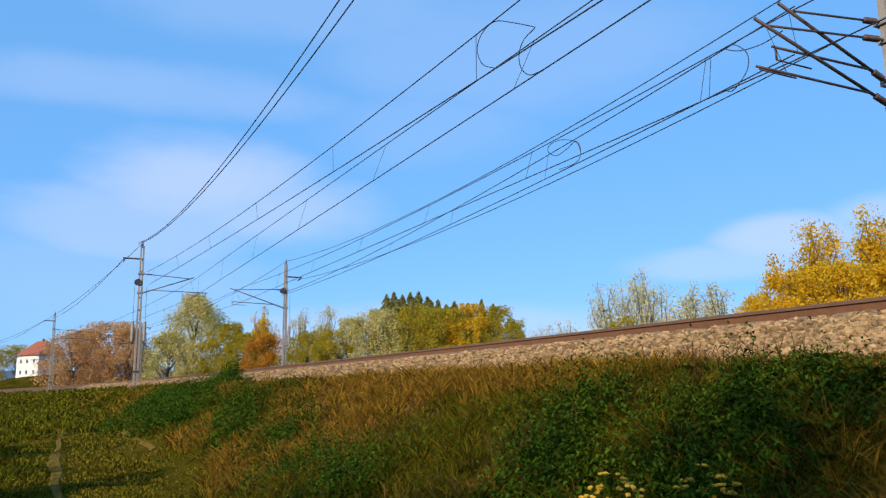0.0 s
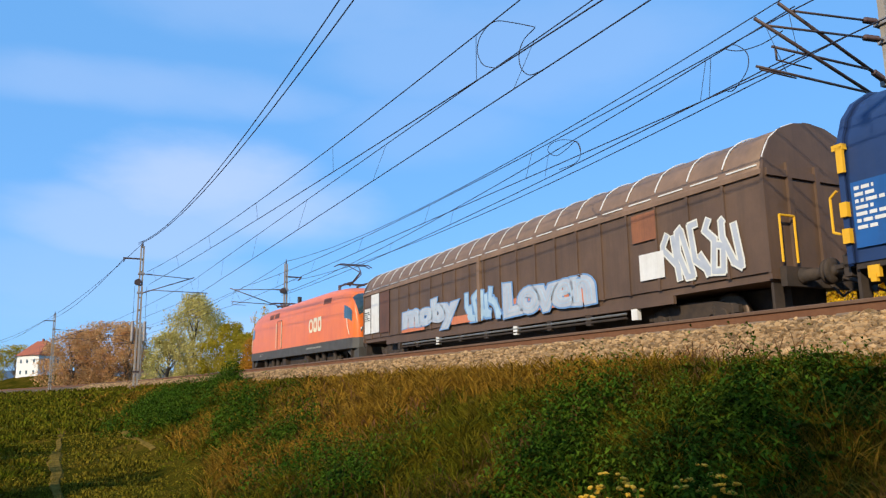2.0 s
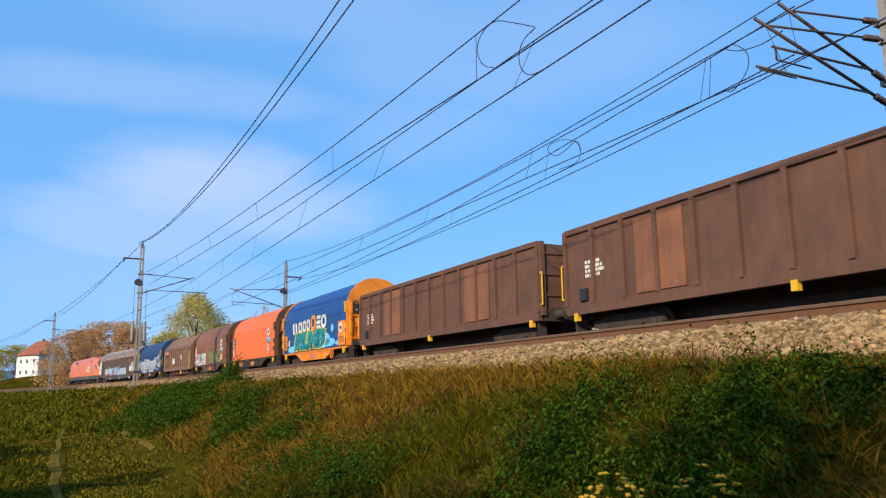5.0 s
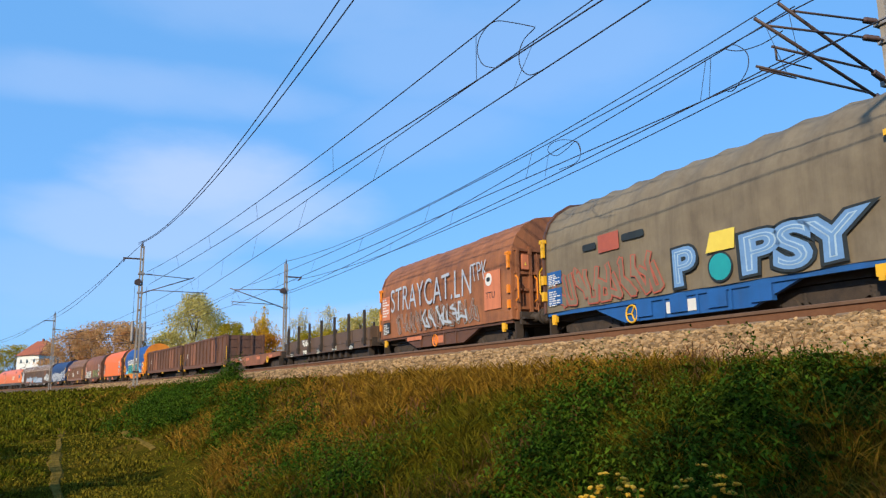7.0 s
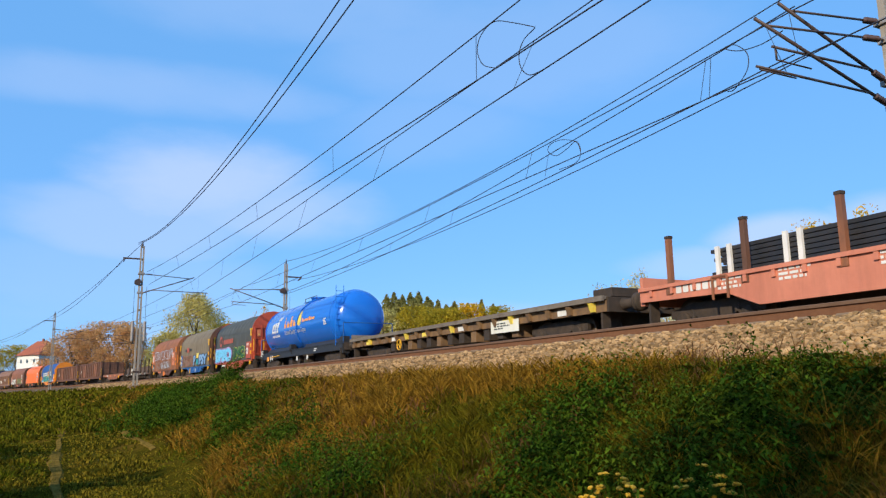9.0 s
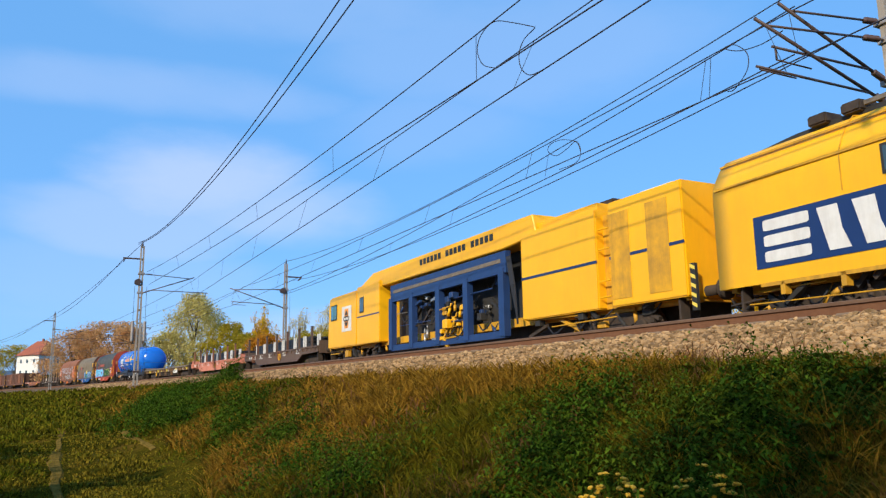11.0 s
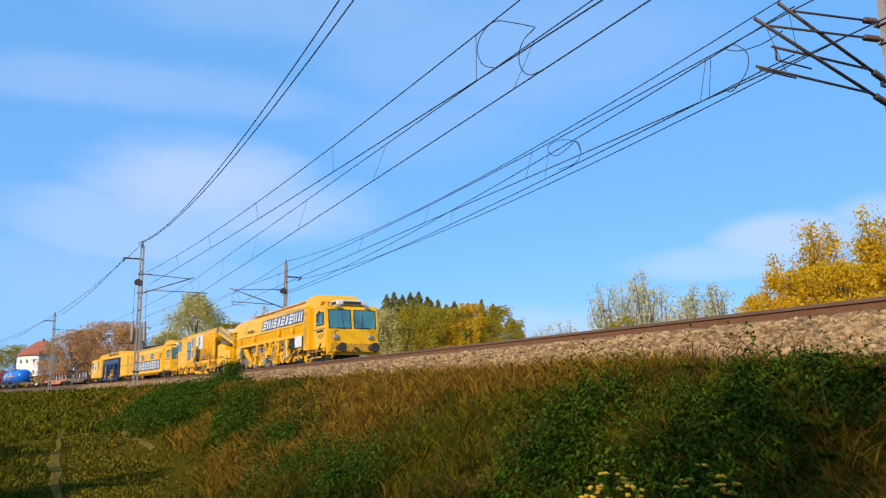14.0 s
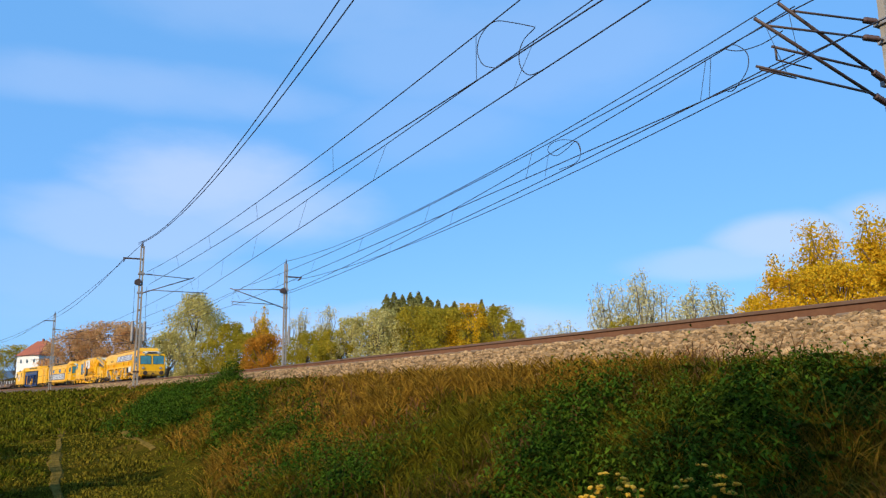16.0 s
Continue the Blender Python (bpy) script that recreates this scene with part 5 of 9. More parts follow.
def data_board(root, y_left, y_right, z0, z1, mat, ink, seed=1, x=-1.475):
    plate(root, "data_board", y_left, y_right, z0, z1, mat, x, 0.01, "painted data board")
    w = abs(y_left - y_right)
    print_bars(root, y_left - 0.06, z1 - 0.08, [w * 0.5, w * 0.55, w * 0.8, w * 0.45, w * 0.8, w * 0.8, w * 0.5], ink, x - 0.012, min(0.06, (z1 - z0) / 14), min(0.05, (z1 - z0) / 16), seed)


def sign_round(root, y, z, r=0.24, x=-1.476):
    flat_shape(root, "round_sign", rounded(y, z, 2 * r, 2 * r, power=2, steps=24), M["white"], x, 0.01, "round white sign")
    flat_shape(root, "sign_mark", rounded(y, z, 1.1 * r, 0.7 * r, power=3, steps=12), M["graf_black"], x - 0.011, 0.004)


def navy_coil():
    root, h = build_hood_wagon("navy blue tarpaulin coil wagon with silver block graffiti", M["navy_hood"], M["navy_hood"], M["under"], relief="smooth", belly=True, handles=M["safety"], seed=2)
    x = -1.485
    data_board(root, h - 1.05, h - 1.75, 1.25, 2.35, M["blue_frame"], M["white"], 3, x)
    block_letters(root, h - 1.9, h - 9.2, 1.04, 2.5, 12, x - 0.002)
    flat_shape(root, "graffiti", rounded(h - 9.6, 2.3, 0.45, 0.5, power=2), M["graf_grey"], x - 0.002)
    sign_round(root, h - 10.2, 2.5, 0.22, x)
    side_text(root, "lettering", "TTU", h - 9.95, 1.9, 0.36, M["white"], x, 0, 1.0)
    plate(root, "panel", h - 9.75, h - 10.7, 1.45, 1.85, M["graf_grey"], x, 0.01)
    side_text(root, "graffiti", "KIPPIE", h - 9.3, 1.15, 0.22, M["white"], x)
    return root


def ribbed_roof_wagon(L=12.0):
    root = thing("opening_roof_wagon", "brown ribbed steel wagon with corrugated opening roof", "freight wagon")
    h = L / 2
    a, b = h - 0.75, -h + 0.75
    mat = M["ribbed_brown"]
    prof = [(1.42, 0.95), (1.42, 2.95), (1.30, 3.2), (0.85, 3.78), (0.75, 3.88), (0.0, 3.92)]
    part("body", shell(prof, b, a, 4, 30), mat, root)

    def corr(y, k, p):
        return 0.03 * (1 if math.sin(y * 24) > 0 else -1) if p.y > 3.15 else 0
    part("roof", shell([(1.30, 3.1), (1.22, 3.32), (0.86, 3.82), (0.74, 3.94), (0, 3.98)], -2.6, a - 1.2, 180, 16, corr), mat, root, "corrugated sliding roof")
    n = 14
    for k in range(n + 1):
        y = b + (a - b) * k / n
        part("rib", boxes((-1.50, -1.41, y - 0.05, y + 0.05, 1.15, 2.75)), mat, root)
    part("top_rail", boxes((-1.50, -1.40, b, a, 2.78, 2.98)), mat, root)
    part("sill", boxes((-1.48, -1.36, b, a, 0.86, 1.12)), mat, root)
    for y, d in ((a, 1), (b, -1)):
        yo = y
        for x in (-1.3, -0.45, 0.45, 1.3):
            part("end_post", boxes((x - 0.07, x + 0.07, min(yo, yo + d * 0.14), max(yo, yo + d * 0.14), 0.9, 3.3)), mat, root)
        part("end_beam", boxes((-1.42, 1.42, min(yo, yo + d * 0.18), max(yo, yo + d * 0.18), 2.9, 3.02)), mat, root)
        rails_bar(root, "handrail", [(-1.52, y - d * 0.3, 1.0), (-1.52, y - d * 0.3, 2.4)], 0.024, M["safety"])
        part("platform", boxes((-1.3, 1.3, min(yo, yo + d * 0.6), max(yo, yo + d * 0.6), 1.0, 1.06)), M["under"], root)
    bm = bmesh.new()
    for k in range(10):
        box(bm, -1.522, -1.512, h - 1.18 - k * 0.17, h - 1.08 - k * 0.17, 2.63, 2.69)
        box(bm, -1.522, -1.512, h - 1.18 - k * 0.17, h - 1.08 - k * 0.17, 2.49, 2.54)
    part("lettering", bm, M["cream"], root, "faded company lettering blocks")
    plate(root, "name_board", h - 0.98, h - 2.85, 2.43, 2.75, M["red_end"], -1.508, 0.008, "faded red board")
    print_bars(root, h - 1.5, 2.0, [0.45, 0.6, 0.7, 0.4], M["graf_white"], -1.508, 0.035, 0.06, seed=9)
    sign_round(root, -1.9, 2.0, 0.22, -1.508)
    scribble(root, 1.6, 0.6, 1.5, 2.0, 4, [M["graf_white"]], 4, -1.508, fat=0.03)
    brake_wheel(root, -1.6, 0.7, M["safety"])
    for k in range(6):
        y = -3 + k * 1.2
        part("chute", boxes((-1.25, -0.6, y - 0.3, y + 0.3, 0.5, 0.86)), M["brown_steel"], root)
    for y in (3.6, -3.6):
        bogie(root, y)
    ends(root, L)
    return root


def brown_coil():
    root, h = build_hood_wagon("rusty brown steel-hood coil wagon with white and olive graffiti", M["rust_hood"], M["brown_steel"], M["brown_steel"], relief="smooth", seed=3)
    x = -1.485
    data_board(root, h - 1.15, h - 1.75, 1.5, 2.6, M["primer"], M["white"], 5, x)
    data_board(root, h - 1.15, h - 1.5, 1.2, 1.45, M["white"], M["graf_black"], 5, x)
    spray(root, "MUKS", h - 1.6, h - 4.95, 1.02, 2.0, [(0.10, M["graf_black"]), (0.075, M["graf_white"]), (-0.02, M["graf_black"])], x, "white sprayed letters with black outline", 0.85)
    spray(root, "BAC", h - 5.9, h - 10.0, 1.04, 2.15, [(0.12, M["graf_black"]), (0.075, M["graf_olive"]), (0.0, M["graf_black"]), (-0.015, M["graf_olive"])], x, "olive sprayed letters with black outline", 0.9)
    sign_round(root, h - 9.6, 2.55, 0.26, x)
    data_board(root, h - 9.3, h - 10.0, 1.9, 2.2, M["white"], M["graf_black"], 8, x)
    data_board(root, h - 9.4, h - 10.1, 1.3, 1.75, M["primer"], M["white"], 9, x)
    return root


def orange_coil():
    root, h = build_hood_wagon("bright orange tarpaulin coil wagon with brown end walls", M["orange_hood"], M["brown_steel"], M["under"], relief="smooth", seed=6)
    x = -1.485
    data_board(root, h - 1.2, h - 1.75, 1.95, 2.55, M["graf_black"], M["white"], 2, x)
    data_board(root, h - 1.2, h - 1.75, 1.3, 1.9, M["primer"], M["white"], 3, x)
    sign_round(root, h - 9.8, 2.55, 0.25, x)
    data_board(root, h - 9.5, h - 10.2, 1.95, 2.2, M["sky_blue"], M["graf_black"], 4, x)
    data_board(root, h - 9.6, h - 10.2, 1.25, 1.85, M["primer"], M["white"], 5, x)
    plate(root, "plate", 3.3, 2.5, 0.62, 0.88, M["primer"], -1.40, 0.01)
    return root


def blue_orange_coil():
    root, h = build_hood_wagon("blue tarpaulin coil wagon with orange frame, ends and teal graffiti", M["blue_hood"], M["orange_frame"], M["orange_frame"], relief="smooth", handles=M["safety"], seed=7)
    x = -1.487
    data_board(root, h - 1.05, h - 1.75, 1.2, 2.0, M["orange_frame"], M["graf_black"], 2, x)
    # company mark in plain blocks with a ring
    y, z = h - 2.7, 2.02
    for w, dz in ((0.98, 0.02), (0.66, 0.04), (0.56, 0.06), (0.58, 0.08)):
        glyph(root, "wedge" if w > 0.9 else "ring", y, z - 0.04 + dz, w, 0.62, M["white"], x, "plain white shape of a company mark")
        y -= w + 0.1
    flat_shape(root, "company_ring", rounded(y - 0.42, z + 0.40, 0.84, 0.84, power=2, steps=28), M["brass_orange"], x, label="orange ring of a company mark", hole=rounded(y - 0.42, z + 0.40, 0.42, 0.42, power=2, steps=28))
    y -= 0.95
    for w in (0.62, 0.8):
        glyph(root, "bars" if w < 0.7 else "ring", y, z + 0.04, w, 0.66, M["white"], x, "plain white shape of a company mark")
        y -= w + 0.1
    # cloud shapes and layered graffiti
    for o, z0, w, hh in ((2.6, 1.2, 1.3, 0.35), (8.0, 1.42, 1.8, 0.75), (8.8, 1.28, 1.6, 0.4), (10.0, 1.2, 0.7, 0.2)):
        flat_shape(root, "graffiti", rounded(h - o, z0, w, hh, power=2.4), M["sky_blue"], x - 0.002, label="sky-blue sprayed cloud")
    spray(root, "RLMS", h - 2.95, h - 8.4, 1.03, 2.1, [(0.14, M["graf_yellow"]), (0.10, M["graf_black"]), (0.075, M["graf_teal"]), (0.0, M["graf_black"]), (-0.02, M["graf_teal"])], x - 0.006, "teal sprayed letters with yellow outline", 0.82, 0.15)
    for q in range(14):
        flat_shape(root, "graffiti_dot", rounded(h - 3.3 - q * 0.36, 1.25 + 0.5 * ((q * 7) % 5) / 5, 0.13, 0.13, power=2, steps=12), M["graf_black"] if q % 3 else M["sky_blue"], x - 0.028)
    sign_round(root, h - 2.1, 1.55, 0.16, x)
    flat_shape(root, "graffiti", rounded(h - 9.2, 1.95, 0.4, 0.4, power=2), M["sky_blue"], x)
    plate(root, "panel", h - 10.05, h - 11.0, 1.05, 2.2, M["orange_frame"], x, 0.012)
    sign_round(root, h - 10.42, 1.88, 0.24, x - 0.013)
    side_text(root, "lettering", "TTU", h - 10.12, 1.2, 0.38, M["graf_black"], x - 0.014)
    brake_wheel(root, -2.9, 0.72, M["orange_frame"], -1.40)
    return root


# ---- open wagons ----
def gondola(L=15.6):
    root = thing("open_gondola_wagon", "rusty brown high-sided open gondola wagon", "freight wagon")
    h = L / 2
    a, b = h - 0.7, -h + 0.7
    mat = M["gondola"]
    part("floor", boxes((-1.36, 1.36, b, a, 1.0, 1.15)), mat, root)
    n = 12
    for x in (-1.40, 1.34):
        part("side_wall", boxes((x, x + 0.06, b, a, 1.1, 3.0)), mat, root)
    for x in (-1.46, 1.34):
        part("top_rail", boxes((x, x + 0.12, b, a, 2.98, 3.12)), mat, root)
        part("sill", boxes((x, x + 0.12, b, a, 0.86, 1.12)), mat, root)
        for k in range(n + 1):
            y = b + (a - b) * k / n
            part("rib", boxes((x - 0.03 if x < 0 else x + 0.03, x + 0.06 if x < 0 else x + 0.13, y - 0.06, y + 0.06, 1.1, 3.0)), mat, root)
    for y, d in ((a, 1), (b, -1)):
        part("end_wall", boxes((-1.4, 1.4, y - 0.04, y + 0.04, 1.1, 3.05)), mat, root)
        for x in (-1.36, -0.5, 0.5, 1.36):
            part("end_post", boxes((x - 0.07, x + 0.07, min(y, y + d * 0.14), max(y, y + d * 0.14), 1.0, 3.1)), mat, root)
        for z in (1.6, 2.2, 2.8):
            part("end_rib", boxes((-1.36, 1.36, min(y, y + d * 0.08), max(y, y + d * 0.08), z - 0.05, z + 0.05)), mat, root)
        rails_bar(root, "handrail", [(-1.45, y + d * 0.1, 1.3), (-1.45, y + d * 0.2, 1.3), (-1.45, y + d * 0.2, 2.2), (-1.45, y + d * 0.1, 2.2)], 0.02, M["safety"])
    print_bars(root, h - 1.5, 2.2, [0.6, 0.7, 0.8, 0.6], M["graf_white"], -1.408, 0.08, seed=3)
    plate(root, "data_board", h - 1.3, h - 1.6, 1.2, 1.5, M["graf_black"], -1.42, 0.06)
    for y in (3.5, -3.5):
        part("door", boxes((-1.44, -1.41, y - 0.8, y + 0.8, 1.15, 2.9)), M["rust_hood"], root)
    for y in (h - 2.6, -h + 2.6):
        bogie(root, y)
    part("centre_beam", boxes((-0.5, 0.5, b, a, 0.7, 1.0)), M["under"], root)
    for y in (a - 0.4, b + 0.4, 0):
        part("tie_hook", boxes((-1.48, -1.36, y - 0.07, y + 0.07, 0.7, 0.9)), M["safety"], root)
    ends(root, L, 1.3)
    return root


def low_flat(L=13.1):
    root = thing("low_flat_wagon", "low rusty brown flat wagon with deep side girders", "freight wagon")
    h = L / 2
    a, b = h - 0.65, -h + 0.65
    for x in (-1.38, 1.28):
        bm = bmesh.new()
        extrude(bm, [(b, 1.0), (b, 1.24), (a, 1.24), (a, 1.0), (3.2, 0.9), (2.4, 0.6), (-2.4, 0.6), (-3.2, 0.9)], x, x + 0.1, "x")
        part("side_girder", bm, M["rust_hood"], root)
    n = 22
    for k in range(n):
        y = b + (a - b) * k / n
        part("deck_plank", boxes((-1.36, 1.36, y + 0.01, y + (a - b) / n - 0.01, 1.18, 1.26)), M["gondola"], root)
    for y in (-4, -1.3, 1.3, 4):
        part("container_pin", boxes((-1.3, -1.1, y - 0.12, y + 0.12, 1.25, 1.36)), M["under"], root)
        part("hole_plate", boxes((-1.40, -1.38, y - 0.35, y + 0.35, 0.95, 1.12)), M["primer"], root)
    print_bars(root, 3.6, 1.2, [0.6, 0.9], M["graf_white"], -1.39, 0.07)
    brake_wheel(root, -3.4, 0.85, M["safety"], -1.40, 0.18)
    part("end_hut", boxes((-0.9, 0.9, b, b + 0.7, 1.24, 1.7)), M["under"], root)
    for y in (h - 2.2, -h + 2.2):
        bogie(root, y)
    ends(root, L, 1.3)
    return root


def stake(root, x, y, z0, z1, mat, w=0.09):
    bm = bmesh.new()
    extrude(bm, [(y - w, z0), (y + w, z0), (y + w * 0.8, z1 - 0.12), (y + w * 0.4, z1), (y - w * 0.5, z1), (y - w * 0.8, z1 - 0.12)], x - 0.05, x + 0.05, "x")
    part("stake", bm, mat, root, "")
    part("stake_pocket", boxes((x - 0.09, x + 0.09, y - w - 0.06, y + w + 0.06, z0 - 0.05, z0 + 0.22)), mat, root)


def stake_flat(L=13.95):
    root = thing("stake_flat_wagon", "dark brown drop-side flat wagon with upright stakes", "freight wagon")
    h = L / 2
    a, b = h - 0.7, -h + 0.7
    mat = M["hab_side"]
    part("deck", boxes((-1.34, 1.34, b, a, 1.05, 1.16)), M["deck"], root)
    for x in (-1.38, 1.34):
        n = 6
        for k in range(n):
            y0 = b + (a - b) * k / n
            part("drop_side", boxes((x, x + 0.045, y0 + 0.03, y0 + (a - b) / n - 0.03, 1.12, 1.66)), mat if k % 3 else M["tan_hood"] if k == 5 else mat, root)
        part("sill", boxes((x - 0.02, x + 0.08, b, a, 0.82, 1.1)), mat, root)
        for k in range(7):
            stake(root, x - 0.06 if x < 0 else x + 0.1, b + 0.5 + (a - b - 1.0) * k / 6, 1.0, 2.45, M["under"], 0.07)
    for y, d in ((a, 1), (b, -1)):
        part("end_board", boxes((-1.34, 1.34, y - 0.04, y + 0.04, 1.12, 1.7)), mat, root)
        for x in (-1.0, 0, 1.0):
            part("end_post", boxes((x - 0.06, x + 0.06, min(y, y + d * 0.1), max(y, y + d * 0.1), 1.0, 1.72)), mat, root)
    for k in range(5):
        data_board(root, a - 0.9 - k * 2.3, a - 1.5 - k * 2.3, 0.86, 1.06, M["graf_white"] if k % 2 else M["graf_black"], M["graf_white"] if k % 2 == 0 else M["graf_black"], k, -1.41)
    scribble(root, 3.2, 1.9, 1.3, 1.6, 4, [M["graf_white"]], 4, -1.386, fat=0.025)
    for k in range(8):
        part("brake_block", boxes((-1.2, -0.8, -3 + k * 0.8, -2.7 + k * 0.8, 0.5, 0.82)), M["under"], root)
    for y in (h - 2.4, -h + 2.4):
        bogie(root, y)
    ends(root, L, 1.3)
    return root


def rusty_coil():
    root, h = build_hood_wagon("heavily rusted coil wagon with silver sprayed letters", M["rust_bright"], M["rust_bright"], M["brown_steel"], relief="steel", handles=M["orange_frame"], seed=9)
    x = -1.51
    data_board(root, h - 1.1, h - 1.9, 1.75, 2.7, M["primer"], M["white"], 5, x)
    data_board(root, h - 1.2, h - 1.9, 1.2, 1.65, M["graf_black"], M["white"], 6, x)
    spray(root, "STRAYCAT.LN", h - 2.0, h - 8.75, 2.02, 2.95, [(-0.004, M["graf_grey"])], x, "silver sprayed letters", 1.05)
    spray(root, "TPK", h - 8.7, h - 9.9, 2.4, 3.0, [(-0.01, M["graf_grey"])], x, "silver sprayed letters", 1.0, -0.3)
    scribble(root, h - 2.6, h - 9.2, 1.15, 1.85, 15, [M["graf_faded"], M["rust_hood"]], 31, x, fat=0.035)
    scribble(root, h - 5.0, h - 8.4, 1.2, 1.85, 6, [M["graf_faded"], M["graf_grey"]], 32, x - 0.004, fat=0.03)
    plate(root, "panel", h - 9.6, h - 10.6, 1.4, 2.6, M["primer"], x, 0.01)
    sign_round(root, h - 9.9, 2.35, 0.2, x - 0.011)
    side_text(root, "lettering", "TTU", h - 9.7, 1.75, 0.3, M["graf_black"], x - 0.012)
    plate(root, "plate", 2.6, 1.3, 0.8, 0.94, M["primer"], -1.425, 0.01)
    brake_wheel(root, 0.2, 0.7, M["orange_frame"], -1.41, 0.2)
    return root


def khaki_coil():
    root, h = build_hood_wagon("faded khaki tarpaulin coil wagon with blue frame and big graffiti", M["tan_hood"], M["brown_steel"], M["blue_frame"], relief="tarp", handles=M["safety"], seed=10)
    x = -1.495
    data_board(root, h - 1.1, h - 1.75, 1.75, 2.1, M["blue_frame"], M["white"], 5, x)
    data_board(root, h - 1.1, h - 1.75, 1.2, 1.65, M["blue_frame"], M["white"], 6, x)
    wordmark(root, h - 2.75, 2.42, [0.55], 0.17, M["graf_black"], x)
    plate(root, "company_mark", h - 3.4, h - 4.2, 2.28, 2.72, M["graf_red"], x, 0.006, "faded red company panel")
    wordmark(root, h - 4.3, 2.42, [0.8], 0.17, M["graf_black"], x)
    scribble(root, h - 1.4, h - 5.6, 1.15, 2.0, 9, [M["graf_red"], M["tan_hood"]], 21, x, fat=0.05)
    for words, o0, o1 in (("P", 5.9, 6.75), ("PSY", 7.75, 10.75)):
        spray(root, words, h - o0, h - o1, 1.05, 2.0, [(0.11, M["graf_black"]), (0.06, M["graf_blue"]), (-0.005, M["graf_pale"]), (-0.025, M["graf_blue"])], x - 0.006, "pale blue sprayed letters with black outline", 0.9)
    flat_shape(root, "graffiti", rounded(h - 7.3, 1.38, 0.66, 0.62, power=2), M["graf_black"], x - 0.010)
    flat_shape(root, "graffiti", rounded(h - 7.3, 1.38, 0.58, 0.54, power=2), M["graf_teal"], x - 0.014, label="teal sprayed round shape")
    flat_shape(root, "graffiti", [(h - 6.95, 1.7), (h - 7.7, 1.7), (h - 7.75, 2.1), (h - 7.1, 2.1)], M["graf_yellow"], x - 0.015, label="yellow sprayed shape")
    brake_wheel(root, 1.6, 0.7, M["safety"], -1.41, 0.2)
    for k in range(4):
        part("frame_bracket", boxes((-1.43, -1.30, -2.4 + k * 1.1, -1.9 + k * 1.1, 0.6, 0.92)), M["blue_frame"], root)
    return root


def grey_coil():
    root, h = build_hood_wagon("dark grey tarpaulin coil wagon with red end walls and blue graffiti", M["grey_hood"], M["red_end"], M["red_end"], relief="tarp", handles=M["safety"], seed=12)
    x = -1.495
    data_board(root, h - 1.05, h - 1.7, 1.25, 1.95, M["red_end"], M["white"], 5, x)
    flat_shape(root, "company_mark", rounded(h - 2.9, 2.6, 0.8, 0.8, power=2.2, steps=24), M["graf_red"], x, label="faded red ring mark", hole=rounded(h - 2.9, 2.6, 0.48, 0.44, power=2.2, steps=24))
    wordmark(root, h - 3.7, 2.34, [0.38, 0.26, 0.5, 0.38, 0.46, 0.38], 0.34, M["graf_red"], x, 0.06)
    spray(root, "EPSO", h - 1.2, h - 6.2, 1.02, 2.1, [(0.15, M["lilac"]), (0.10, M["graf_black"]), (0.08, M["sky_blue"]), (0.0, M["graf_blue"]), (-0.01, M["sky_blue"])], x, "sky-blue sprayed letters with lilac glow", 0.88)
    spray(root, "JNC", h - 6.4, h - 9.5, 1.0, 2.0, [(0.11, M["graf_yellow"]), (0.09, M["graf_green"]), (-0.01, M["graf_black"])], x, "green sprayed letters", 0.9)
    plate(root, "panel", h - 9.9, h - 11.0, 1.1, 2.2, M["red_end"], x, 0.012)
    sign_round(root, h - 10.2, 1.6, 0.22, x - 0.013)
    print_bars(root, h - 10.0, 2.1, [0.6, 0.5], M["white"], x - 0.013, seed=3)
    plate(root, "plate", h - 3.0, h - 4.2, 0.72, 0.85, M["white"], -1.44, 0.01)
    return root


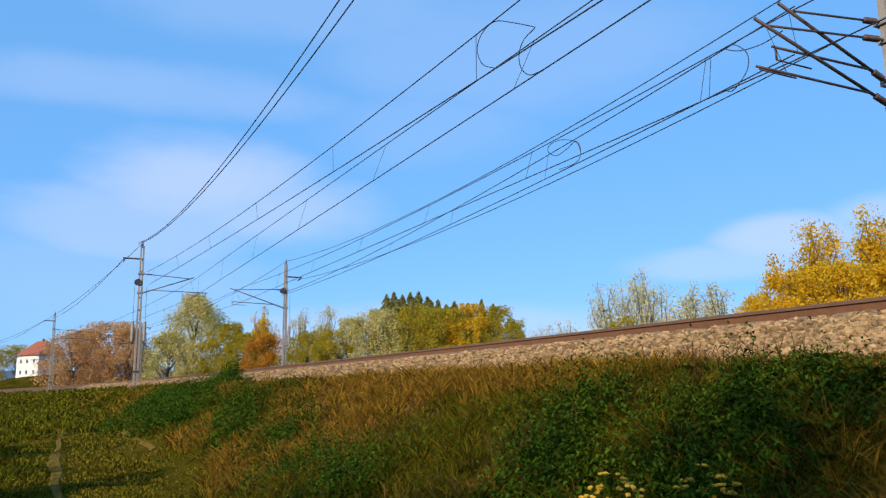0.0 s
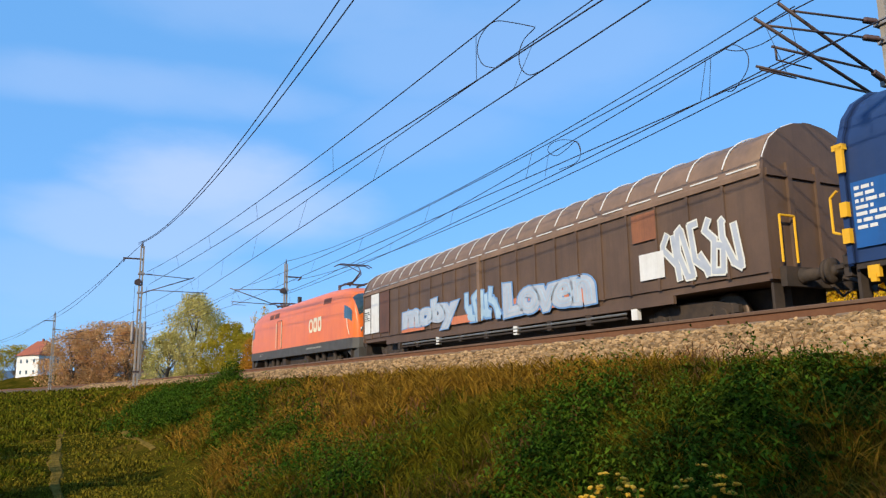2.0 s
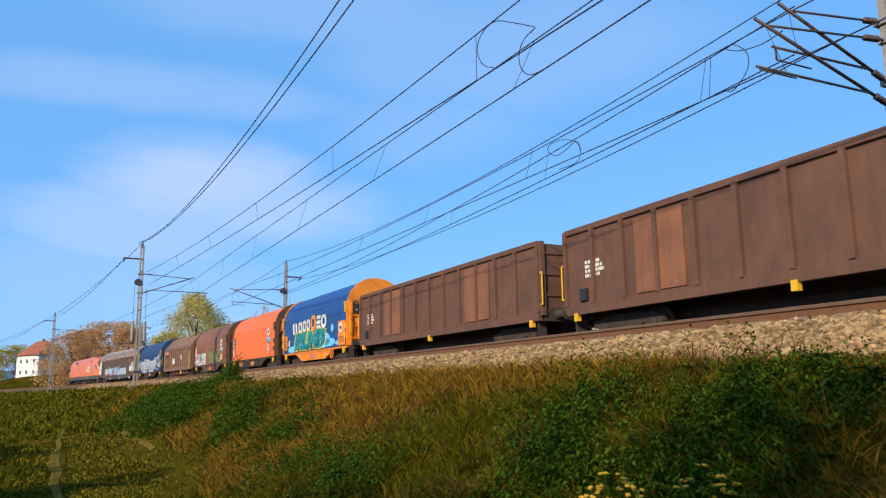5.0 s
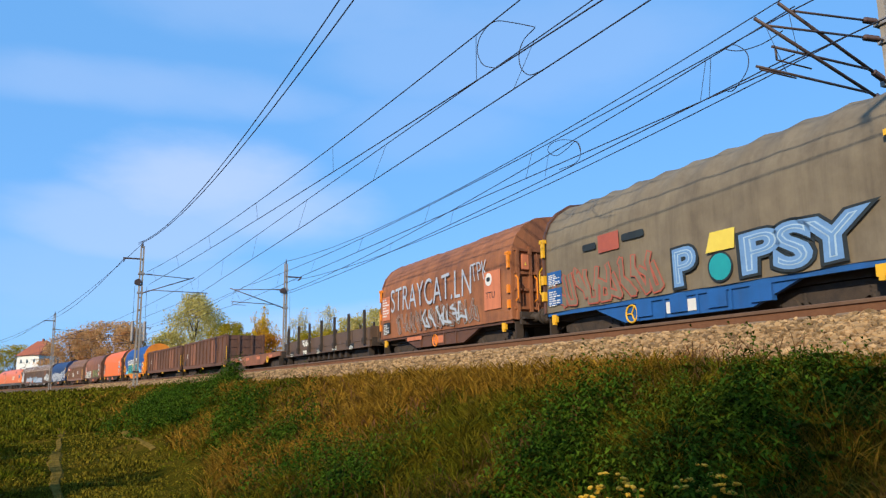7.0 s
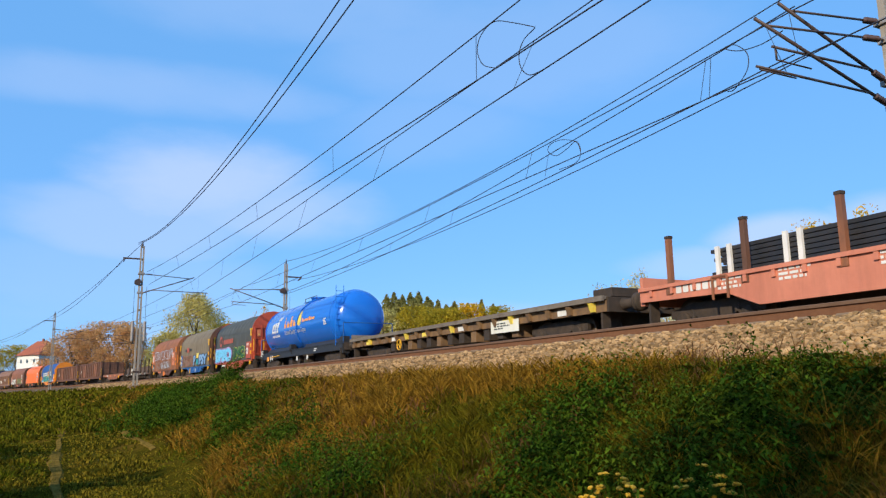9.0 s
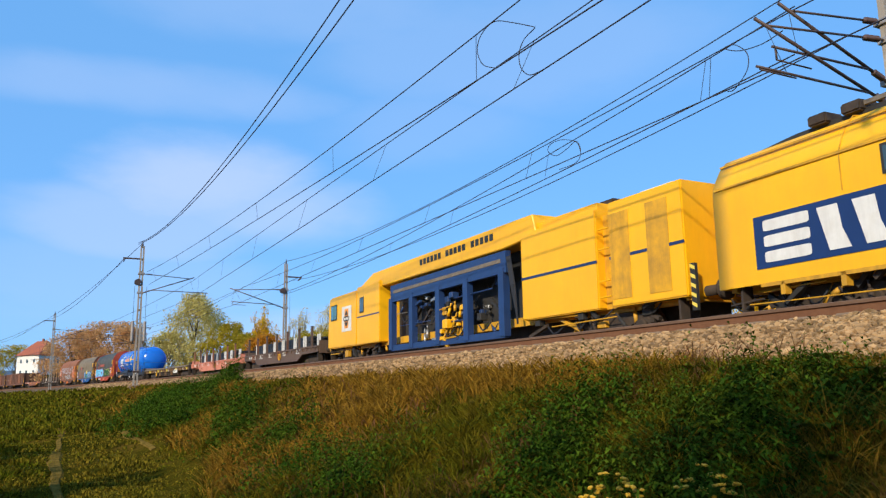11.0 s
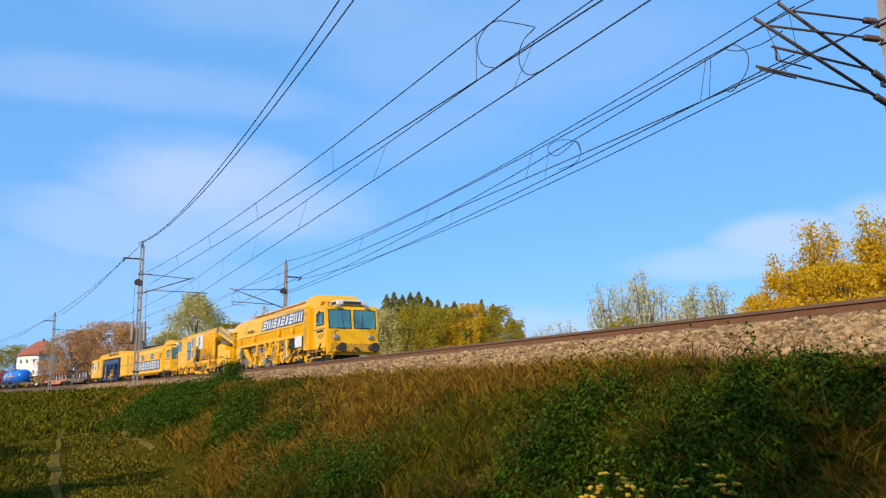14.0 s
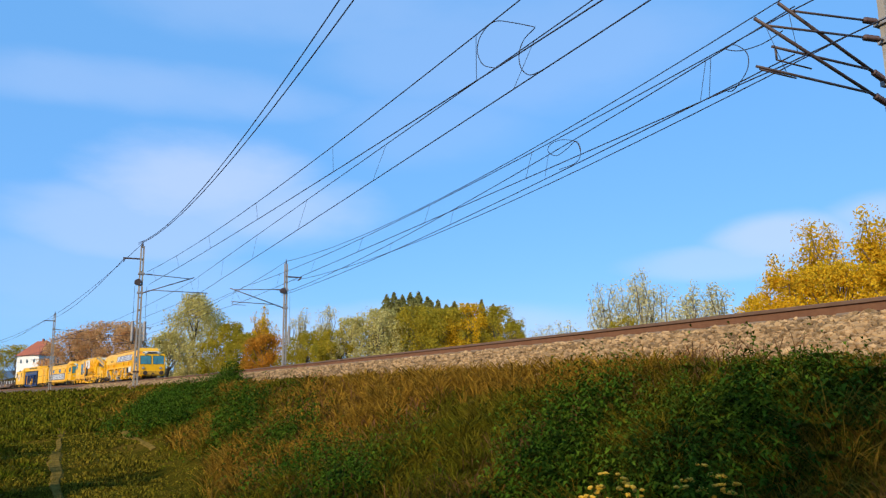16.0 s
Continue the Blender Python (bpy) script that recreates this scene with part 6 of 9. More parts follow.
# ---- tank wagon ----
def tank_wagon(L=16.05):
    root = thing("tank_wagon", "glossy blue tank wagon with black frame and plain lettering", "tank wagon")
    h = L / 2
    bm = bmesh.new()
    r, zc = 1.44, 2.52
    a = h - 1.25
    rad = [(0.0, 0.15), (0.004, 0.6), (0.014, 1.0), (0.030, 1.26), (0.05, 1.39), (0.07, r), (0.5, r + 0.015), (0.93, r), (0.95, 1.39), (0.97, 1.26), (0.986, 1.0), (0.996, 0.6), (1, 0.15)]
    lathe(bm, (0, -a, zc), (0, a, zc), rad, 64)
    bmesh.ops.recalc_face_normals(bm, faces=bm.faces)
    part("tank", bm, M["tank_blue"], root, "glossy blue tank barrel")
    for y in (-a + 1.0, -1.7, 1.7, a - 1.0):
        bm = bmesh.new()
        n = 40
        bar(bm, [((r + 0.012) * math.cos(2 * math.pi * i / n), y, zc + (r + 0.012) * math.sin(2 * math.pi * i / n)) for i in range(n + 1)], 0.014, 4)
        part("seam", bm, M["tank_blue"], root)
    part("walkway", boxes((-0.35, 0.35, -1.7, 1.7, zc + r + 0.04, zc + r + 0.07)), M["tank_blue"], root)
    bm = bmesh.new()
    lathe(bm, (0, 0, zc + r - 0.05), (0, 0, zc + r + 0.22), [(0, 0.4), (0.7, 0.4), (0.72, 0.45), (1, 0.42)], 20)
    part("dome_lid", bm, M["tank_blue"], root)
    rails_bar(root, "walkway_rail", [(-0.45, -1, zc + r), (-0.45, -1, zc + r + 0.22), (-0.45, 1, zc + r + 0.22), (-0.45, 1, zc + r)], 0.018, M["under"])
    ladder(root, -1.15, -a + 0.3, 1.1, 4.05, M["tank_blue"], 0.4)
    # plain company marks on the barrel
    def on_barrel(y, k):
        return (-(r + 0.018) * math.cos(k), y, zc + (r + 0.018) * math.sin(k))

    def barrel_patch(y0, y1, k0, k1, m, label=""):
        b = bmesh.new()
        n = 6
        g = [[b.verts.new(on_barrel(yy, k0 + (k1 - k0) * j / n)) for j in range(n + 1)] for yy in (y0, y1)]
        for j in range(n):
            b.faces.new((g[0][j], g[0][j + 1], g[1][j + 1], g[1][j]))
        bmesh.ops.recalc_face_normals(b, faces=b.faces)
        part("company_mark", b, m, root, label or "plain lettering block of a company mark")
    def barrel_shape(left, right, k0, k1, m, label="", n=14):
        """A mark on the barrel between two edges, each given along its height."""
        b = bmesh.new()
        rows = [[b.verts.new(on_barrel(e(j / n), k0 + (k1 - k0) * j / n)) for e in (left, right)] for j in range(n + 1)]
        for p, q in zip(rows, rows[1:]):
            b.faces.new((p[0], p[1], q[1], q[0]))
        bmesh.ops.recalc_face_normals(b, faces=b.faces)
        part("company_mark", b, m, root, label or "plain lettering block of a company mark")

    for k, top in enumerate((0.27, 0.31, 0.31)):
        y = h - 3.72 - k * 0.46
        barrel_shape(lambda q: y - 0.14 * q, lambda q: y - 0.33 - 0.14 * q + (0.12 if 0.2 < q < 0.45 else 0), -0.12, top, M["white"])
    for k in range(2):
        y = h - 4.75 - k * 0.34
        barrel_shape(lambda q: y - 0.28 * q, lambda q: y - 0.22 - 0.28 * q, 0.36, 0.52, M["white"])
    for k, (w, top) in enumerate(((0.40, 0.44), (0.42, 0.24), (0.42, 0.44), (0.42, 0.24))):
        y = h - 6.2 - k * 0.56
        barrel_shape(lambda q: y - 0.06 * q, lambda q: y - 0.06 * q - (w if q < 0.3 or (k and q < 0.62) else 0.15), 0.0, top, M["brass_orange"])
    drop = lambda q: 0.34 * (math.sqrt(max(0.0, 1 - ((q - 0.34) / 0.34) ** 2)) if q < 0.34 else max(0.0, 1 - (q - 0.34) / 0.66) ** 0.8)
    barrel_shape(lambda q: h - 8.95 + drop(q), lambda q: h - 8.95 - drop(q), -0.04, 0.6, M["graf_yellow"], "yellow drop shape", 22)
    for k in range(9):
        barrel_patch(h - 9.45 - k * 0.24, h - 9.63 - k * 0.24, 0.08, 0.17 + 0.05 * (k in (0, 5)), M["brass_orange"])
    slogan = side_text(root, "slogan", "Tailored Quality. Secure Supply.", h - 6.2, zc - 0.40, 0.33, M["white"], 0.0, 0.004, 0.9, "white slogan lettering")
    for v in slogan.data.vertices:
        k = (v.co.z - zc) / r
        v.co.x, v.co.z = -(r + 0.02) * math.cos(k), zc + (r + 0.02) * math.sin(k)
    for k in range(6):
        barrel_patch(h - 3.8 - k * 0.25, h - 3.98 - k * 0.25, -0.30, -0.22, M["white"])
    bm = bmesh.new()
    bar(bm, [(-(r + 0.05) * math.cos(q), -0.6 - 0.25 * math.sin(q), zc + (r + 0.05) * math.sin(q)) for q in np.linspace(-0.7, 1.5, 24)], 0.035, 6)
    part("vent_pipe", bm, M["tank_blue"], root, "blue pipe over the tank barrel")
    for k in range(2):
        flat_shape(root, "hazard_sign", [(h - 2.75 - k * 0.36, 0.9), (h - 2.9 - k * 0.36, 1.08), (h - 3.05 - k * 0.36, 0.9), (h - 2.9 - k * 0.36, 0.72)], M["white"], -1.27)
    plate(root, "hazard_panel", h - 2.1, h - 2.5, 0.75, 1.0, M["brass_orange"], -1.27, 0.01)
    for k in range(4):
        barrel_patch(-4.9 - 0.05 * (k % 2), -5.35 + 0.06 * (k % 3), -0.20 + k * 0.06, -0.165 + k * 0.06, M["white"])
    # frame
    black = material("black_frame_paint", (0.016, 0.016, 0.018), (0.035, 0.03, 0.026), 3, 0.7, 0.5, 0, 0.1, 30, streak=0.2)
    for x in (-1.27, 1.17):
        part("sill", boxes((x, x + 0.10, -h + 0.65, h - 0.65, 0.86, 1.24), (x - 0.03, x + 0.13, -h + 0.65, h - 0.65, 1.20, 1.25)), black, root, "black side sill")
    for y0, y1 in ((-a + 0.4, -1.0), (1.0, a - 0.4)):
        bm = bmesh.new()
        extrude(bm, [(-1.16, 1.24), (1.16, 1.24), (0.95, 1.5), (-0.95, 1.5)], y0, y1)
        part("saddle", bm, black, root, "black tank saddle")
    part("drain_valve", boxes((-1.3, -1.0, 0.85, 1.2, 1.0, 1.55), (-1.36, -1.3, 0.95, 1.1, 1.15, 1.3)), black, root)
    for k, y in enumerate((-0.9, 0.4, 1.9)):
        part("brake_reservoir", boxes((-1.0, -0.6, y - 0.3, y + 0.3, 0.45, 0.82)), M["under"], root)
    for y in (-0.2, -2.0):
        plate(root, "notice", y + 0.12, y - 0.12, 0.6, 0.82, M["white"], -1.285, 0.008)
    print_bars(root, -3.0, 1.12, [0.5, 0.4], M["white"], -1.278, 0.05, seed=8)
    for y, d in ((h - 0.7, 1), (-h + 0.7, -1)):
        part("platform", boxes((-1.3, 1.3, min(y, y - d * 0.5), max(y, y - d * 0.5), 1.12, 1.17)), M["under"], root)
        rails_bar(root, "handrail", [(-1.28, y, 1.17), (-1.28, y, 2.15), (1.28, y, 2.15), (1.28, y, 1.17)], 0.022, M["blue_frame"])
        part("cabinet", boxes((-1.3, -0.95, min(y, y - d * 0.4), max(y, y - d * 0.4), 0.7, 1.5)), black, root)
    print_bars(root, h - 0.78, 1.42, [0.5, 0.4, 0.5, 0.3], M["white"], -1.31, 0.06, seed=3)
    rails_bar(root, "brake_lever", [(-1.32, 5.0, 0.95), (-1.32, 3.2, 1.0)], 0.025, M["safety"])
    for y in (h - 2.6, -h + 2.6):
        bogie(root, y)
    ends(root, L, 1.25)
    return root


def long_flat(L=19.75):
    root = thing("long_flat_wagon", "empty long flat wagon with grey plank deck and dusty ochre sills", "freight wagon")
    h = L / 2
    a, b = h - 0.7, -h + 0.7
    n = 40
    for k in range(n):
        y = b + (a - b) * k / n
        part("deck_plank", boxes((-1.42, 1.42, y + 0.008, y + (a - b) / n - 0.008, 1.16, 1.235)), M["deck"], root)
    part("side_rail", boxes((-1.50, -1.43, b, a, 1.12, 1.25)), M["deck"], root)
    part("side_rail", boxes((1.43, 1.50, b, a, 1.12, 1.25)), M["deck"], root)
    for x in (-1.36, 1.26):
        part("sill", boxes((x, x + 0.1, b, a, 0.86, 1.13)), M["flat_sill"], root)
    for k in range(19):
        y = b + 0.5 + (a - b - 1.0) * k / 18
        bm = bmesh.new()
        extrude(bm, [(-1.5, 1.1), (-1.34, 1.1), (-1.34, 0.88), (-1.42, 0.88)], y - 0.08, y + 0.08)
        part("stake_pocket", bm, M["flat_sill"] if k % 4 else M["graf_yellow"], root)
        if k % 3 == 1:
            plate(root, "plate", y + 0.6, y + 0.2, 0.9, 1.04, M["white"] if k % 2 else M["graf_yellow"], -1.365, 0.008)
    bm = bmesh.new()
    extrude(bm, [(-4.5, 0.9), (4.5, 0.9), (3.2, 0.55), (-3.2, 0.55)], -0.5, -0.35, "x")
    part("truss", bm, M["under"], root)
    for k in range(12):
        part("brake_gear", boxes((-1.3, -0.8, -5 + k * 0.85, -4.65 + k * 0.85, 0.5, 0.86)), M["under"] if k % 3 else M["flat_sill"], root)
    plate(root, "data_board", -3.6, -5.2, 0.66, 1.02, M["graf_white"], -1.40, 0.012, "grey data board")
    print_bars(root, -3.8, 0.96, [0.7, 0.9, 0.5], M["graf_black"], -1.414, 0.04)
    brake_wheel(root, 3.6, 0.72, M["safety"], -1.42, 0.2)
    part("end_board", boxes((-1.4, 1.4, a - 0.05, a + 0.02, 1.2, 1.45)), M["deck"], root)
    part("end_box", boxes((-1.2, 1.2, b - 0.05, b + 0.7, 1.24, 1.46)), M["under"], root)
    for y in (h - 3.2, -h + 3.2):
        bogie(root, y)
    ends(root, L, 1.35)
    return root


def loaded_flat(L, mat, label, load, stakes, seed):
    root = thing("loaded_stake_wagon", label, "freight wagon")
    h = L / 2
    a, b = h - 0.7, -h + 0.7
    for x in (-1.42, 1.34):
        bm = bmesh.new()
        extrude(bm, [(b, 0.92), (b, 1.2), (a, 1.2), (a, 0.92), (a - 2.6, 0.86), (a - 3.4, 0.55), (b + 3.4, 0.55), (b + 2.6, 0.86)], x, x + 0.08, "x")
        part("side_girder", bm, mat, root)
        part("top_rail", boxes((x - 0.05, x + 0.13, b, a, 1.16, 1.24)), mat, root)
    part("deck", boxes((-1.36, 1.36, b, a, 1.1, 1.2)), M["deck"], root)
    for y, d in ((a, 1), (b, -1)):
        part("end_board", boxes((-1.36, 1.36, y - 0.05, y + 0.05, 1.2, 1.5)), mat, root)
    for k in range(7):
        y = h - 1.69 - 2.13 * k
        for x in (-1.36, 1.36):
            post = part("stake", boxes((x - 0.05, x + 0.05, y - 0.06, y + 0.06, 1.16, 2.24), (x - 0.08, x + 0.08, y - 0.09, y + 0.09, 1.0, 1.24)), stakes if k % 3 != 1 else M["gondola"], root)
            part("stake_head", boxes((x - 0.06, x + 0.06, y - 0.07, y + 0.07, 2.24, 2.30)), M["under"], post)
    for k in range(22):
        y = b + 0.4 + (a - b - 0.8) * k / 21
        part("lashing_ring", boxes((-1.46, -1.42, y - 0.04, y + 0.04, 1.02, 1.16)), mat, root)
    # load: stacked dark bars with white spacers
    pack = part("steel_load", boxes((-1.2, 1.2, b + 1.9, a - 2.0, 1.205, 1.26)), load, root, "stacked dark steel bars with pale spacers")
    for lay in range(6):
        for j in range(6):
            x = -1.15 + j * 0.4
            q = (lay * 7 + j * 3) % 5 * 0.08
            part("bar", boxes((x, x + 0.34, b + 1.9 + q, a - 2.0 - q, 1.28 + lay * 0.095, 1.355 + lay * 0.095)), load, pack)
    for k in range(7):
        y = h - 3.25 - 2.0 * k + (0.3 if k % 2 else 0)
        for dy in (0.0, 0.32):
            part("spacer", boxes((-1.22, -1.16, y + dy - 0.05, y + dy + 0.05, 1.2, 1.87)), M["white"], pack)
    wordmark(root, h - 1.9, 1.0, [0.16, 0.16, 0.1, 0.16, 0.16, 0.18], 0.17, M["white"], -1.425, 0.05)
    for o in (3.1, 4.6, 6.6, 9.5, 12):
        print_bars(root, h - o, 1.16, [0.7, 0.5, 0.6], M["white"], -1.425, 0.05, seed=int(o))
    for o in (3.0, 8.6):
        rails_bar(root, "handrail", [(-1.47, h - o, 0.75), (-1.47, h - o, 1.2), (-1.47, h - o - 0.4, 1.2), (-1.47, h - o - 0.4, 0.75)], 0.03, M["rust_hood"])
    brake_wheel(root, -0.8, 0.9, M["safety"], -1.46, 0.2)
    for y in (h - 2.6, -h + 2.6):
        bogie(root, y)
    ends(root, L, 1.35, mat)
    return root


offset = 0.0
for made, length in ((build_loco(), 19.3), (build_sliding_wall_wagon(), 23.5), (navy_coil(), 12.1), (ribbed_roof_wagon(), 12.0), (brown_coil(), 12.0),
                     (orange_coil(), 11.95), (blue_orange_coil(), 12.15), (gondola(), 15.6), (gondola(), 15.6), (low_flat(), 13.1), (stake_flat(), 13.95),
                     (rusty_coil(), 12.05), (khaki_coil(), 12.05), (grey_coil(), 12.05), (tank_wagon(), 16.05), (long_flat(), 19.75),
                     (loaded_flat(16.5, M["pink"], "faded red stake wagon loaded with dark steel bars", M["dark_load"], M["rust_hood"], 1), 16.5),
                     (loaded_flat(16.3, M["hab_side"], "dark brown stake wagon loaded with steel bars", M["dark_load"], M["hab_side"], 2), 16.3)):
    TRAIN.append((made, offset + length / 2))
    offset += length


# ================= yellow track machines at the tail =================
Y, YD = M["yellow"], M["yellow_dirty"]


def block(root, name, y0, y1, z0, z1, mat, x0=-1.45, x1=1.45, soft=0.03, label=""):
    bm = boxes((x0, x1, min(y0, y1), max(y0, y1), z0, z1))
    if soft:
        bevel(bm, soft, 2)
    return part(name, bm, mat, root, label)


def side_window(root, y_left, y_right, z0, z1, x=-1.452, glass=None, parent=None):
    w = part("window", boxes((x - 0.018, x, y_right - 0.05, y_left + 0.05, z0 - 0.05, z1 + 0.05)), M["black"], root, "cab side window in a black seal")
    part("pane", boxes((x - 0.024, x - 0.018, y_right, y_left, z0, z1)), glass or M["teal_glass"], w)
    part("frame_bar", boxes((x - 0.028, x - 0.016, (y_left + y_right) / 2 - 0.015, (y_left + y_right) / 2 + 0.015, z0, z1)), M["black"], w)


def end_screen(root, y, d, x0, x1, z0, z1, glass=None):
    w = part("windscreen", boxes((x0 - 0.05, x1 + 0.05, min(y, y + d * 0.02), max(y, y + d * 0.02), z0 - 0.05, z1 + 0.05)), M["black"], root, "windscreen in a black seal")
    part("pane", boxes((x0, x1, min(y + d * 0.02, y + d * 0.027), max(y + d * 0.02, y + d * 0.027), z0, z1)), glass or M["teal_glass"], w)


def cab(root, y0, y1, z0, z1, d, screens=True, label="yellow driver's cab"):
    """A cab with one slanted end: d is +1 when the screen looks forwards."""
    lo, hi = min(y0, y1), max(y0, y1)
    bm = bmesh.new()
    mid = z0 + (z1 - z0) * 0.42
    if d > 0:
        prof = [(lo, z0), (hi, z0), (hi + 0.02, mid), (hi - 0.16, z1 - 0.12), (hi - 0.3, z1), (lo, z1)]
    else:
        prof = [(lo, z0), (hi, z0), (hi, z1), (lo + 0.3, z1), (lo + 0.16, z1 - 0.12), (lo - 0.02, mid)]
    extrude(bm, prof, -1.45, 1.45, "x")
    bevel(bm, 0.05, 2)
    c = part("cab", bm, Y, root, label)
    if screens:
        ye = hi if d > 0 else lo
        for x0, x1 in ((-1.25, -0.12), (0.12, 1.25)):
            bm = bmesh.new()
            za, zb = mid + 0.12, z1 - 0.28
            slope = 0.18 / (z1 - 0.12 - mid)

            def at_z(z, out):
                return ye + d * (0.02 - (z - mid) * slope + out)
            for out, grow, mt in ((0.012, 0.05, "black"), (0.022, 0.0, "teal_glass")):
                b2 = bmesh.new()
                vs = [b2.verts.new((x, at_z(z, out), z)) for x, z in ((x0 - grow, za - grow), (x1 + grow, za - grow), (x1 + grow, zb + grow), (x0 - grow, zb + grow))]
                vb = [b2.verts.new((x, at_z(z, out - 0.03), z)) for x, z in ((x0 - grow, za - grow), (x1 + grow, za - grow), (x1 + grow, zb + grow), (x0 - grow, zb + grow))]
                b2.faces.new(vs)
                for i in range(4):
                    b2.faces.new((vs[i], vs[(i + 1) % 4], vb[(i + 1) % 4], vb[i]))
                bmesh.ops.recalc_face_normals(b2, faces=b2.faces)
                part("windscreen" if mt == "teal_glass" else "screen_seal", b2, M[mt], c)
            bm.free()
        for x in (-0.95, 0.95):
            bm = bmesh.new()
            yy = ye + d * 0.02
            lathe(bm, (x, yy - d * 0.02, mid - 0.35), (x, yy + d * 0.1, mid - 0.35), [(0, 0.14), (0.8, 0.14), (1, 0.11)], 14)
            part("headlight", bm, M["steel"], c, "round headlight")
            bm = bmesh.new()
            rod(bm, (x * 0.8, ye + d * -0.15, z1 - 0.08), (x * 0.8, ye + d * 0.02, z1 - 0.08), 0.09, 12)
            part("roof_light", bm, M["steel"], c)
            rails_bar(c, "wiper", [(x * 0.5, at_z(za, 0.06), za - 0.1), (x * 0.6, at_z(zb, 0.06), zb - 0.2)], 0.012, M["black"])
    return c


def aircon(root, y, z):
    b = block(root, "roof_unit", y - 0.6, y + 0.6, z, z + 0.26, M["white"], -0.8, 0.8, 0.05, "white roof air conditioner")
    part("grille", boxes((-0.815, -0.80, y - 0.35, y + 0.35, z + 0.06, z + 0.2)), M["black"], b)
    part("grille", boxes((-0.5, 0.5, y - 0.615, y - 0.6, z + 0.06, z + 0.2)), M["black"], b)


def chevrons(root, y, z0, z1, x=-1.46):
    p = part("striped_guard", boxes((x - 0.02, x + 0.06, y - 0.07, y + 0.07, z0, z1)), M["black"], root, "black and yellow striped guard")
    z = z0 + 0.05
    while z < z1 - 0.12:
        bm = bmesh.new()
        bm.faces.new([bm.verts.new((x - 0.024, yy, zz)) for yy, zz in ((y - 0.07, z), (y + 0.07, z + 0.07), (y + 0.07, z + 0.15), (y - 0.07, z + 0.08))])
        part("stripe", bm, M["graf_yellow"], p)
        z += 0.2


def navy_mark(root, y_left, y_right, z0, z1, x, letters, lean=0.0):
    made = [plate(root, "navy_panel", y_left, y_right, z0, z1, M["navy"], x, 0.008, "navy panel with plain white lettering blocks")]
    step = (y_left - y_right - 0.3) / sum(letters)
    y = y_left - 0.15
    hgt = (z1 - z0) * 0.78
    kinds = ("bars", "wedge", "post", "bars", "post", "bars", "post", "bars", "wedge", "wedge")
    for k, w in enumerate(letters):
        ww = w * step
        made += glyph(root, kinds[k], y - ww * 0.06, (z0 + z1) / 2 - hgt / 2, ww * 0.88, hgt, M["white"], x - 0.009, "plain white shape of a company mark")
        y -= ww
    for ob in made:
        for v in ob.data.vertices:
            v.co.x += lean * (v.co.z - 2.44) * (lean > 0)


def logo_diamond(root, y, z, s, x):
    plate(root, "sign_panel", y + s * 1.05, y - s * 1.05, z - s * 0.95, z + s * 0.95, M["white"], x, 0.012, "white panel with an orange and black mark")
    flat_shape(root, "company_mark", [(y + s * 0.42, z - s * 0.72), (y - s * 0.42, z - s * 0.72), (y - s * 0.42, z + s * 0.75), (y + s * 0.42, z + s * 0.75)], M["brass_orange"], x - 0.013, label="orange block of a company mark")
    for d in (1, -1):
        flat_shape(root, "company_mark", [(y + s * 0.40, z + d * s * 0.26), (y - s * 0.40, z + d * s * 0.26), (y, z + d * s * 0.66)], M["graf_black"], x - 0.018, label="black triangle of a company mark")
    flat_shape(root, "company_mark", rounded(y, z, s * 1.3, s * 0.42, power=3), M["graf_black"], x - 0.023, label="black bar of a company mark")
    for k in range(7):
        flat_shape(root, "lettering_block", rounded(y + s * (0.48 - k * 0.16), z, s * 0.1, s * 0.2, power=6, steps=12), M["white"], x - 0.029)


def chassis(root, L, bogies, base=1.8):
    h = L / 2
    for x in (-1.05, 0.9):
        part("main_girder", boxes((x, x + 0.15, -h + 0.65, h - 0.65, 0.82, 1.08)), YD, root)
    for y in bogies:
        bogie(root, y, base)
    ends(root, L, 1.3, YD)


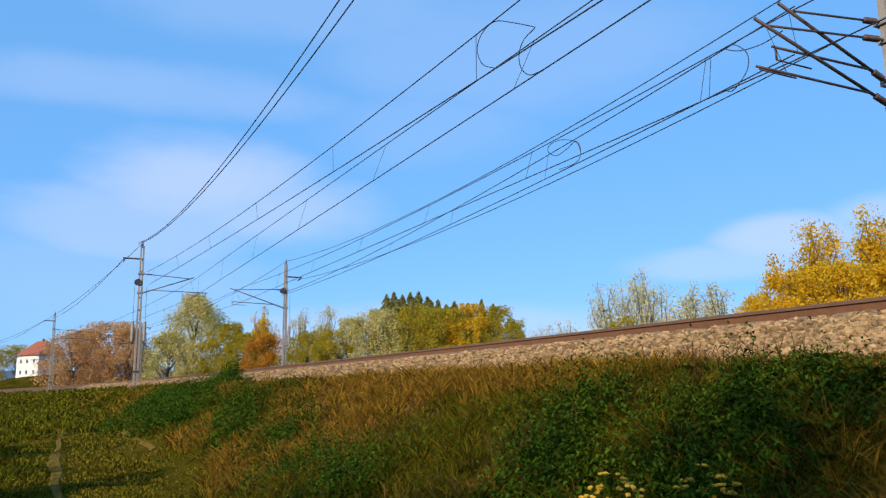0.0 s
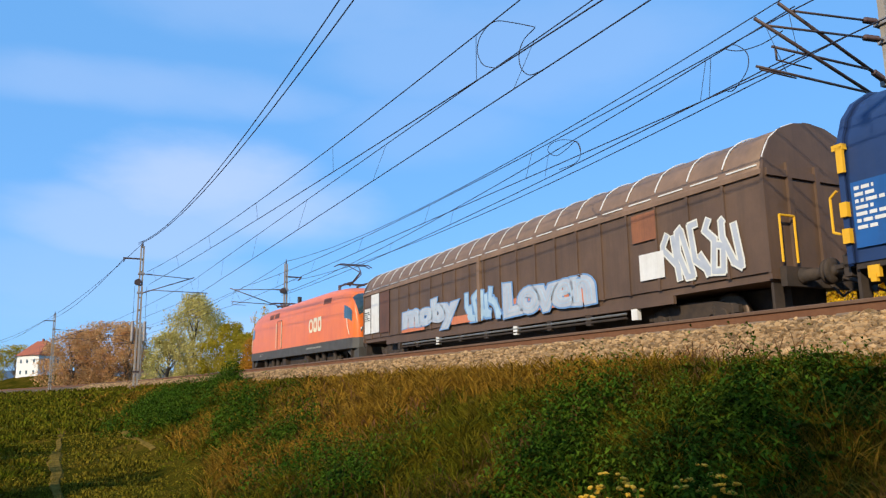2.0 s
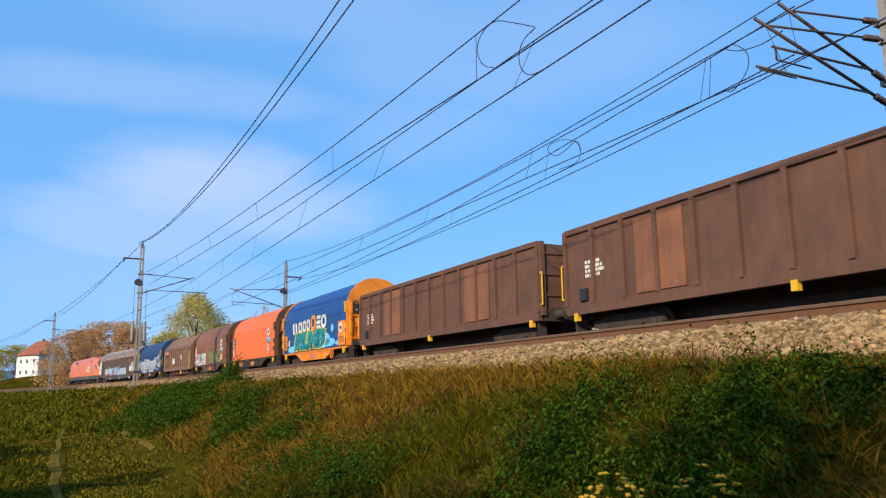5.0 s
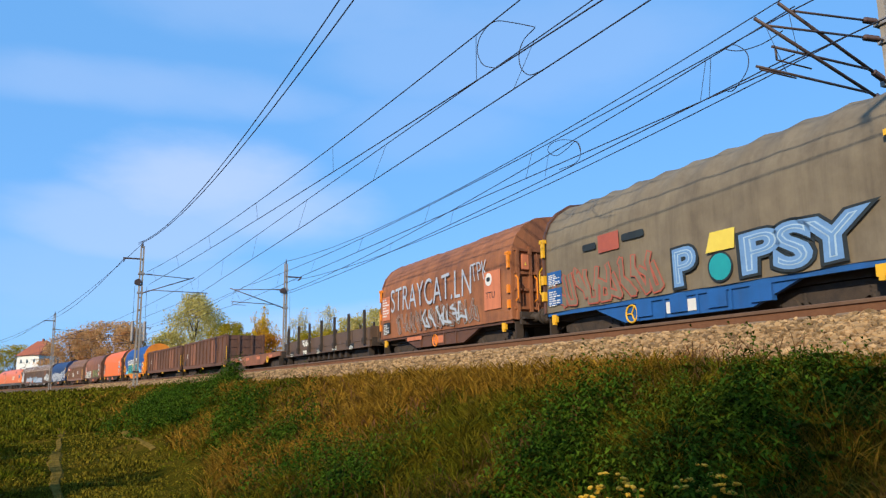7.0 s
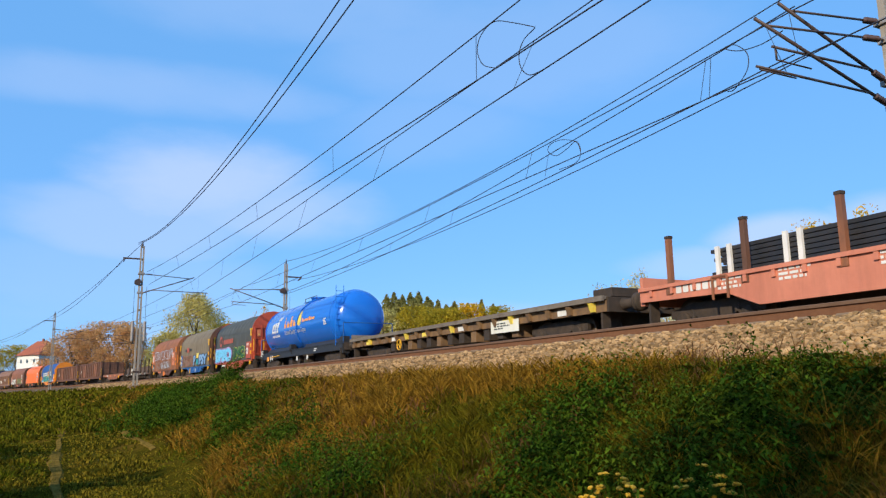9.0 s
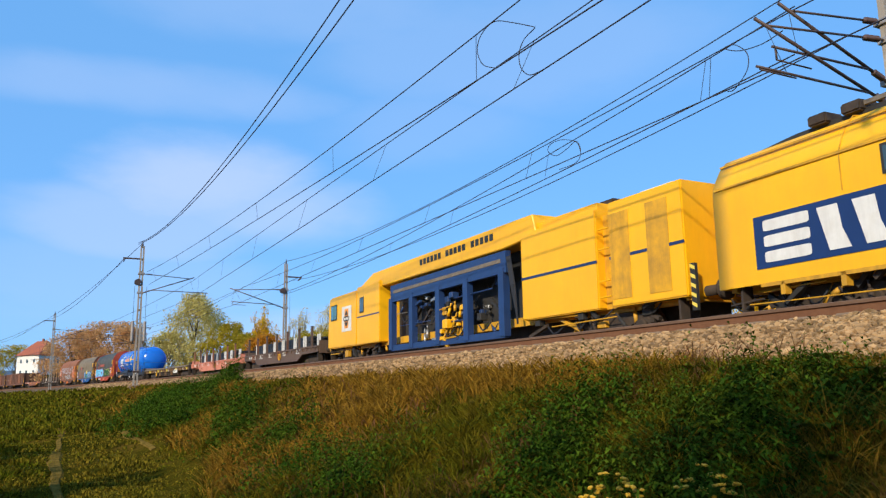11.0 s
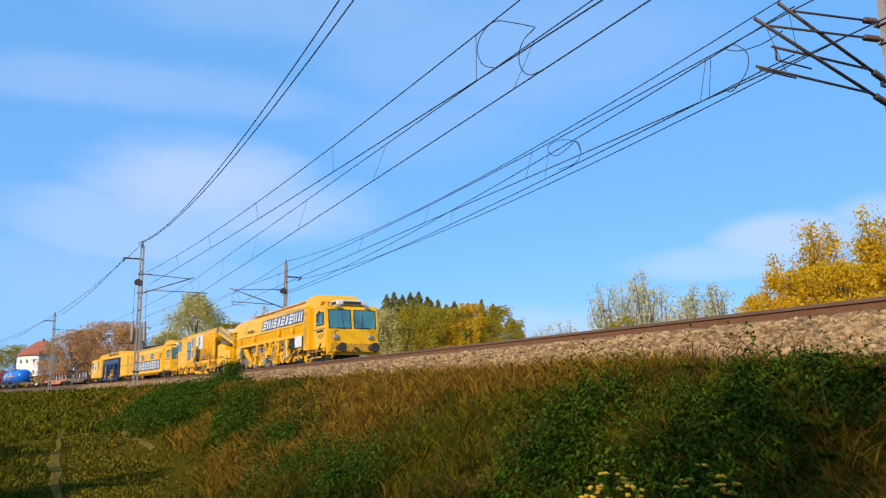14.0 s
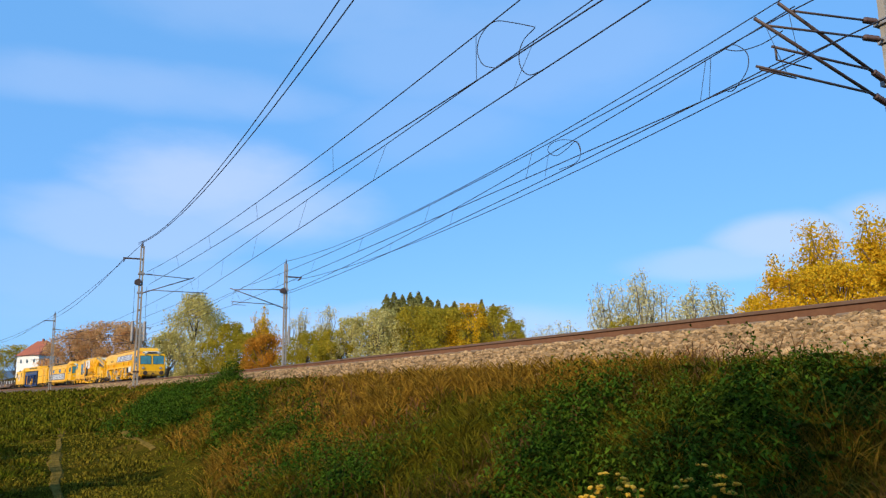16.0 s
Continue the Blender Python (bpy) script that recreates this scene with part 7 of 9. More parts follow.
def tamping_machine(L=25.75):
    root = thing("tamping_machine", "yellow track tamping machine with navy tamping unit", "track machine")
    h = L / 2

    def P(o):
        return h - o
    chassis(root, L, (h - 3.2, -h + 3.4))
    cab(root, P(4.8), P(0.75), 0.95, 3.45, 1)
    side_window(root, P(1.25), P(2.05), 2.35, 3.0)
    side_window(root, P(5.3), P(5.7), 2.4, 3.0, glass=M["glass"])
    logo_diamond(root, P(3.5), 2.25, 0.62, -1.456)
    block(root, "equipment_cabin", P(4.85), P(7.6), 0.95, 3.55, Y)
    part("trim_line", boxes((-1.46, -1.452, P(7.6), P(4.85), 2.15, 2.21)), M["navy"], root)
    # long roof beam with slanted ends
    bm = bmesh.new()
    extrude(bm, [(P(4.6), 3.45), (P(6.6), 3.98), (P(19.2), 3.98), (P(19.4), 3.35), (P(17.5), 3.22), (P(6.8), 3.3)], -1.35, 1.35, "x")
    bevel(bm, 0.03, 1)
    part("roof_beam", bm, Y, root)
    bm = bmesh.new()
    for k in range(18):
        if k in (6, 12):
            continue
        box(bm, -1.362, -1.352, P(11.6 + k * 0.31) - 0.11, P(11.6 + k * 0.31) + 0.11, 3.6, 3.82)
    part("lettering", bm, M["graf_black"], root, "dark machine lettering")
    # tamping unit
    unit = part("tamping_unit", boxes((-1.48, -1.30, P(17.9), P(8.9), 2.45, 3.12)), M["blue_machine"], root, "navy tamping unit frame")
    for o in (8.9, 10.9, 13.2, 15.3, 17.6):
        part("frame_post", boxes((-1.5, -1.28, P(o) - 0.16, P(o) + 0.16, 0.55, 2.6)), M["blue_machine"], unit)
    part("frame_beam", boxes((-1.46, -1.3, P(17.7), P(8.9), 0.5, 0.72)), M["blue_machine"], unit)
    part("cover_strip", boxes((-1.495, -1.48, P(17.6), P(9.2), 2.78, 2.9)), M["deck"], unit)
    clutter(root, P(17.2), P(9.3), 0.6, 2.4, 46, 3, [M["blue_machine"], M["under"], M["black"], M["blue_machine"], M["steel"]], -1.35, 0.6)
    clutter(root, P(15.0), P(13.3), 0.6, 1.8, 14, 4, [Y, YD], -1.45, 0.2)
    # black sheet added behind the unit to darken the machine's open middle
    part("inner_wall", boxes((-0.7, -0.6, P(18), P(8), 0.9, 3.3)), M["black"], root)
    for k in range(4):
        rails_bar(root, "hose", [(-1.5, P(18.0 + k * 0.06), 2.9), (-1.56, P(18.3 + k * 0.06), 2.0), (-1.5, P(18.5), 1.0 - k * 0.05)], 0.03, M["cable"])
    # rear cabins
    block(root, "engine_cabin", P(18.7), P(22.2), 0.92, 3.45, Y)
    block(root, "engine_cabin", P(22.7), P(25.2), 0.92, 3.5, Y)
    block(root, "door_recess", P(22.2), P(22.7), 0.92, 3.3, YD, -1.2, 1.4, 0)
    for o0, o1 in ((18.7, 22.2), (22.7, 25.2)):
        part("trim_line", boxes((-1.462, -1.452, P(o1), P(o0), 2.08, 2.15)), M["navy"], root)
    part("roof_hood", boxes((-1.2, 1.2, P(22.0), P(19.3), 3.42, 3.7)), Y, root)
    aircon(root, P(23.7), 3.5)
    block(root, "exhaust", P(21.2), P(21.8), 3.6, 3.95, M["under"], -0.5, 0.2)
    for o in (23.1, 24.4):
        part("door", boxes((-1.464, -1.452, P(o) - 0.35, P(o) + 0.35, 1.1, 3.2)), YD, root)
    for z in (1.2, 1.6, 2.4, 2.9):
        rails_bar(root, "ladder_rung", [(-1.42, P(22.25), z), (-1.42, P(22.65), z)], 0.02, Y)
    clutter(root, P(25), P(18.8), 0.55, 0.95, 14, 5, [M["under"], M["black"], YD], -1.3, 0.3)
    clutter(root, P(7.8), P(0.8), 0.5, 0.95, 16, 6, [YD, M["under"], M["black"]], -1.3, 0.3)
    chevrons(root, P(25.4), 0.6, 1.6)
    return root


def power_car(L=20.35):
    root = thing("ballast_machine_power_car", "yellow machine wagon with navy lettering panel and rear cab", "track machine")
    h = L / 2

    def P(o):
        return h - o
    chassis(root, L, (h - 2.6, -h + 3.2))
    prof = [(1.45, 0.92), (1.45, 2.95), (1.38, 3.12), (1.16, 3.48), (0.95, 3.68), (0.0, 3.74)]
    part("engine_house", shell(prof, P(14.0), P(0.45), 30, 30), Y, root, "long yellow engine housing")
    for o in (3.4, 6.5, 9.6, 12.2):
        line = fine_arch([(x * 1.006, z + 0.004) for x, z in prof], 40)
        bm = bmesh.new()
        bar(bm, [(p.x, P(o), p.y) for p in line[22:34]], 0.012, 4)
        part("panel_seam", bm, YD, root)
    part("seam_rail", boxes((-1.47, -1.45, P(14), P(0.5), 2.93, 2.97)), YD, root)
    part("seam_rail", boxes((-1.24, -1.20, P(14), P(0.5), 3.45, 3.49)), YD, root)
    navy_mark(root, P(1.45), P(13.25), 1.2, 2.2, -1.455, (1.0, 1.35, 0.5, 0.95, 1.0, 0.95, 0.95, 1.0, 1.05, 1.1))
    for o0, o1 in ((4.2, 5.4), (8.9, 10.2)):
        side_window(root, P(o0), P(o1), 2.42, 2.82, -1.455, M["glass"])
    part("louvre", boxes((-1.47, -1.455, P(13.98), P(12.95), 2.3, 2.8)), YD, root)
    for k in range(7):
        part("louvre_slat", boxes((-1.48, -1.47, P(13.93), P(13.0), 2.34 + k * 0.065, 2.37 + k * 0.065)), M["rust_hood"], root)
    # dark roof conveyor and exhausts
    bm = bmesh.new()
    extrude(bm, [(P(0.9), 3.70), (P(2.0), 3.80), (P(13.6), 3.92), (P(13.8), 3.70)], -0.75, 0.7, "x")
    part("roof_conveyor", bm, M["black"], root, "sooty dark roof conveyor")
    part("conveyor_cover", boxes((-0.80, -0.74, P(13.6), P(3.5), 3.86, 3.94)), M["deck"], root)
    for o in (2.6, 3.3, 5.2):
        block(root, "exhaust", P(o) - 0.2, P(o) + 0.2, 3.78, 3.98, M["under"], -0.9, -0.4)
    bm = bmesh.new()
    extrude(bm, [(P(12.8), 3.72), (P(13.8), 3.98), (P(15.3), 3.98), (P(16.0), 3.55), (P(13.2), 3.6)], -1.0, 1.0, "x")
    part("discharge_hood", bm, Y, root)
    # vestibule and cab
    block(root, "vestibule", P(14.0), P(15.2), 0.95, 3.45, YD, -1.1, 1.44, 0)
    for o in (14.1, 14.65, 15.18):
        part("door_post", boxes((-1.45, -1.1, P(o) - 0.06, P(o) + 0.06, 0.95, 3.45)), Y, root)
    block(root, "vestibule_door", P(14.16), P(14.58), 1.05, 3.2, Y, -1.3, -1.2, 0.01)
    block(root, "vestibule_door", P(14.72), P(15.12), 1.05, 3.2, Y, -1.3, -1.2, 0.01)
    part("lintel", boxes((-1.46, -1.0, P(15.24), P(14.0), 3.2, 3.42)), Y, root)
    cab(root, P(15.26), P(17.5), 0.98, 3.36, -1)
    side_window(root, P(16.15), P(17.2), 2.3, 2.9)
    part("trim_line", boxes((-1.462, -1.452, P(17.4), P(15.3), 2.02, 2.10)), M["navy"], root)
    rails_bar(root, "mirror", [(-1.5, P(17.2), 2.9), (-1.72, P(17.3), 2.8), (-1.72, P(17.3), 2.4)], 0.03, M["black"])
    aircon(root, P(16.6), 3.36)
    print_bars(root, P(15.8), 1.8, [0.8, 0.6, 0.7], M["graf_black"], -1.455, 0.03)
    rails_bar(root, "handrail", [(-1.5, P(17.0), 1.22), (-1.5, P(15.8), 1.22)], 0.025, M["cream"])
    for k in range(4):
        part("cab_step", boxes((-1.5, -1.2, P(15.1), P(14.5), 0.35 + k * 0.2, 0.38 + k * 0.2)), M["under"], root)
    chevrons(root, P(15.2), 0.45, 1.2)
    block(root, "rear_platform", P(17.5), P(19.5), 0.86, 1.02, YD, -1.35, 1.35, 0.02)
    for x in (-1.3, 1.3):
        rails_bar(root, "platform_rail", [(x, P(17.6), 1.5), (x, P(19.4), 1.5), (x, P(19.4), 1.0)], 0.024, Y)
    part("lower_pipe", boxes((-1.46, -1.40, P(12.5), P(1.5), 0.86, 0.93)), YD, root)
    for k in range(9):
        part("skirt_bracket", boxes((-1.46, -1.3, P(2 + k * 1.25) - 0.05, P(2 + k * 1.25) + 0.05, 0.68, 0.92)), YD, root)
    clutter(root, P(19), P(13), 0.45, 0.98, 26, 7, [YD, M["under"], M["black"], M["under"]], -1.4, 0.4)
    clutter(root, P(5), P(0.6), 0.5, 0.9, 12, 8, [YD, M["under"], M["black"]], -1.3, 0.3)
    rails_bar(root, "rear_ladder", [(-1.3, P(19.5), 0.4), (-1.3, P(19.5), 2.4), (-0.9, P(19.5), 2.4), (-0.9, P(19.5), 0.4)], 0.03, M["safety"])
    return root


def hopper_machine(L=18.2):
    root = thing("ballast_hopper_machine", "yellow ballast hopper machine with cabs and conveyor", "track machine")
    h = L / 2

    def P(o):
        return h - o
    chassis(root, L, (h - 2.6, -h + 3.8))
    cab(root, P(4.0), P(0.35), 1.0, 3.6, 1)
    part("roof_visor", boxes((-1.5, 1.5, P(4.0), P(-0.1), 3.6, 3.69)), Y, root)
    side_window(root, P(0.7), P(1.6), 2.62, 3.36)
    bm = bmesh.new()
    rod(bm, (-1.2, P(1.4), 3.69), (-1.2, P(1.4), 3.9), 0.09, 12)
    part("beacon", bm, M["brass_orange"], root, "orange beacon lamp")
    bm = bmesh.new()
    extrude(bm, [(P(3.9), 1.0), (P(3.9), 3.75), (P(4.3), 3.8), (P(6.6), 3.8), (P(6.9), 3.4), (P(6.9), 1.9), (P(6.3), 1.35), (P(4.2), 1.35)], -1.47, 1.45, "x")
    bevel(bm, 0.04, 1)
    part("operator_cab", bm, Y, root, "yellow operator cab")
    side_window(root, P(4.2), P(5.5), 2.45, 3.14, -1.475)
    side_window(root, P(4.35), P(5.5), 1.68, 2.34, -1.475, M["glass"])
    flat_shape(root, "cab_window", [(P(6.0), 1.75), (P(6.65), 1.9), (P(6.55), 2.45), (P(6.0), 2.45)], M["glass"], -1.478, label="dark slanted cab window")
    flat_shape(root, "cab_window", [(P(5.85), 2.6), (P(6.5), 2.7), (P(6.5), 3.3), (P(5.95), 3.6)], M["glass"], -1.478, label="dark slanted cab window")
    for o in (2.6, 5.2):
        aircon(root, P(o), 3.69 if o < 4 else 3.8)
    # hopper with folded top sheets
    prof = [(1.05, 1.75), (1.40, 2.25), (1.44, 3.48), (0.0, 3.48)]
    part("hopper", shell(prof, P(13.6), P(6.95), 4, 30), Y, root, "yellow ballast hopper")
    for k in range(6):
        o = 6.85 + k * 1.13
        bm = bmesh.new()
        extrude(bm, [(P(o), 3.46), (P(o), 3.60), (P(o + 0.82), 3.80), (P(o + 0.96), 3.80), (P(o + 1.13), 3.60), (P(o + 1.13), 3.46)], -1.40, 1.40, "x")
        part("top_sheet", bm, M["cream"], root, "pale folded top sheet")
        for x in (-1.46, 1.40):
            bm = bmesh.new()
            extrude(bm, [(P(o), 3.44), (P(o), 3.62), (P(o + 0.80), 3.85), (P(o + 0.98), 3.85), (P(o + 1.13), 3.62), (P(o + 1.13), 3.44)], x, x + 0.06, "x")
            part("sheet_frame", bm, Y, root)
        part("hopper_rib", boxes((-1.50, -1.43, P(o) - 0.05, P(o) + 0.05, 2.2, 3.5)), Y, root)
        if k in (3, 4, 5):
            rails_bar(root, "hopper_brace", [(-1.46, P(o + 0.08), 2.35), (-1.46, P(o + 1.05), 3.4)], 0.018, YD)
            rails_bar(root, "hopper_brace", [(-1.46, P(o + 1.05), 2.35), (-1.46, P(o + 0.08), 3.4)], 0.018, YD)
    logo_diamond(root, P(8.85), 2.98, 0.6, -1.52)
    plate(root, "sign_panel", P(7.6), P(10.05), 2.4, 3.56, M["white"], -1.505, 0.012, "white sign panel")
    # walkway, rails and machinery under the hopper
    part("walkway", boxes((-1.48, -1.2, P(13.8), P(7.0), 1.58, 1.66)), YD, root)
    for z in (1.85, 2.0, 2.15, 2.3):
        rails_bar(root, "handrail", [(-1.5, P(9.4 + (z - 1.85)), z), (-1.5, P(12.9), z), (-1.46, P(13.5), z - 0.35)], 0.022, Y)
    for k in range(5):
        block(root, "valve_block", P(9.3 + k * 0.55) - 0.13, P(9.3 + k * 0.55) + 0.13, 1.7, 1.95, M["steel"] if k % 2 else YD, -1.5, -1.25, 0.02)
    part("side_sill", boxes((-1.46, -1.3, P(14.3), P(6.9), 1.22, 1.4)), Y, root)
    for k in range(8):
        part("sill_post", boxes((-1.46, -1.34, P(7.1 + k * 0.95) - 0.06, P(7.1 + k * 0.95) + 0.06, 1.38, 1.6)), Y, root)
    for o in (13.55, 13.9):
        part("frame_post", boxes((-1.45, -1.3, P(o) - 0.07, P(o) + 0.07, 1.0, 3.1)), Y, root)
    bm = bmesh.new()
    n = 18
    bar(bm, [(-1.5, P(8.3) + 0.26 * math.cos(math.pi * i / n), 2.35 + 0.26 * math.sin(math.pi * i / n)) for i in range(n + 1)] + [(-1.5, P(8.56), 1.35)], 0.09, 8)
    bar(bm, [(-1.5, P(8.04), 2.35), (-1.5, P(8.0), 1.4)], 0.09, 8)
    part("cable_chain", bm, M["cable"], root, "black looped cable chain")
    clutter(root, P(14.5), P(7.0), 0.5, 1.7, 80, 9, [Y, YD, YD, M["under"], M["steel"], M["black"]], -1.48, 0.5)
    clutter(root, P(7.0), P(0.8), 0.45, 1.3, 40, 10, [Y, YD, M["under"], M["black"]], -1.46, 0.4)
    for o0, o1, z0, z1 in ((0.9, 3.7, 0.8, 1.06), (3.0, 3.9, 0.45, 0.8), (4.1, 6.9, 1.0, 1.34), (5.2, 6.9, 0.5, 0.72), (7.0, 9.2, 0.95, 1.2), (9.4, 11.0, 0.8, 1.2), (11.2, 12.0, 0.75, 1.25), (14.4, 15.8, 0.9, 1.2), (16.7, 18.1, 0.95, 1.25)):
        block(root, "machine_box", P(o0), P(o1), z0, z1, Y if o0 != 9.4 else YD, -1.44, -0.8, 0.03)
    for o in (1.2, 2.2, 4.4, 5.6, 6.4):
        part("frame_post", boxes((-1.47, -1.38, P(o) - 0.06, P(o) + 0.06, 0.5, 1.1)), Y, root)
    for z in (0.62, 1.15, 1.42):
        rails_bar(root, "handrail", [(-1.5, P(3.9), z), (-1.5, P(7.2), z)], 0.024, Y)
    for k in range(6):
        rails_bar(root, "hose", [(-1.5, P(6.9 + k * 0.1), 1.75 - k * 0.05), (-1.54, P(7.4 + k * 0.09), 1.3 - k * 0.06), (-1.5, P(8.0 + k * 0.07), 0.9 + k * 0.05)], 0.026, M["cable"] if k % 2 else M["steel"])
    plate(root, "data_plate", P(1.9), P(2.3), 1.6, 2.0, M["white"], -1.455, 0.01)
    print_bars(root, P(1.0), 1.9, [0.6, 0.4], M["graf_black"], -1.455, 0.035)
    part("panel_seam", boxes((-1.456, -1.45, P(3.9), P(0.6), 2.18, 2.21)), YD, root)
    part("plough_blade", boxes((-1.5, -1.35, P(9.8), P(7.6), 0.38, 0.62)), Y, root)
    bm = bmesh.new()
    extrude(bm, [(P(10.6), 0.35), (P(11.6), 0.35), (P(11.0), 0.75)], -1.5, -1.3, "x")
    part("plough_blade", bm, Y, root)
    brake_wheel(root, P(12.6), 1.15, M["red_end"], -1.5, 0.24)
    # rising conveyor to the next machine
    bm = bmesh.new()
    extrude(bm, [(P(13.2), 3.3), (P(13.5), 3.8), (P(13.95), 3.9), (P(18.7), 2.62), (P(18.7), 2.2), (P(14.2), 3.25), (P(14.0), 2.8), (P(13.6), 2.8)], -1.3, -1.05, "x")
    part("conveyor_arm", bm, Y, root, "yellow conveyor arm")
    bm = bmesh.new()
    extrude(bm, [(P(13.2), 3.3), (P(13.5), 3.8), (P(13.95), 3.9), (P(18.7), 2.62), (P(18.7), 2.2), (P(14.2), 3.25), (P(14.0), 2.8), (P(13.6), 2.8)], 1.05, 1.3, "x")
    part("conveyor_arm", bm, Y, root, "yellow conveyor arm")
    bm = bmesh.new()
    extrude(bm, [(P(14.3), 3.2), (P(18.6), 2.3), (P(18.6), 2.2), (P(14.3), 3.1)], -1.0, 1.0, "x")
    part("conveyor_belt", bm, M["black"], root)
    bm = bmesh.new()
    extrude(bm, [(P(14.7), 2.95), (P(16.8), 2.5), (P(16.9), 2.35), (P(14.7), 2.6)], -1.25, 1.2, "x")
    part("chute_cover", bm, M["deck"], root, "grey steel chute cover")
    for k in range(3):
        rails_bar(root, "hose", [(-1.34, P(13.3), 3.4 + k * 0.05), (-1.36, P(14.1), 3.68 + k * 0.05), (-1.36, P(16.3), 3.1 + k * 0.05), (-1.34, P(18.3), 2.55 + k * 0.04)], 0.025, M["steel"])
    bm = bmesh.new()
    extrude(bm, [(P(14.5), 1.2), (P(14.5), 2.42), (P(15.4), 2.5), (P(16.55), 2.24), (P(16.55), 1.2)], -1.42, 1.4, "x")
    bevel(bm, 0.03, 1)
    part("engine_box", bm, Y, root, "yellow engine box")
    print_bars(root, P(14.85), 1.5, [1.5], M["graf_black"], -1.425, 0.08)
    block(root, "lower_box", P(16.75), P(18.1), 1.3, 1.95, Y)
    block(root, "lower_box", P(15.9), P(16.6), 0.36, 0.75, Y)
    chevrons(root, P(14.3), 0.42, 1.1)
    chevrons(root, P(17.3), 0.5, 1.5)
    clutter(root, P(17.6), P(14.4), 0.45, 1.3, 30, 12, [YD, M["under"], M["black"], M["under"]], -1.45, 0.4)
    return root


def distributor(L=20.9):
    root = thing("ballast_distributor", "yellow ballast distributing machine with rear cab", "track machine")
    h = L / 2

    def P(o):
        return h - o
    chassis(root, L, (h - 2.8, -h + 4.0))
    prof = [(1.30, 1.98), (1.42, 2.36), (1.46, 2.44), (1.30, 3.40), (1.10, 3.66), (0.78, 3.87), (0.0, 3.93)]

    # hopper: a nose that overhangs the front, then deep sides
    bm = bmesh.new()
    line = fine_arch(prof, 40)
    rings = []
    for o, top, floor in [(-1.0, 0.58, 3.07), (-0.6, 0.74, 3.07), (0.0, 0.92, 3.07), (0.45, 0.985, 3.07), (0.9, 1.0, 3.07), (1.7, 1.0, 3.07), (1.71, 1.0, 0.0)] + [(1.71 + 14.74 * i / 36, 1.0, 0.0) for i in range(1, 37)]:
        ring = []
        for p in line:
            z = 2.44 + (p.y - 2.44) * top if p.y > 2.44 else p.y
            ring.append(bm.verts.new((p.x * (0.97 if o < 0 else 1.0), P(o), max(z, floor))))
        rings.append(ring)
    for a, b in zip(rings, rings[1:]):
        for k in range(40):
            bm.faces.new((a[k], b[k], b[k + 1], a[k + 1])).smooth = True
    bm.faces.new(rings[0])
    bm.faces.new(rings[-1][::-1])
    bmesh.ops.recalc_face_normals(bm, faces=bm.faces)
    part("hopper", bm, Y, root, "long smooth yellow hopper")
    part("belt_rail", boxes((-1.50, -1.44, P(16.45), P(1.75), 2.50, 2.57)), Y, root)
    for o in (3.4, 8.0, 12.3):
        bm = bmesh.new()
        bar(bm, [(p.x * 1.006, P(o + max(0, p.y - 2.5) * 0.75), p.y + 0.006) for p in line[22:38]], 0.012, 4)
        part("panel_seam", bm, YD, root)
    for k in range(9):
        part("roof_slot", boxes((-0.98, -0.80, P(5.4 + k * 1.15) - 0.42, P(5.4 + k * 1.15) + 0.42, 3.74, 3.86)), M["rust_hood"], root)
    part("roof_rail", boxes((-0.92, -0.84, P(16), P(4.8), 3.86, 3.93)), Y, root)
    for o in (2.9, 6.5, 12.0, 14.6):
        for d in (-1, 1):
            bm = bmesh.new()
            extrude(bm, [(P(o) - 0.05, 2.1), (P(o) + 0.05, 2.1), (P(o) + 0.05 + d * 0.32, 2.5), (P(o) - 0.05 + d * 0.32, 2.5)], -1.5, -1.40, "x")
            part("gusset", bm, Y, root)
    side_text(root, "lettering", "BDS 2000-4", P(4.75), 2.70, 0.34, M["graf_black"], -1.47)
    navy_mark(root, P(8.05), P(16.35), 2.64, 3.33, -1.462, (1.0, 1.35, 0.5, 0.95, 1.0, 0.95, 0.95, 1.0, 1.05, 1.1), lean=0.16 / 0.96)
    # front frame with posts, rails and ladder under the nose
    for o in (0.5, 1.7):
        part("front_post", boxes((-1.42, -1.27, P(o) - 0.08, P(o) + 0.08, 1.0, 3.1)), Y, root)
    ladder(root, -1.35, P(1.1), 1.0, 3.05, Y, 0.4)
    for z in (1.6, 2.1, 2.6):
        rails_bar(root, "front_rail", [(-1.42, P(0.5), z), (-1.42, P(1.7), z)], 0.025, Y)
    part("front_wall", boxes((-1.1, 1.1, P(1.75), P(1.68), 1.0, 3.05)), YD, root)
    for k in range(3):
        rails_bar(root, "hose", [(-1.44, P(3.05 + k * 0.1), 1.85), (-1.5, P(2.95 + k * 0.12), 1.5), (-1.44, P(3.2 + k * 0.1), 1.0 - k * 0.08)], 0.035, M["steel"])
    block(root, "front_deck", P(0.3), P(3.1), 0.95, 1.08, YD, -1.4, 1.4, 0.02)
    bm = bmesh.new()
    extrude(bm, [(P(1.72), 1.0), (P(2.9), 1.0), (P(3.3), 1.95), (P(1.72), 1.95)], -1.40, -1.25, "x")
    part("front_plate", bm, Y, root, "yellow front side plate")
    # lower edge of the hopper and the sloping floor behind it
    part("hopper_sill", boxes((-1.44, -1.28, P(16.4), P(3.1), 1.86, 2.0)), Y, root)
    part("hopper_floor", boxes((-1.0, 1.0, P(15.6), P(3.4), 1.55, 1.9)), YD, root)
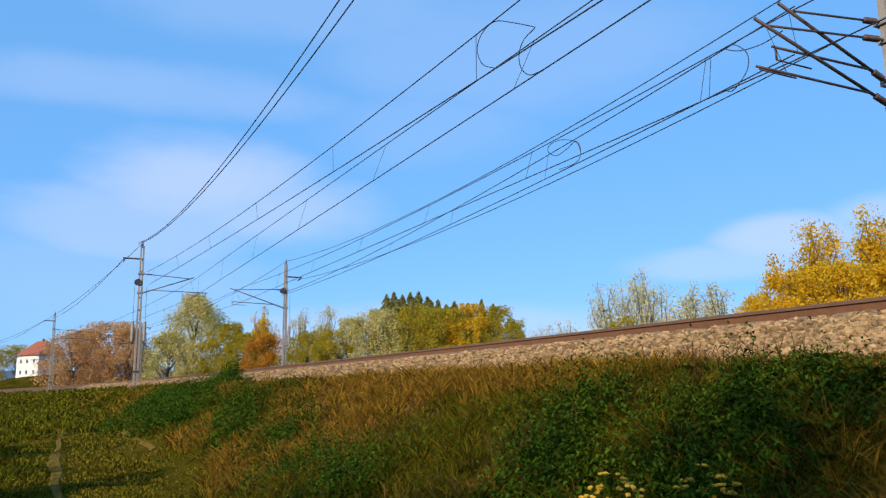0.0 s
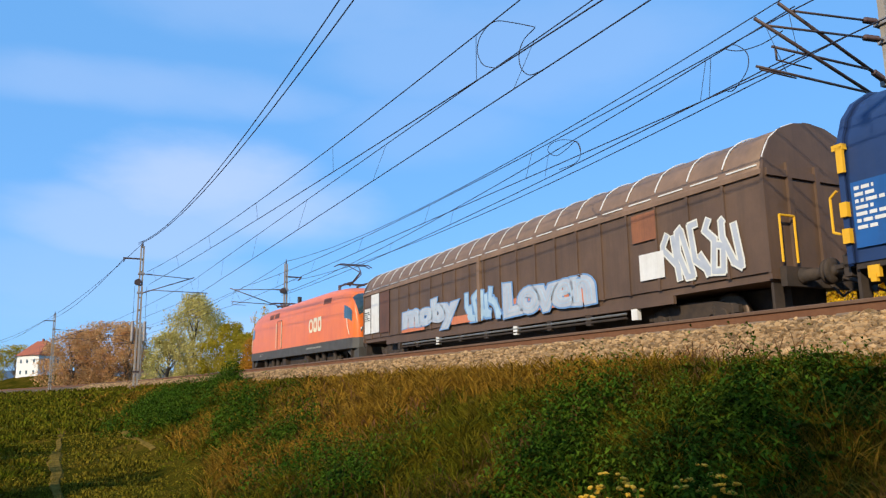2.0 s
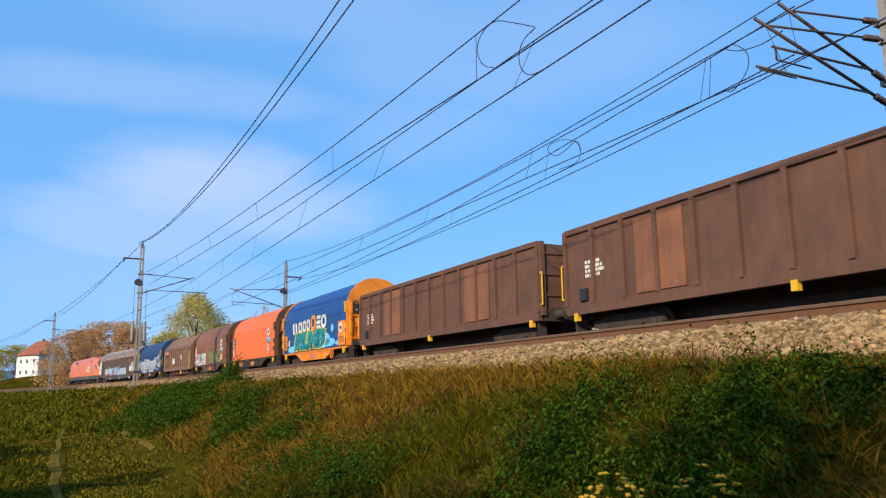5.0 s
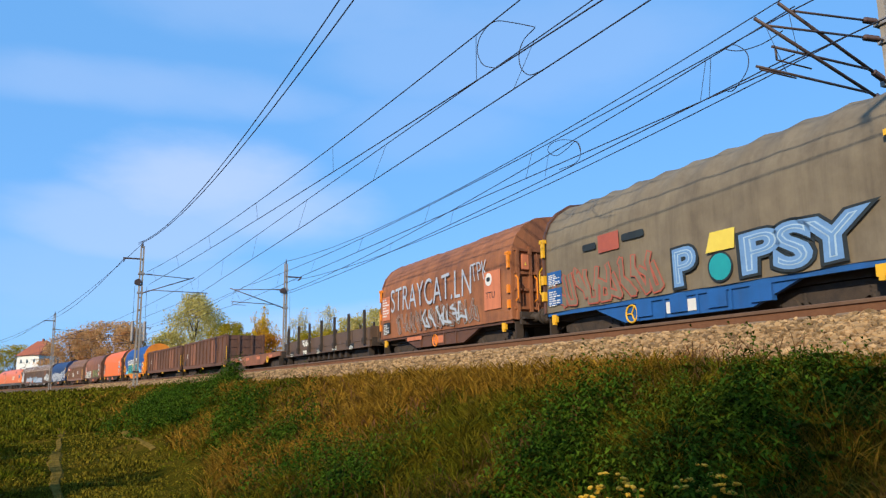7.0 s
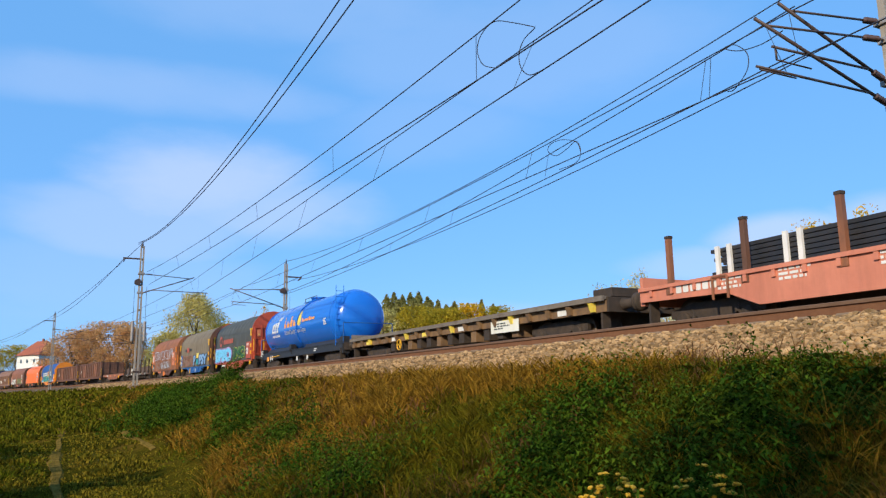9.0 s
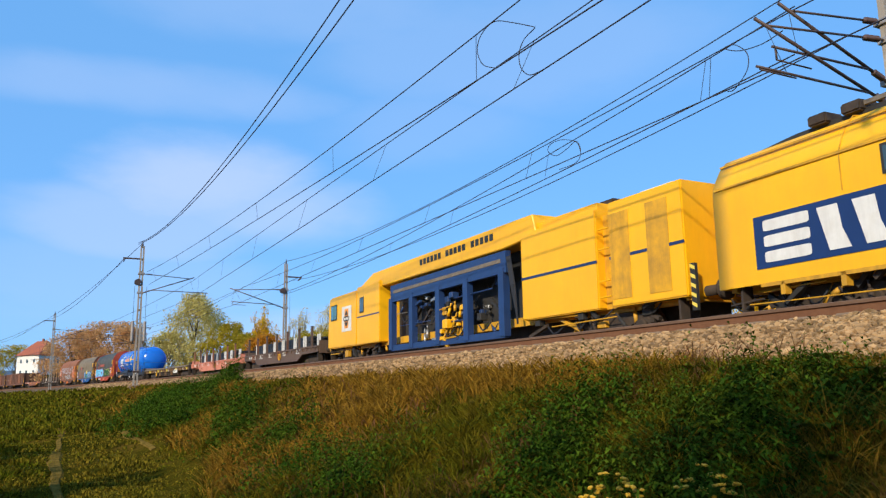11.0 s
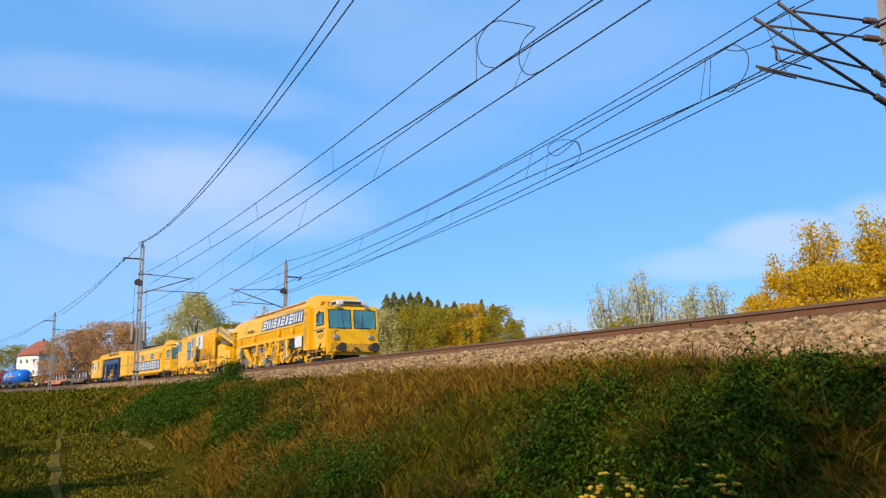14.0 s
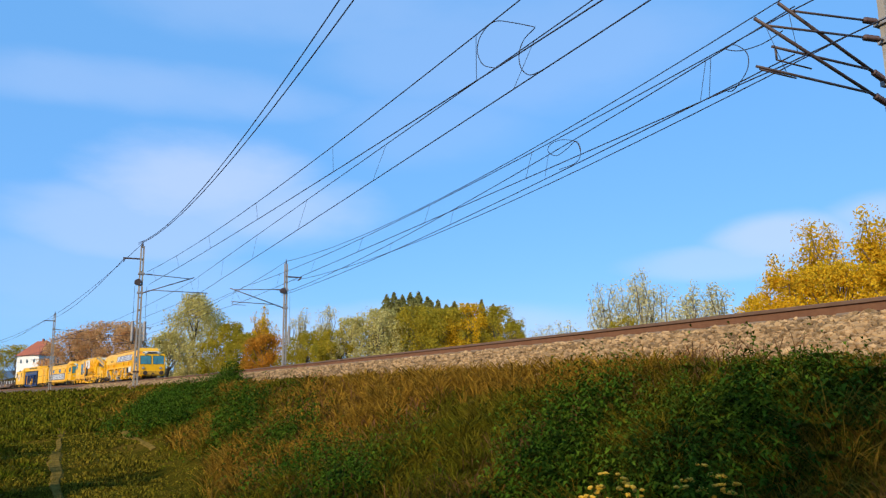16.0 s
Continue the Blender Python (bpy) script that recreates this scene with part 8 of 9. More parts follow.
    part("centre_girder", boxes((-0.55, 0.55, P(16.2), P(3.2), 0.95, 1.5)), YD, root)
    # dark box added low down for the shaded gaps under the hopper
    part("dark_belly", boxes((-0.5, 0.5, P(15.5), P(7.6), 0.55, 0.95)), M["under"], root)
    # slanted chutes and ploughs: foot, head and half width of each
    for foot, head, wide, z0, z1 in ((5.7, 3.9, 0.17, 0.5, 1.75), (6.55, 7.15, 0.2, 0.52, 1.85), (10.95, 11.4, 0.16, 0.5, 1.8), (11.4, 11.85, 0.16, 0.5, 1.75), (9.2, 9.05, 0.12, 0.7, 1.8), (13.75, 15.0, 0.12, 0.5, 1.15), (13.6, 13.4, 0.1, 0.5, 1.85)):
        bm = bmesh.new()
        extrude(bm, [(P(foot) - wide, z0), (P(foot) + wide, z0), (P(head) + wide, z1), (P(head) - wide, z1)], -1.46, -1.22, "x")
        bevel(bm, 0.02, 1)
        part("chute", bm, Y, root)
        rails_bar(root, "hydraulic_cylinder", [(-1.5, P(foot) + 0.12, z0 + 0.25), (-1.5, P(head) + 0.14, z1 - 0.15)], 0.04, M["steel"])
    for o0, o1, z0, z1 in ((5.9, 6.6, 0.7, 1.5), (8.7, 10.2, 0.95, 1.6), (12.0, 13.3, 0.6, 1.25), (7.3, 8.6, 0.5, 0.95), (14.2, 16.2, 1.15, 1.4)):
        block(root, "machine_box", P(o0), P(o1), z0, z1, Y, -1.38, -0.7, 0.03)
    bm = bmesh.new()
    extrude(bm, [(P(3.4), 0.95), (P(5.5), 0.42), (P(5.5), 0.62), (P(3.9), 1.12)], -1.42, -0.8, "x")
    part("grey_chute", bm, M["deck"], root, "grey steel chute")
    block(root, "control_box", P(7.5), P(7.95), 1.15, 1.6, M["steel"], -1.5, -1.35, 0.02)
    for o in (9.4, 10.85, 6.5):
        part("plough_blade", boxes((-1.49, -1.4, P(o + 0.7), P(o), 0.42, 0.62)), M["steel"], root)
    chevrons(root, P(9.6), 0.65, 1.1)
    clutter(root, P(13.4), P(5.8), 0.6, 1.85, 70, 15, [Y, Y, YD, YD, Y, M["under"], M["steel"]], -1.48, 0.3)
    clutter(root, P(16.0), P(13.4), 0.6, 1.85, 26, 19, [Y, YD, M["under"], M["black"], M["steel"]], -1.42, 0.4)
    clutter(root, P(4.2), P(0.8), 0.45, 1.0, 22, 16, [YD, M["under"], M["black"], M["red_end"]], -1.4, 0.4)
    for k in range(7):
        rails_bar(root, "hose", [(-1.3, P(14.0 + k * 0.12), 1.5), (-1.5, P(14.2 + k * 0.14), 1.75), (-1.45, P(14.6 + k * 0.1), 1.2)], 0.035, M["cable"])
    # engine room and rear cab
    block(root, "engine_room", P(16.47), P(17.3), 1.05, 3.3, Y)
    part("louvre", boxes((-1.465, -1.452, P(17.18), P(16.53), 1.2, 3.08)), YD, root)
    for k in range(16):
        part("louvre_slat", boxes((-1.475, -1.463, P(17.15), P(16.56), 1.25 + k * 0.112, 1.29 + k * 0.105)), Y, root)
    plate(root, "white_panel", P(15.12), P(16.32), 1.29, 1.9, M["white"], -1.47, 0.02)
    bm = bmesh.new()
    extrude(bm, [(P(15.8), 3.5), (P(16.4), 3.93), (P(17.7), 3.98), (P(18.4), 3.55), (P(18.1), 3.25), (P(16.4), 3.3)], -1.12, 1.12, "x")
    part("discharge_hood", bm, Y, root)
    block(root, "door_recess", P(17.3), P(18.08), 1.05, 3.25, YD, -0.9, 1.4, 0)
    cab(root, P(18.08), P(20.0), 1.02, 3.24, -1)
    side_window(root, P(18.62), P(19.66), 2.27, 2.84)
    rails_bar(root, "mirror", [(-1.5, P(19.1), 2.95), (-1.62, P(19.2), 2.7), (-1.62, P(19.2), 2.35)], 0.05, M["black"])
    part("trim_line", boxes((-1.462, -1.452, P(19.9), P(18.15), 2.0, 2.04)), M["navy"], root)
    plate(root, "name_plate", P(18.67), P(19.63), 1.86, 1.97, M["graf_black"], -1.455, 0.008)
    print_bars(root, P(18.9), 1.75, [0.8, 0.7, 0.8, 0.5], M["graf_black"], -1.455, 0.025, 0.03)
    aircon(root, P(19.3), 3.24)
    bm = bmesh.new()
    rod(bm, (-0.9, P(18.6), 3.24), (-0.9, P(18.6), 3.48), 0.1, 12)
    part("beacon", bm, M["brass_orange"], root, "orange beacon lamp")
    y = P(20.0)
    part("end_beam", boxes((-1.4, 1.4, y - 0.1, y + 0.05, 0.7, 1.12)), Y, root)
    for k in range(10):
        bm = bmesh.new()
        bm.faces.new([bm.verts.new((-1.3 + k * 0.26 + dx, y - 0.105, zz)) for dx, zz in ((0, 1.14), (0.13, 1.14), (0.23, 1.26), (0.10, 1.26))])
        part("stripe", bm, M["black"], root)
    for x in (-1.2, 1.2):
        rails_bar(root, "end_rail", [(x, y - 0.05, 1.2), (x, y - 0.16, 1.25), (x, y - 0.16, 2.0), (x * 0.8, y - 0.12, 2.05)], 0.022, YD)
    clutter(root, P(20.2), P(16.0), 0.4, 1.0, 34, 18, [YD, M["under"], M["black"], Y], -1.45, 0.5)
    part("ladder_box", boxes((-1.4, -1.2, P(18.05), P(17.35), 0.4, 1.0)), M["under"], root)
    return root


for made, length in ((tamping_machine(), 25.75), (power_car(), 20.35), (hopper_machine(), 18.2), (distributor(), 20.9)):
    TRAIN.append((made, offset + length / 2))
    offset += length


# ================= trees, house, far hills =================
def leaf_mesh(name, points, size, rng, mat, flat=0.4, stretch=1.0):
    """Many small four-sided leaves at the given points, turned at random."""
    n = len(points)
    a = rng.normal(size=(n, 3))
    a /= np.linalg.norm(a, axis=1, keepdims=True)
    b = rng.normal(size=(n, 3))
    b -= a * np.sum(a * b, axis=1, keepdims=True)
    b /= np.linalg.norm(b, axis=1, keepdims=True)
    s = (size * rng.uniform(0.6, 1.4, n))[:, None]
    v = np.stack([points - a * s * stretch, points + b * s * 0.55, points + a * s * stretch, points - b * s * 0.55], 1).reshape(-1, 3)
    me = bpy.data.meshes.new(name)
    me.from_pydata(v.tolist(), [], np.arange(4 * n).reshape(-1, 4).tolist())
    me.materials.append(mat)
    return me


def foliage(name, a, b, c=None):
    return material(name, a, b, 0.6, 0.9, 0.85, vary=0.3, island=True, translucent=0.42)


M["leaf_russet"] = foliage("russet_leaves", (0.64, 0.34, 0.15), (0.50, 0.34, 0.15))
M["leaf_pale"] = foliage("pale_olive_leaves", (0.66, 0.55, 0.22), (0.42, 0.37, 0.09))
M["leaf_green"] = foliage("yellow_green_leaves", (0.46, 0.33, 0.03), (0.28, 0.25, 0.025))
M["leaf_gold"] = foliage("golden_leaves", (0.78, 0.46, 0.015), (0.55, 0.36, 0.03))
M["leaf_orange"] = foliage("orange_leaves", (0.60, 0.25, 0.025), (0.38, 0.2, 0.03))
M["leaf_silver"] = foliage("silvery_sparse_leaves", (0.70, 0.62, 0.34), (0.50, 0.43, 0.2))
M["needle"] = foliage("dark_needles", (0.21, 0.21, 0.07), (0.32, 0.27, 0.08))
M["bark"] = material("bark", (0.17, 0.135, 0.10), (0.10, 0.075, 0.055), 6, 0.8, 0.9, 0, 0.5, 30)


def limb(bm, a, b, r0, r1, rnd, n=4):
    pts = []
    for i in range(n + 1):
        k = i / n
        j = Vector((rnd.uniform(-1, 1), rnd.uniform(-1, 1), rnd.uniform(-0.5, 0.5))) * (b - a).length * 0.05 * (0 < i < n)
        pts.append(a.lerp(b, k) + j)
    for i in range(n):
        rod(bm, pts[i], pts[i + 1], r0 + (r1 - r0) * i / n, 6, r0 + (r1 - r0) * (i + 1) / n)
    return pts


def crown_reach(shape, k):
    """Share of the crown's half width at the share k of its height."""
    if shape == "cone":
        return (0.62 + 0.38 * k / 0.3) if k < 0.3 else max(0.0, 1 - (k - 0.3) / 0.7) ** 0.72
    return (0.8 + 0.2 * k / 0.35) if k < 0.35 else math.sqrt(max(0.0, 1 - ((k - 0.35) / 0.65) ** 2))


def tree(x, top, distance, width, leaf, label, leaves=5000, size=0.17, sparse=False, seed=1, low=0.12, name="tree", shape="dome"):
    """A broadleaf tree whose crown's tip is seen at x, top; width in metres. A full crown of clumps, or (sparse) a fan of rising twigs."""
    tip = seen_at(x, top, distance)
    gz = float(ground_height(np.array([tip.x]), np.array([tip.y]))[0])
    H = tip.z - gz
    rnd = random.Random(seed)
    rng = np.random.default_rng(seed)
    root = tagged(new(name), label + " beyond the line", "tree", "trees beyond the line")
    root.location = (tip.x, tip.y, gz)
    bm = bmesh.new()
    spots = []
    if sparse:
        for i in range(12):
            ang = i * 2.4 + rnd.uniform(-0.3, 0.3)
            lean = rnd.uniform(0.15, 1.0) * width / 2
            high = H * rnd.uniform(0.72, 1.0) * (1 - 0.22 * (lean / (width / 2)) ** 2)
            foot = Vector((rnd.uniform(-0.2, 0.2), rnd.uniform(-0.2, 0.2), -0.2))
            stem = limb(bm, foot, Vector((math.cos(ang) * lean, math.sin(ang) * lean, high)), 0.012 * H + 0.02, 0.012, rnd, 6)
            for j in range(11):
                k = rnd.uniform(max(0.25, low), 0.97)
                q = stem[0].lerp(stem[-1], k)
                a2 = rnd.uniform(0, 6.28)
                out = width * rnd.uniform(0.08, 0.2) * (1.15 - 0.6 * k)
                e = q + Vector((math.cos(a2) * out, math.sin(a2) * out, out * rnd.uniform(0.6, 1.7)))
                e.z = min(e.z, H)
                limb(bm, q, e, 0.014, 0.005, rnd, 2)
                spots.append((q.lerp(e, 0.6), out * 1.1 + 0.2))
            spots.append((stem[-1], 0.16 * width * 0.5))
    else:
        trunk = limb(bm, Vector((0, 0, -0.2)), Vector((rnd.uniform(-0.3, 0.3), rnd.uniform(-0.3, 0.3), H * 0.9)), 0.02 * H + 0.04, 0.02, rnd, 7)
        for i in range(95):
            k = low + (0.97 - low) * rnd.random() ** 0.85
            ang = i * 2.399 + rnd.uniform(-0.5, 0.5)
            reach = width / 2 * crown_reach(shape, k) * (rnd.uniform(0.74, 1.04) if i % 4 else rnd.uniform(0.3, 0.7))
            end = Vector((math.cos(ang) * reach, math.sin(ang) * reach, H * k))
            if i % 3 == 0:
                base = trunk[0].lerp(trunk[-1], max(0.08, k - 0.3))
                limb(bm, base, end, 0.008 * H + 0.012, 0.008, rnd, 4)
            spots.append((end, width * rnd.uniform(0.075, 0.14)))
        for i in range(6):
            spots.append((Vector((rnd.uniform(-0.1, 0.1) * width, rnd.uniform(-0.1, 0.1) * width, H * rnd.uniform(0.9, 0.98))), width * 0.06))
    part("trunk", bm, M["bark"], root)
    w = np.array([q[1] ** 2 for q in spots])
    pick = rng.choice(len(spots), leaves, p=w / w.sum())
    dirs = rng.normal(size=(leaves, 3))
    dirs /= np.linalg.norm(dirs, axis=1, keepdims=True)
    rad = rng.uniform(0.1, 1.0, leaves) ** 0.6
    centre = np.array([tuple(q[0]) for q in spots])[pick]
    P = centre + dirs * (rad * np.array([q[1] for q in spots])[pick])[:, None] * np.array([1, 1, 1.15])
    P = P[(P[:, 2] > 0.1) & (P[:, 2] < H * 1.02)]
    part("crown", leaf_mesh("crown", P, size, rng, leaf, stretch=1.2), None, root)
    return root


def spruce(x, top, distance, width, seed):
    tip = seen_at(x, top, distance)
    gz = float(ground_height(np.array([tip.x]), np.array([tip.y]))[0])
    H = tip.z - gz
    rng = np.random.default_rng(seed)
    root = tagged(new("spruce"), "dark green spruce behind autumn trees", "tree", "trees beyond the line")
    root.location = (tip.x, tip.y, gz)
    bm = bmesh.new()
    rod(bm, (0, 0, -0.2), (0, 0, H), 0.16, 8, 0.01)
    part("trunk", bm, M["bark"], root)
    n = 6500
    k = rng.uniform(0, 1, n) ** 0.62
    z = H * (1.02 - k * 0.9)
    ang = rng.uniform(0, 2 * math.pi, n)
    tier = 0.72 + 0.28 * np.sin(z * 5.0 + 2.0 * np.sin(ang * 3 + seed))
    r = width / 2 * k ** 0.8 * tier * rng.uniform(0.25, 1.0, n) ** 0.5
    P = np.stack([r * np.cos(ang), r * np.sin(ang), z - r * 0.28], 1)
    part("crown", leaf_mesh("crown", P, 0.17, rng, M["needle"], stretch=1.4), None, root)


RUSSET = "russet autumn tree with dense fine twigs"
for x, top, dist, w, leaf, label, leaves, size, sparse, low in (
        (130, 584, 165, 12, "leaf_russet", RUSSET, 4500, 0.26, False, 0.1),
        (160, 586, 168, 9, "leaf_russet", RUSSET, 4500, 0.26, False, 0.1),
        (197, 572, 165, 17, "leaf_russet", RUSSET, 7000, 0.27, False, 0.08),
        (228, 580, 160, 9, "leaf_russet", RUSSET, 4500, 0.26, False, 0.08),
        (30, 612, 300, 16, "leaf_green", "distant green tree behind the house", 3000, 0.35, False, 0.1),
        (347, 522, 118, 13.5, "leaf_pale", "tall pale olive willow in autumn", 11000, 0.20, False, 0.05),
        (300, 590, 115, 7, "leaf_pale", "pale olive bushy tree", 5000, 0.20, False, 0.03),
        (402, 572, 112, 7.5, "leaf_green", "yellow-green autumn tree", 6000, 0.19, False, 0.03),
        (435, 590, 105, 6, "leaf_green", "yellow-green autumn tree", 4500, 0.18, False, 0.03),
        (466, 540, 118, 5.5, "leaf_gold", "tall thin golden autumn tree", 2600, 0.18, True, 0.35),
        (470, 592, 100, 6.5, "leaf_orange", "orange autumn bush", 6000, 0.17, False, 0.02),
        (533, 540, 112, 4.5, "leaf_silver", "sparse pale tree nearly bare", 1300, 0.15, True, 0.3),
        (578, 538, 112, 5.0, "leaf_silver", "sparse pale tree nearly bare", 1700, 0.15, True, 0.25),
        (545, 588, 95, 7, "leaf_green", "yellow-green autumn bush", 6000, 0.16, False, 0.02),
        (590, 584, 92, 6, "leaf_green", "yellow-green autumn bush", 5000, 0.16, False, 0.02),
        (622, 562, 92, 5.5, "leaf_pale", "pale olive autumn tree", 4200, 0.16, False, 0.05),
        (672, 548, 92, 8, "leaf_pale", "pale olive autumn tree", 7000, 0.17, False, 0.03),
        (740, 545, 92, 8, "leaf_green", "yellow-green autumn tree", 8000, 0.17, False, 0.03),
        (790, 548, 90, 8, "leaf_green", "yellow-green autumn tree", 8000, 0.17, False, 0.03),
        (832, 540, 90, 7, "leaf_gold", "golden-green autumn tree", 6000, 0.16, False, 0.05),
        (885, 544, 90, 6.5, "leaf_green", "yellow-green autumn tree", 6000, 0.16, False, 0.03),
        (905, 575, 84, 4.0, "leaf_green", "yellow-green autumn bush", 3000, 0.15, False, 0.02),
        (960, 574, 75, 4.5, "leaf_silver", "low nearly bare shrub", 900, 0.12, True, 0.05),
        (1005, 568, 72, 4.5, "leaf_silver", "low nearly bare shrub", 900, 0.12, True, 0.05),
        (1080, 486, 58, 4.6, "leaf_silver", "sparse silvery willow against the sky", 2000, 0.11, True, 0.12),
        (1140, 470, 58, 5.0, "leaf_silver", "sparse silvery willow against the sky", 2300, 0.11, True, 0.12),
        (1105, 560, 56, 3.0, "leaf_green", "small green bush", 1500, 0.11, False, 0.02),
        (1215, 498, 56, 4.4, "leaf_silver", "sparse silvery willow against the sky", 2000, 0.11, True, 0.12),
        (1262, 490, 55, 3.6, "leaf_silver", "sparse silvery willow against the sky", 1600, 0.11, True, 0.12),
        (1335, 490, 44, 3.2, "leaf_silver", "sparse silvery shrub", 1400, 0.10, True, 0.1),
        (1450, 384, 44, 5.2, "leaf_gold", "golden autumn tree with airy crown", 5500, 0.105, True, 0.15),
        (1555, 366, 42, 5.0, "leaf_gold", "golden autumn tree with airy crown", 5500, 0.105, True, 0.15),
        (1400, 478, 40, 4.6, "leaf_gold", "dense golden yellow bush", 7500, 0.10, False, 0.02),
        (1480, 470, 39, 5.0, "leaf_gold", "dense golden yellow bush", 8500, 0.10, False, 0.02),
        (1560, 470, 38, 4.6, "leaf_gold", "dense golden yellow bush", 7500, 0.10, False, 0.02),
        (1345, 520, 41, 3.0, "leaf_gold", "dense golden yellow bush", 3500, 0.10, False, 0.02)):
    tree(x, top, dist, w, M[leaf], label, int(leaves * (3.2 if sparse else 2.2)), size * (0.66 if sparse else 0.6), sparse, int(x), low, shape="cone" if "willow" in label else "dome")
for x, top, dist, w in ((684, 524, 108, 9), (697, 520, 108, 9), (712, 525, 108, 9), (726, 521, 108, 9), (741, 519, 108, 9), (756, 527, 108, 9), (775, 533, 106, 6), (804, 535, 106, 6), (852, 533, 104, 5), (873, 540, 104, 5),
                        (705, 532, 104, 8), (733, 529, 104, 8), (762, 533, 103, 8), (790, 541, 103, 7), (828, 539, 103, 7)):
    spruce(x, top, dist, w, int(x))
# unseen trees added behind and left of the viewer to shade bank and lane
for k, (x, y, H, w) in enumerate(((-4.9, -2.2, 7.6, 5.2), (-5.9, 1.0, 7.0, 4.4), (-8.6, 7.6, 6.2, 4.0),
                                  (-11.2, 14.2, 6.2, 3.6), (-12.4, 18.6, 6.0, 3.4), (-13.4, 9.0, 7.4, 4.0))):
    aim = Vector((x, y, 0))
    rnd, rng = random.Random(70 + k), np.random.default_rng(70 + k)
    root = tagged(new("tree"), "unseen thin-leaved green tree added to shade lane and bank", "tree", "trees beside the lane")
    root.location = (x, y, float(ground_height(np.array([x]), np.array([y]))[0]))
    bm = bmesh.new()
    trunk = limb(bm, Vector((0, 0, -0.2)), Vector((0.2, 0.1, H * 0.9)), 0.16, 0.03, rnd, 6)
    lobes = []
    for i in range(14):
        q = rnd.uniform(0.2, 0.9)
        base = trunk[0].lerp(trunk[-1], q)
        reach = w / 2 * rnd.uniform(0.5, 1.0) * (1.1 - 0.6 * q)
        end = base + Vector((math.cos(i * 2.4) * reach, math.sin(i * 2.4) * reach, H * 0.12))
        limb(bm, base, end, 0.05, 0.015, rnd, 3)
        lobes.append((end, reach * 0.55 + 0.3))
    part("trunk", bm, M["bark"], root)
    P = []
    for c, r in lobes:
        count = 135 if k < 2 else 210
        d = rng.normal(size=(count, 3))
        d /= np.linalg.norm(d, axis=1, keepdims=True)
        P.append(np.array(c) + d * r * rng.uniform(0.2, 1, (count, 1)) ** 0.5)
    part("crown", leaf_mesh("crown", np.concatenate(P), 0.11, rng, M["leaf_green"]), None, root)


# ---- house ----
def build_house():
    root = tagged(new("house"), "white two-storey house with a red tiled hip roof", "house")
    c = seen_at(70, 670, 270)
    gz = float(ground_height(np.array([c.x]), np.array([c.y]))[0])
    root.location = (c.x, c.y, gz)
    root.rotation_euler = (0, 0, radians(38))
    base = c.z - gz
    wall = material("white_render", (0.72, 0.70, 0.66), (0.6, 0.56, 0.5), 0.8, 0.5, 0.85, streak=0.12)
    tile = material("red_roof_tile", (0.36, 0.10, 0.045), (0.22, 0.07, 0.04), 2, 0.8, 0.8, 0, 0.4, 6)
    a, b, h = 4.4, 5.4, base + 7.0
    part("wall", boxes((-a, a, -b, b, base - 3.0, h)), wall, root)
    bm = bmesh.new()
    e = [bm.verts.new(v) for v in ((-a - 0.5, -b - 0.5, h), (a + 0.5, -b - 0.5, h), (a + 0.5, b + 0.5, h), (-a - 0.5, b + 0.5, h))]
    r = [bm.verts.new(v) for v in ((0, -2.6, h + 4.6), (0, 2.6, h + 4.6))]
    for f in ((e[0], e[1], r[0]), (e[1], e[2], r[1], r[0]), (e[2], e[3], r[1]), (e[3], e[0], r[0], r[1]), e[::-1]):
        bm.faces.new(f)
    roof = part("roof", bm, tile, root, "red tiled hip roof")
    part("chimney", boxes((0.4, 0.9, 0.2, 0.7, h + 2.4, h + 5.4)), tile, roof)
    for z in (base + 1.2, base + 4.6):
        for q in (-3.2, 0.2, 3.2):
            w = part("window", boxes((-a - 0.03, -a + 0.05, q - 0.5, q + 0.5, z, z + 1.3)), M["white"], root)
            part("pane", boxes((-a - 0.05, -a - 0.03, q - 0.42, q + 0.42, z + 0.08, z + 1.22)), M["glass"], w)
        for q in (-2.2, 1.8):
            w = part("window", boxes((q - 0.5, q + 0.5, -b - 0.03, -b + 0.05, z, z + 1.3)), M["white"], root)
            part("pane", boxes((q - 0.42, q + 0.42, -b - 0.05, -b - 0.03, z + 0.08, z + 1.22)), M["glass"], w)


build_house()

# ---- far wooded ridge ----
rng = np.random.default_rng(5)
verts, faces = [], []
n = 90
for i in range(n + 1):
    az = radians(-60 + 150 * i / n)
    bump = 38 + 14 * math.sin(i * 0.23 + 1) + 9 * math.sin(i * 0.71) + 4 * math.sin(i * 1.9)
    for d, z in ((1500, -8), (1700, bump * 0.7), (1900, bump)):
        verts.append((math.sin(az) * d, math.cos(az) * d, z))
for i in range(n):
    for j in range(2):
        faces.append((i * 3 + j, (i + 1) * 3 + j, (i + 1) * 3 + j + 1, i * 3 + j + 1))
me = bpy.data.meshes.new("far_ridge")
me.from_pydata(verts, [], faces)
# distance haze is mixed into the ridge's blue-grey colour
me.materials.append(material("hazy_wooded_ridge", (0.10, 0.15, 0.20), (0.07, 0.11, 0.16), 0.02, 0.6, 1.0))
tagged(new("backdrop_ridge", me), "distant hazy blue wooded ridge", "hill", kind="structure")


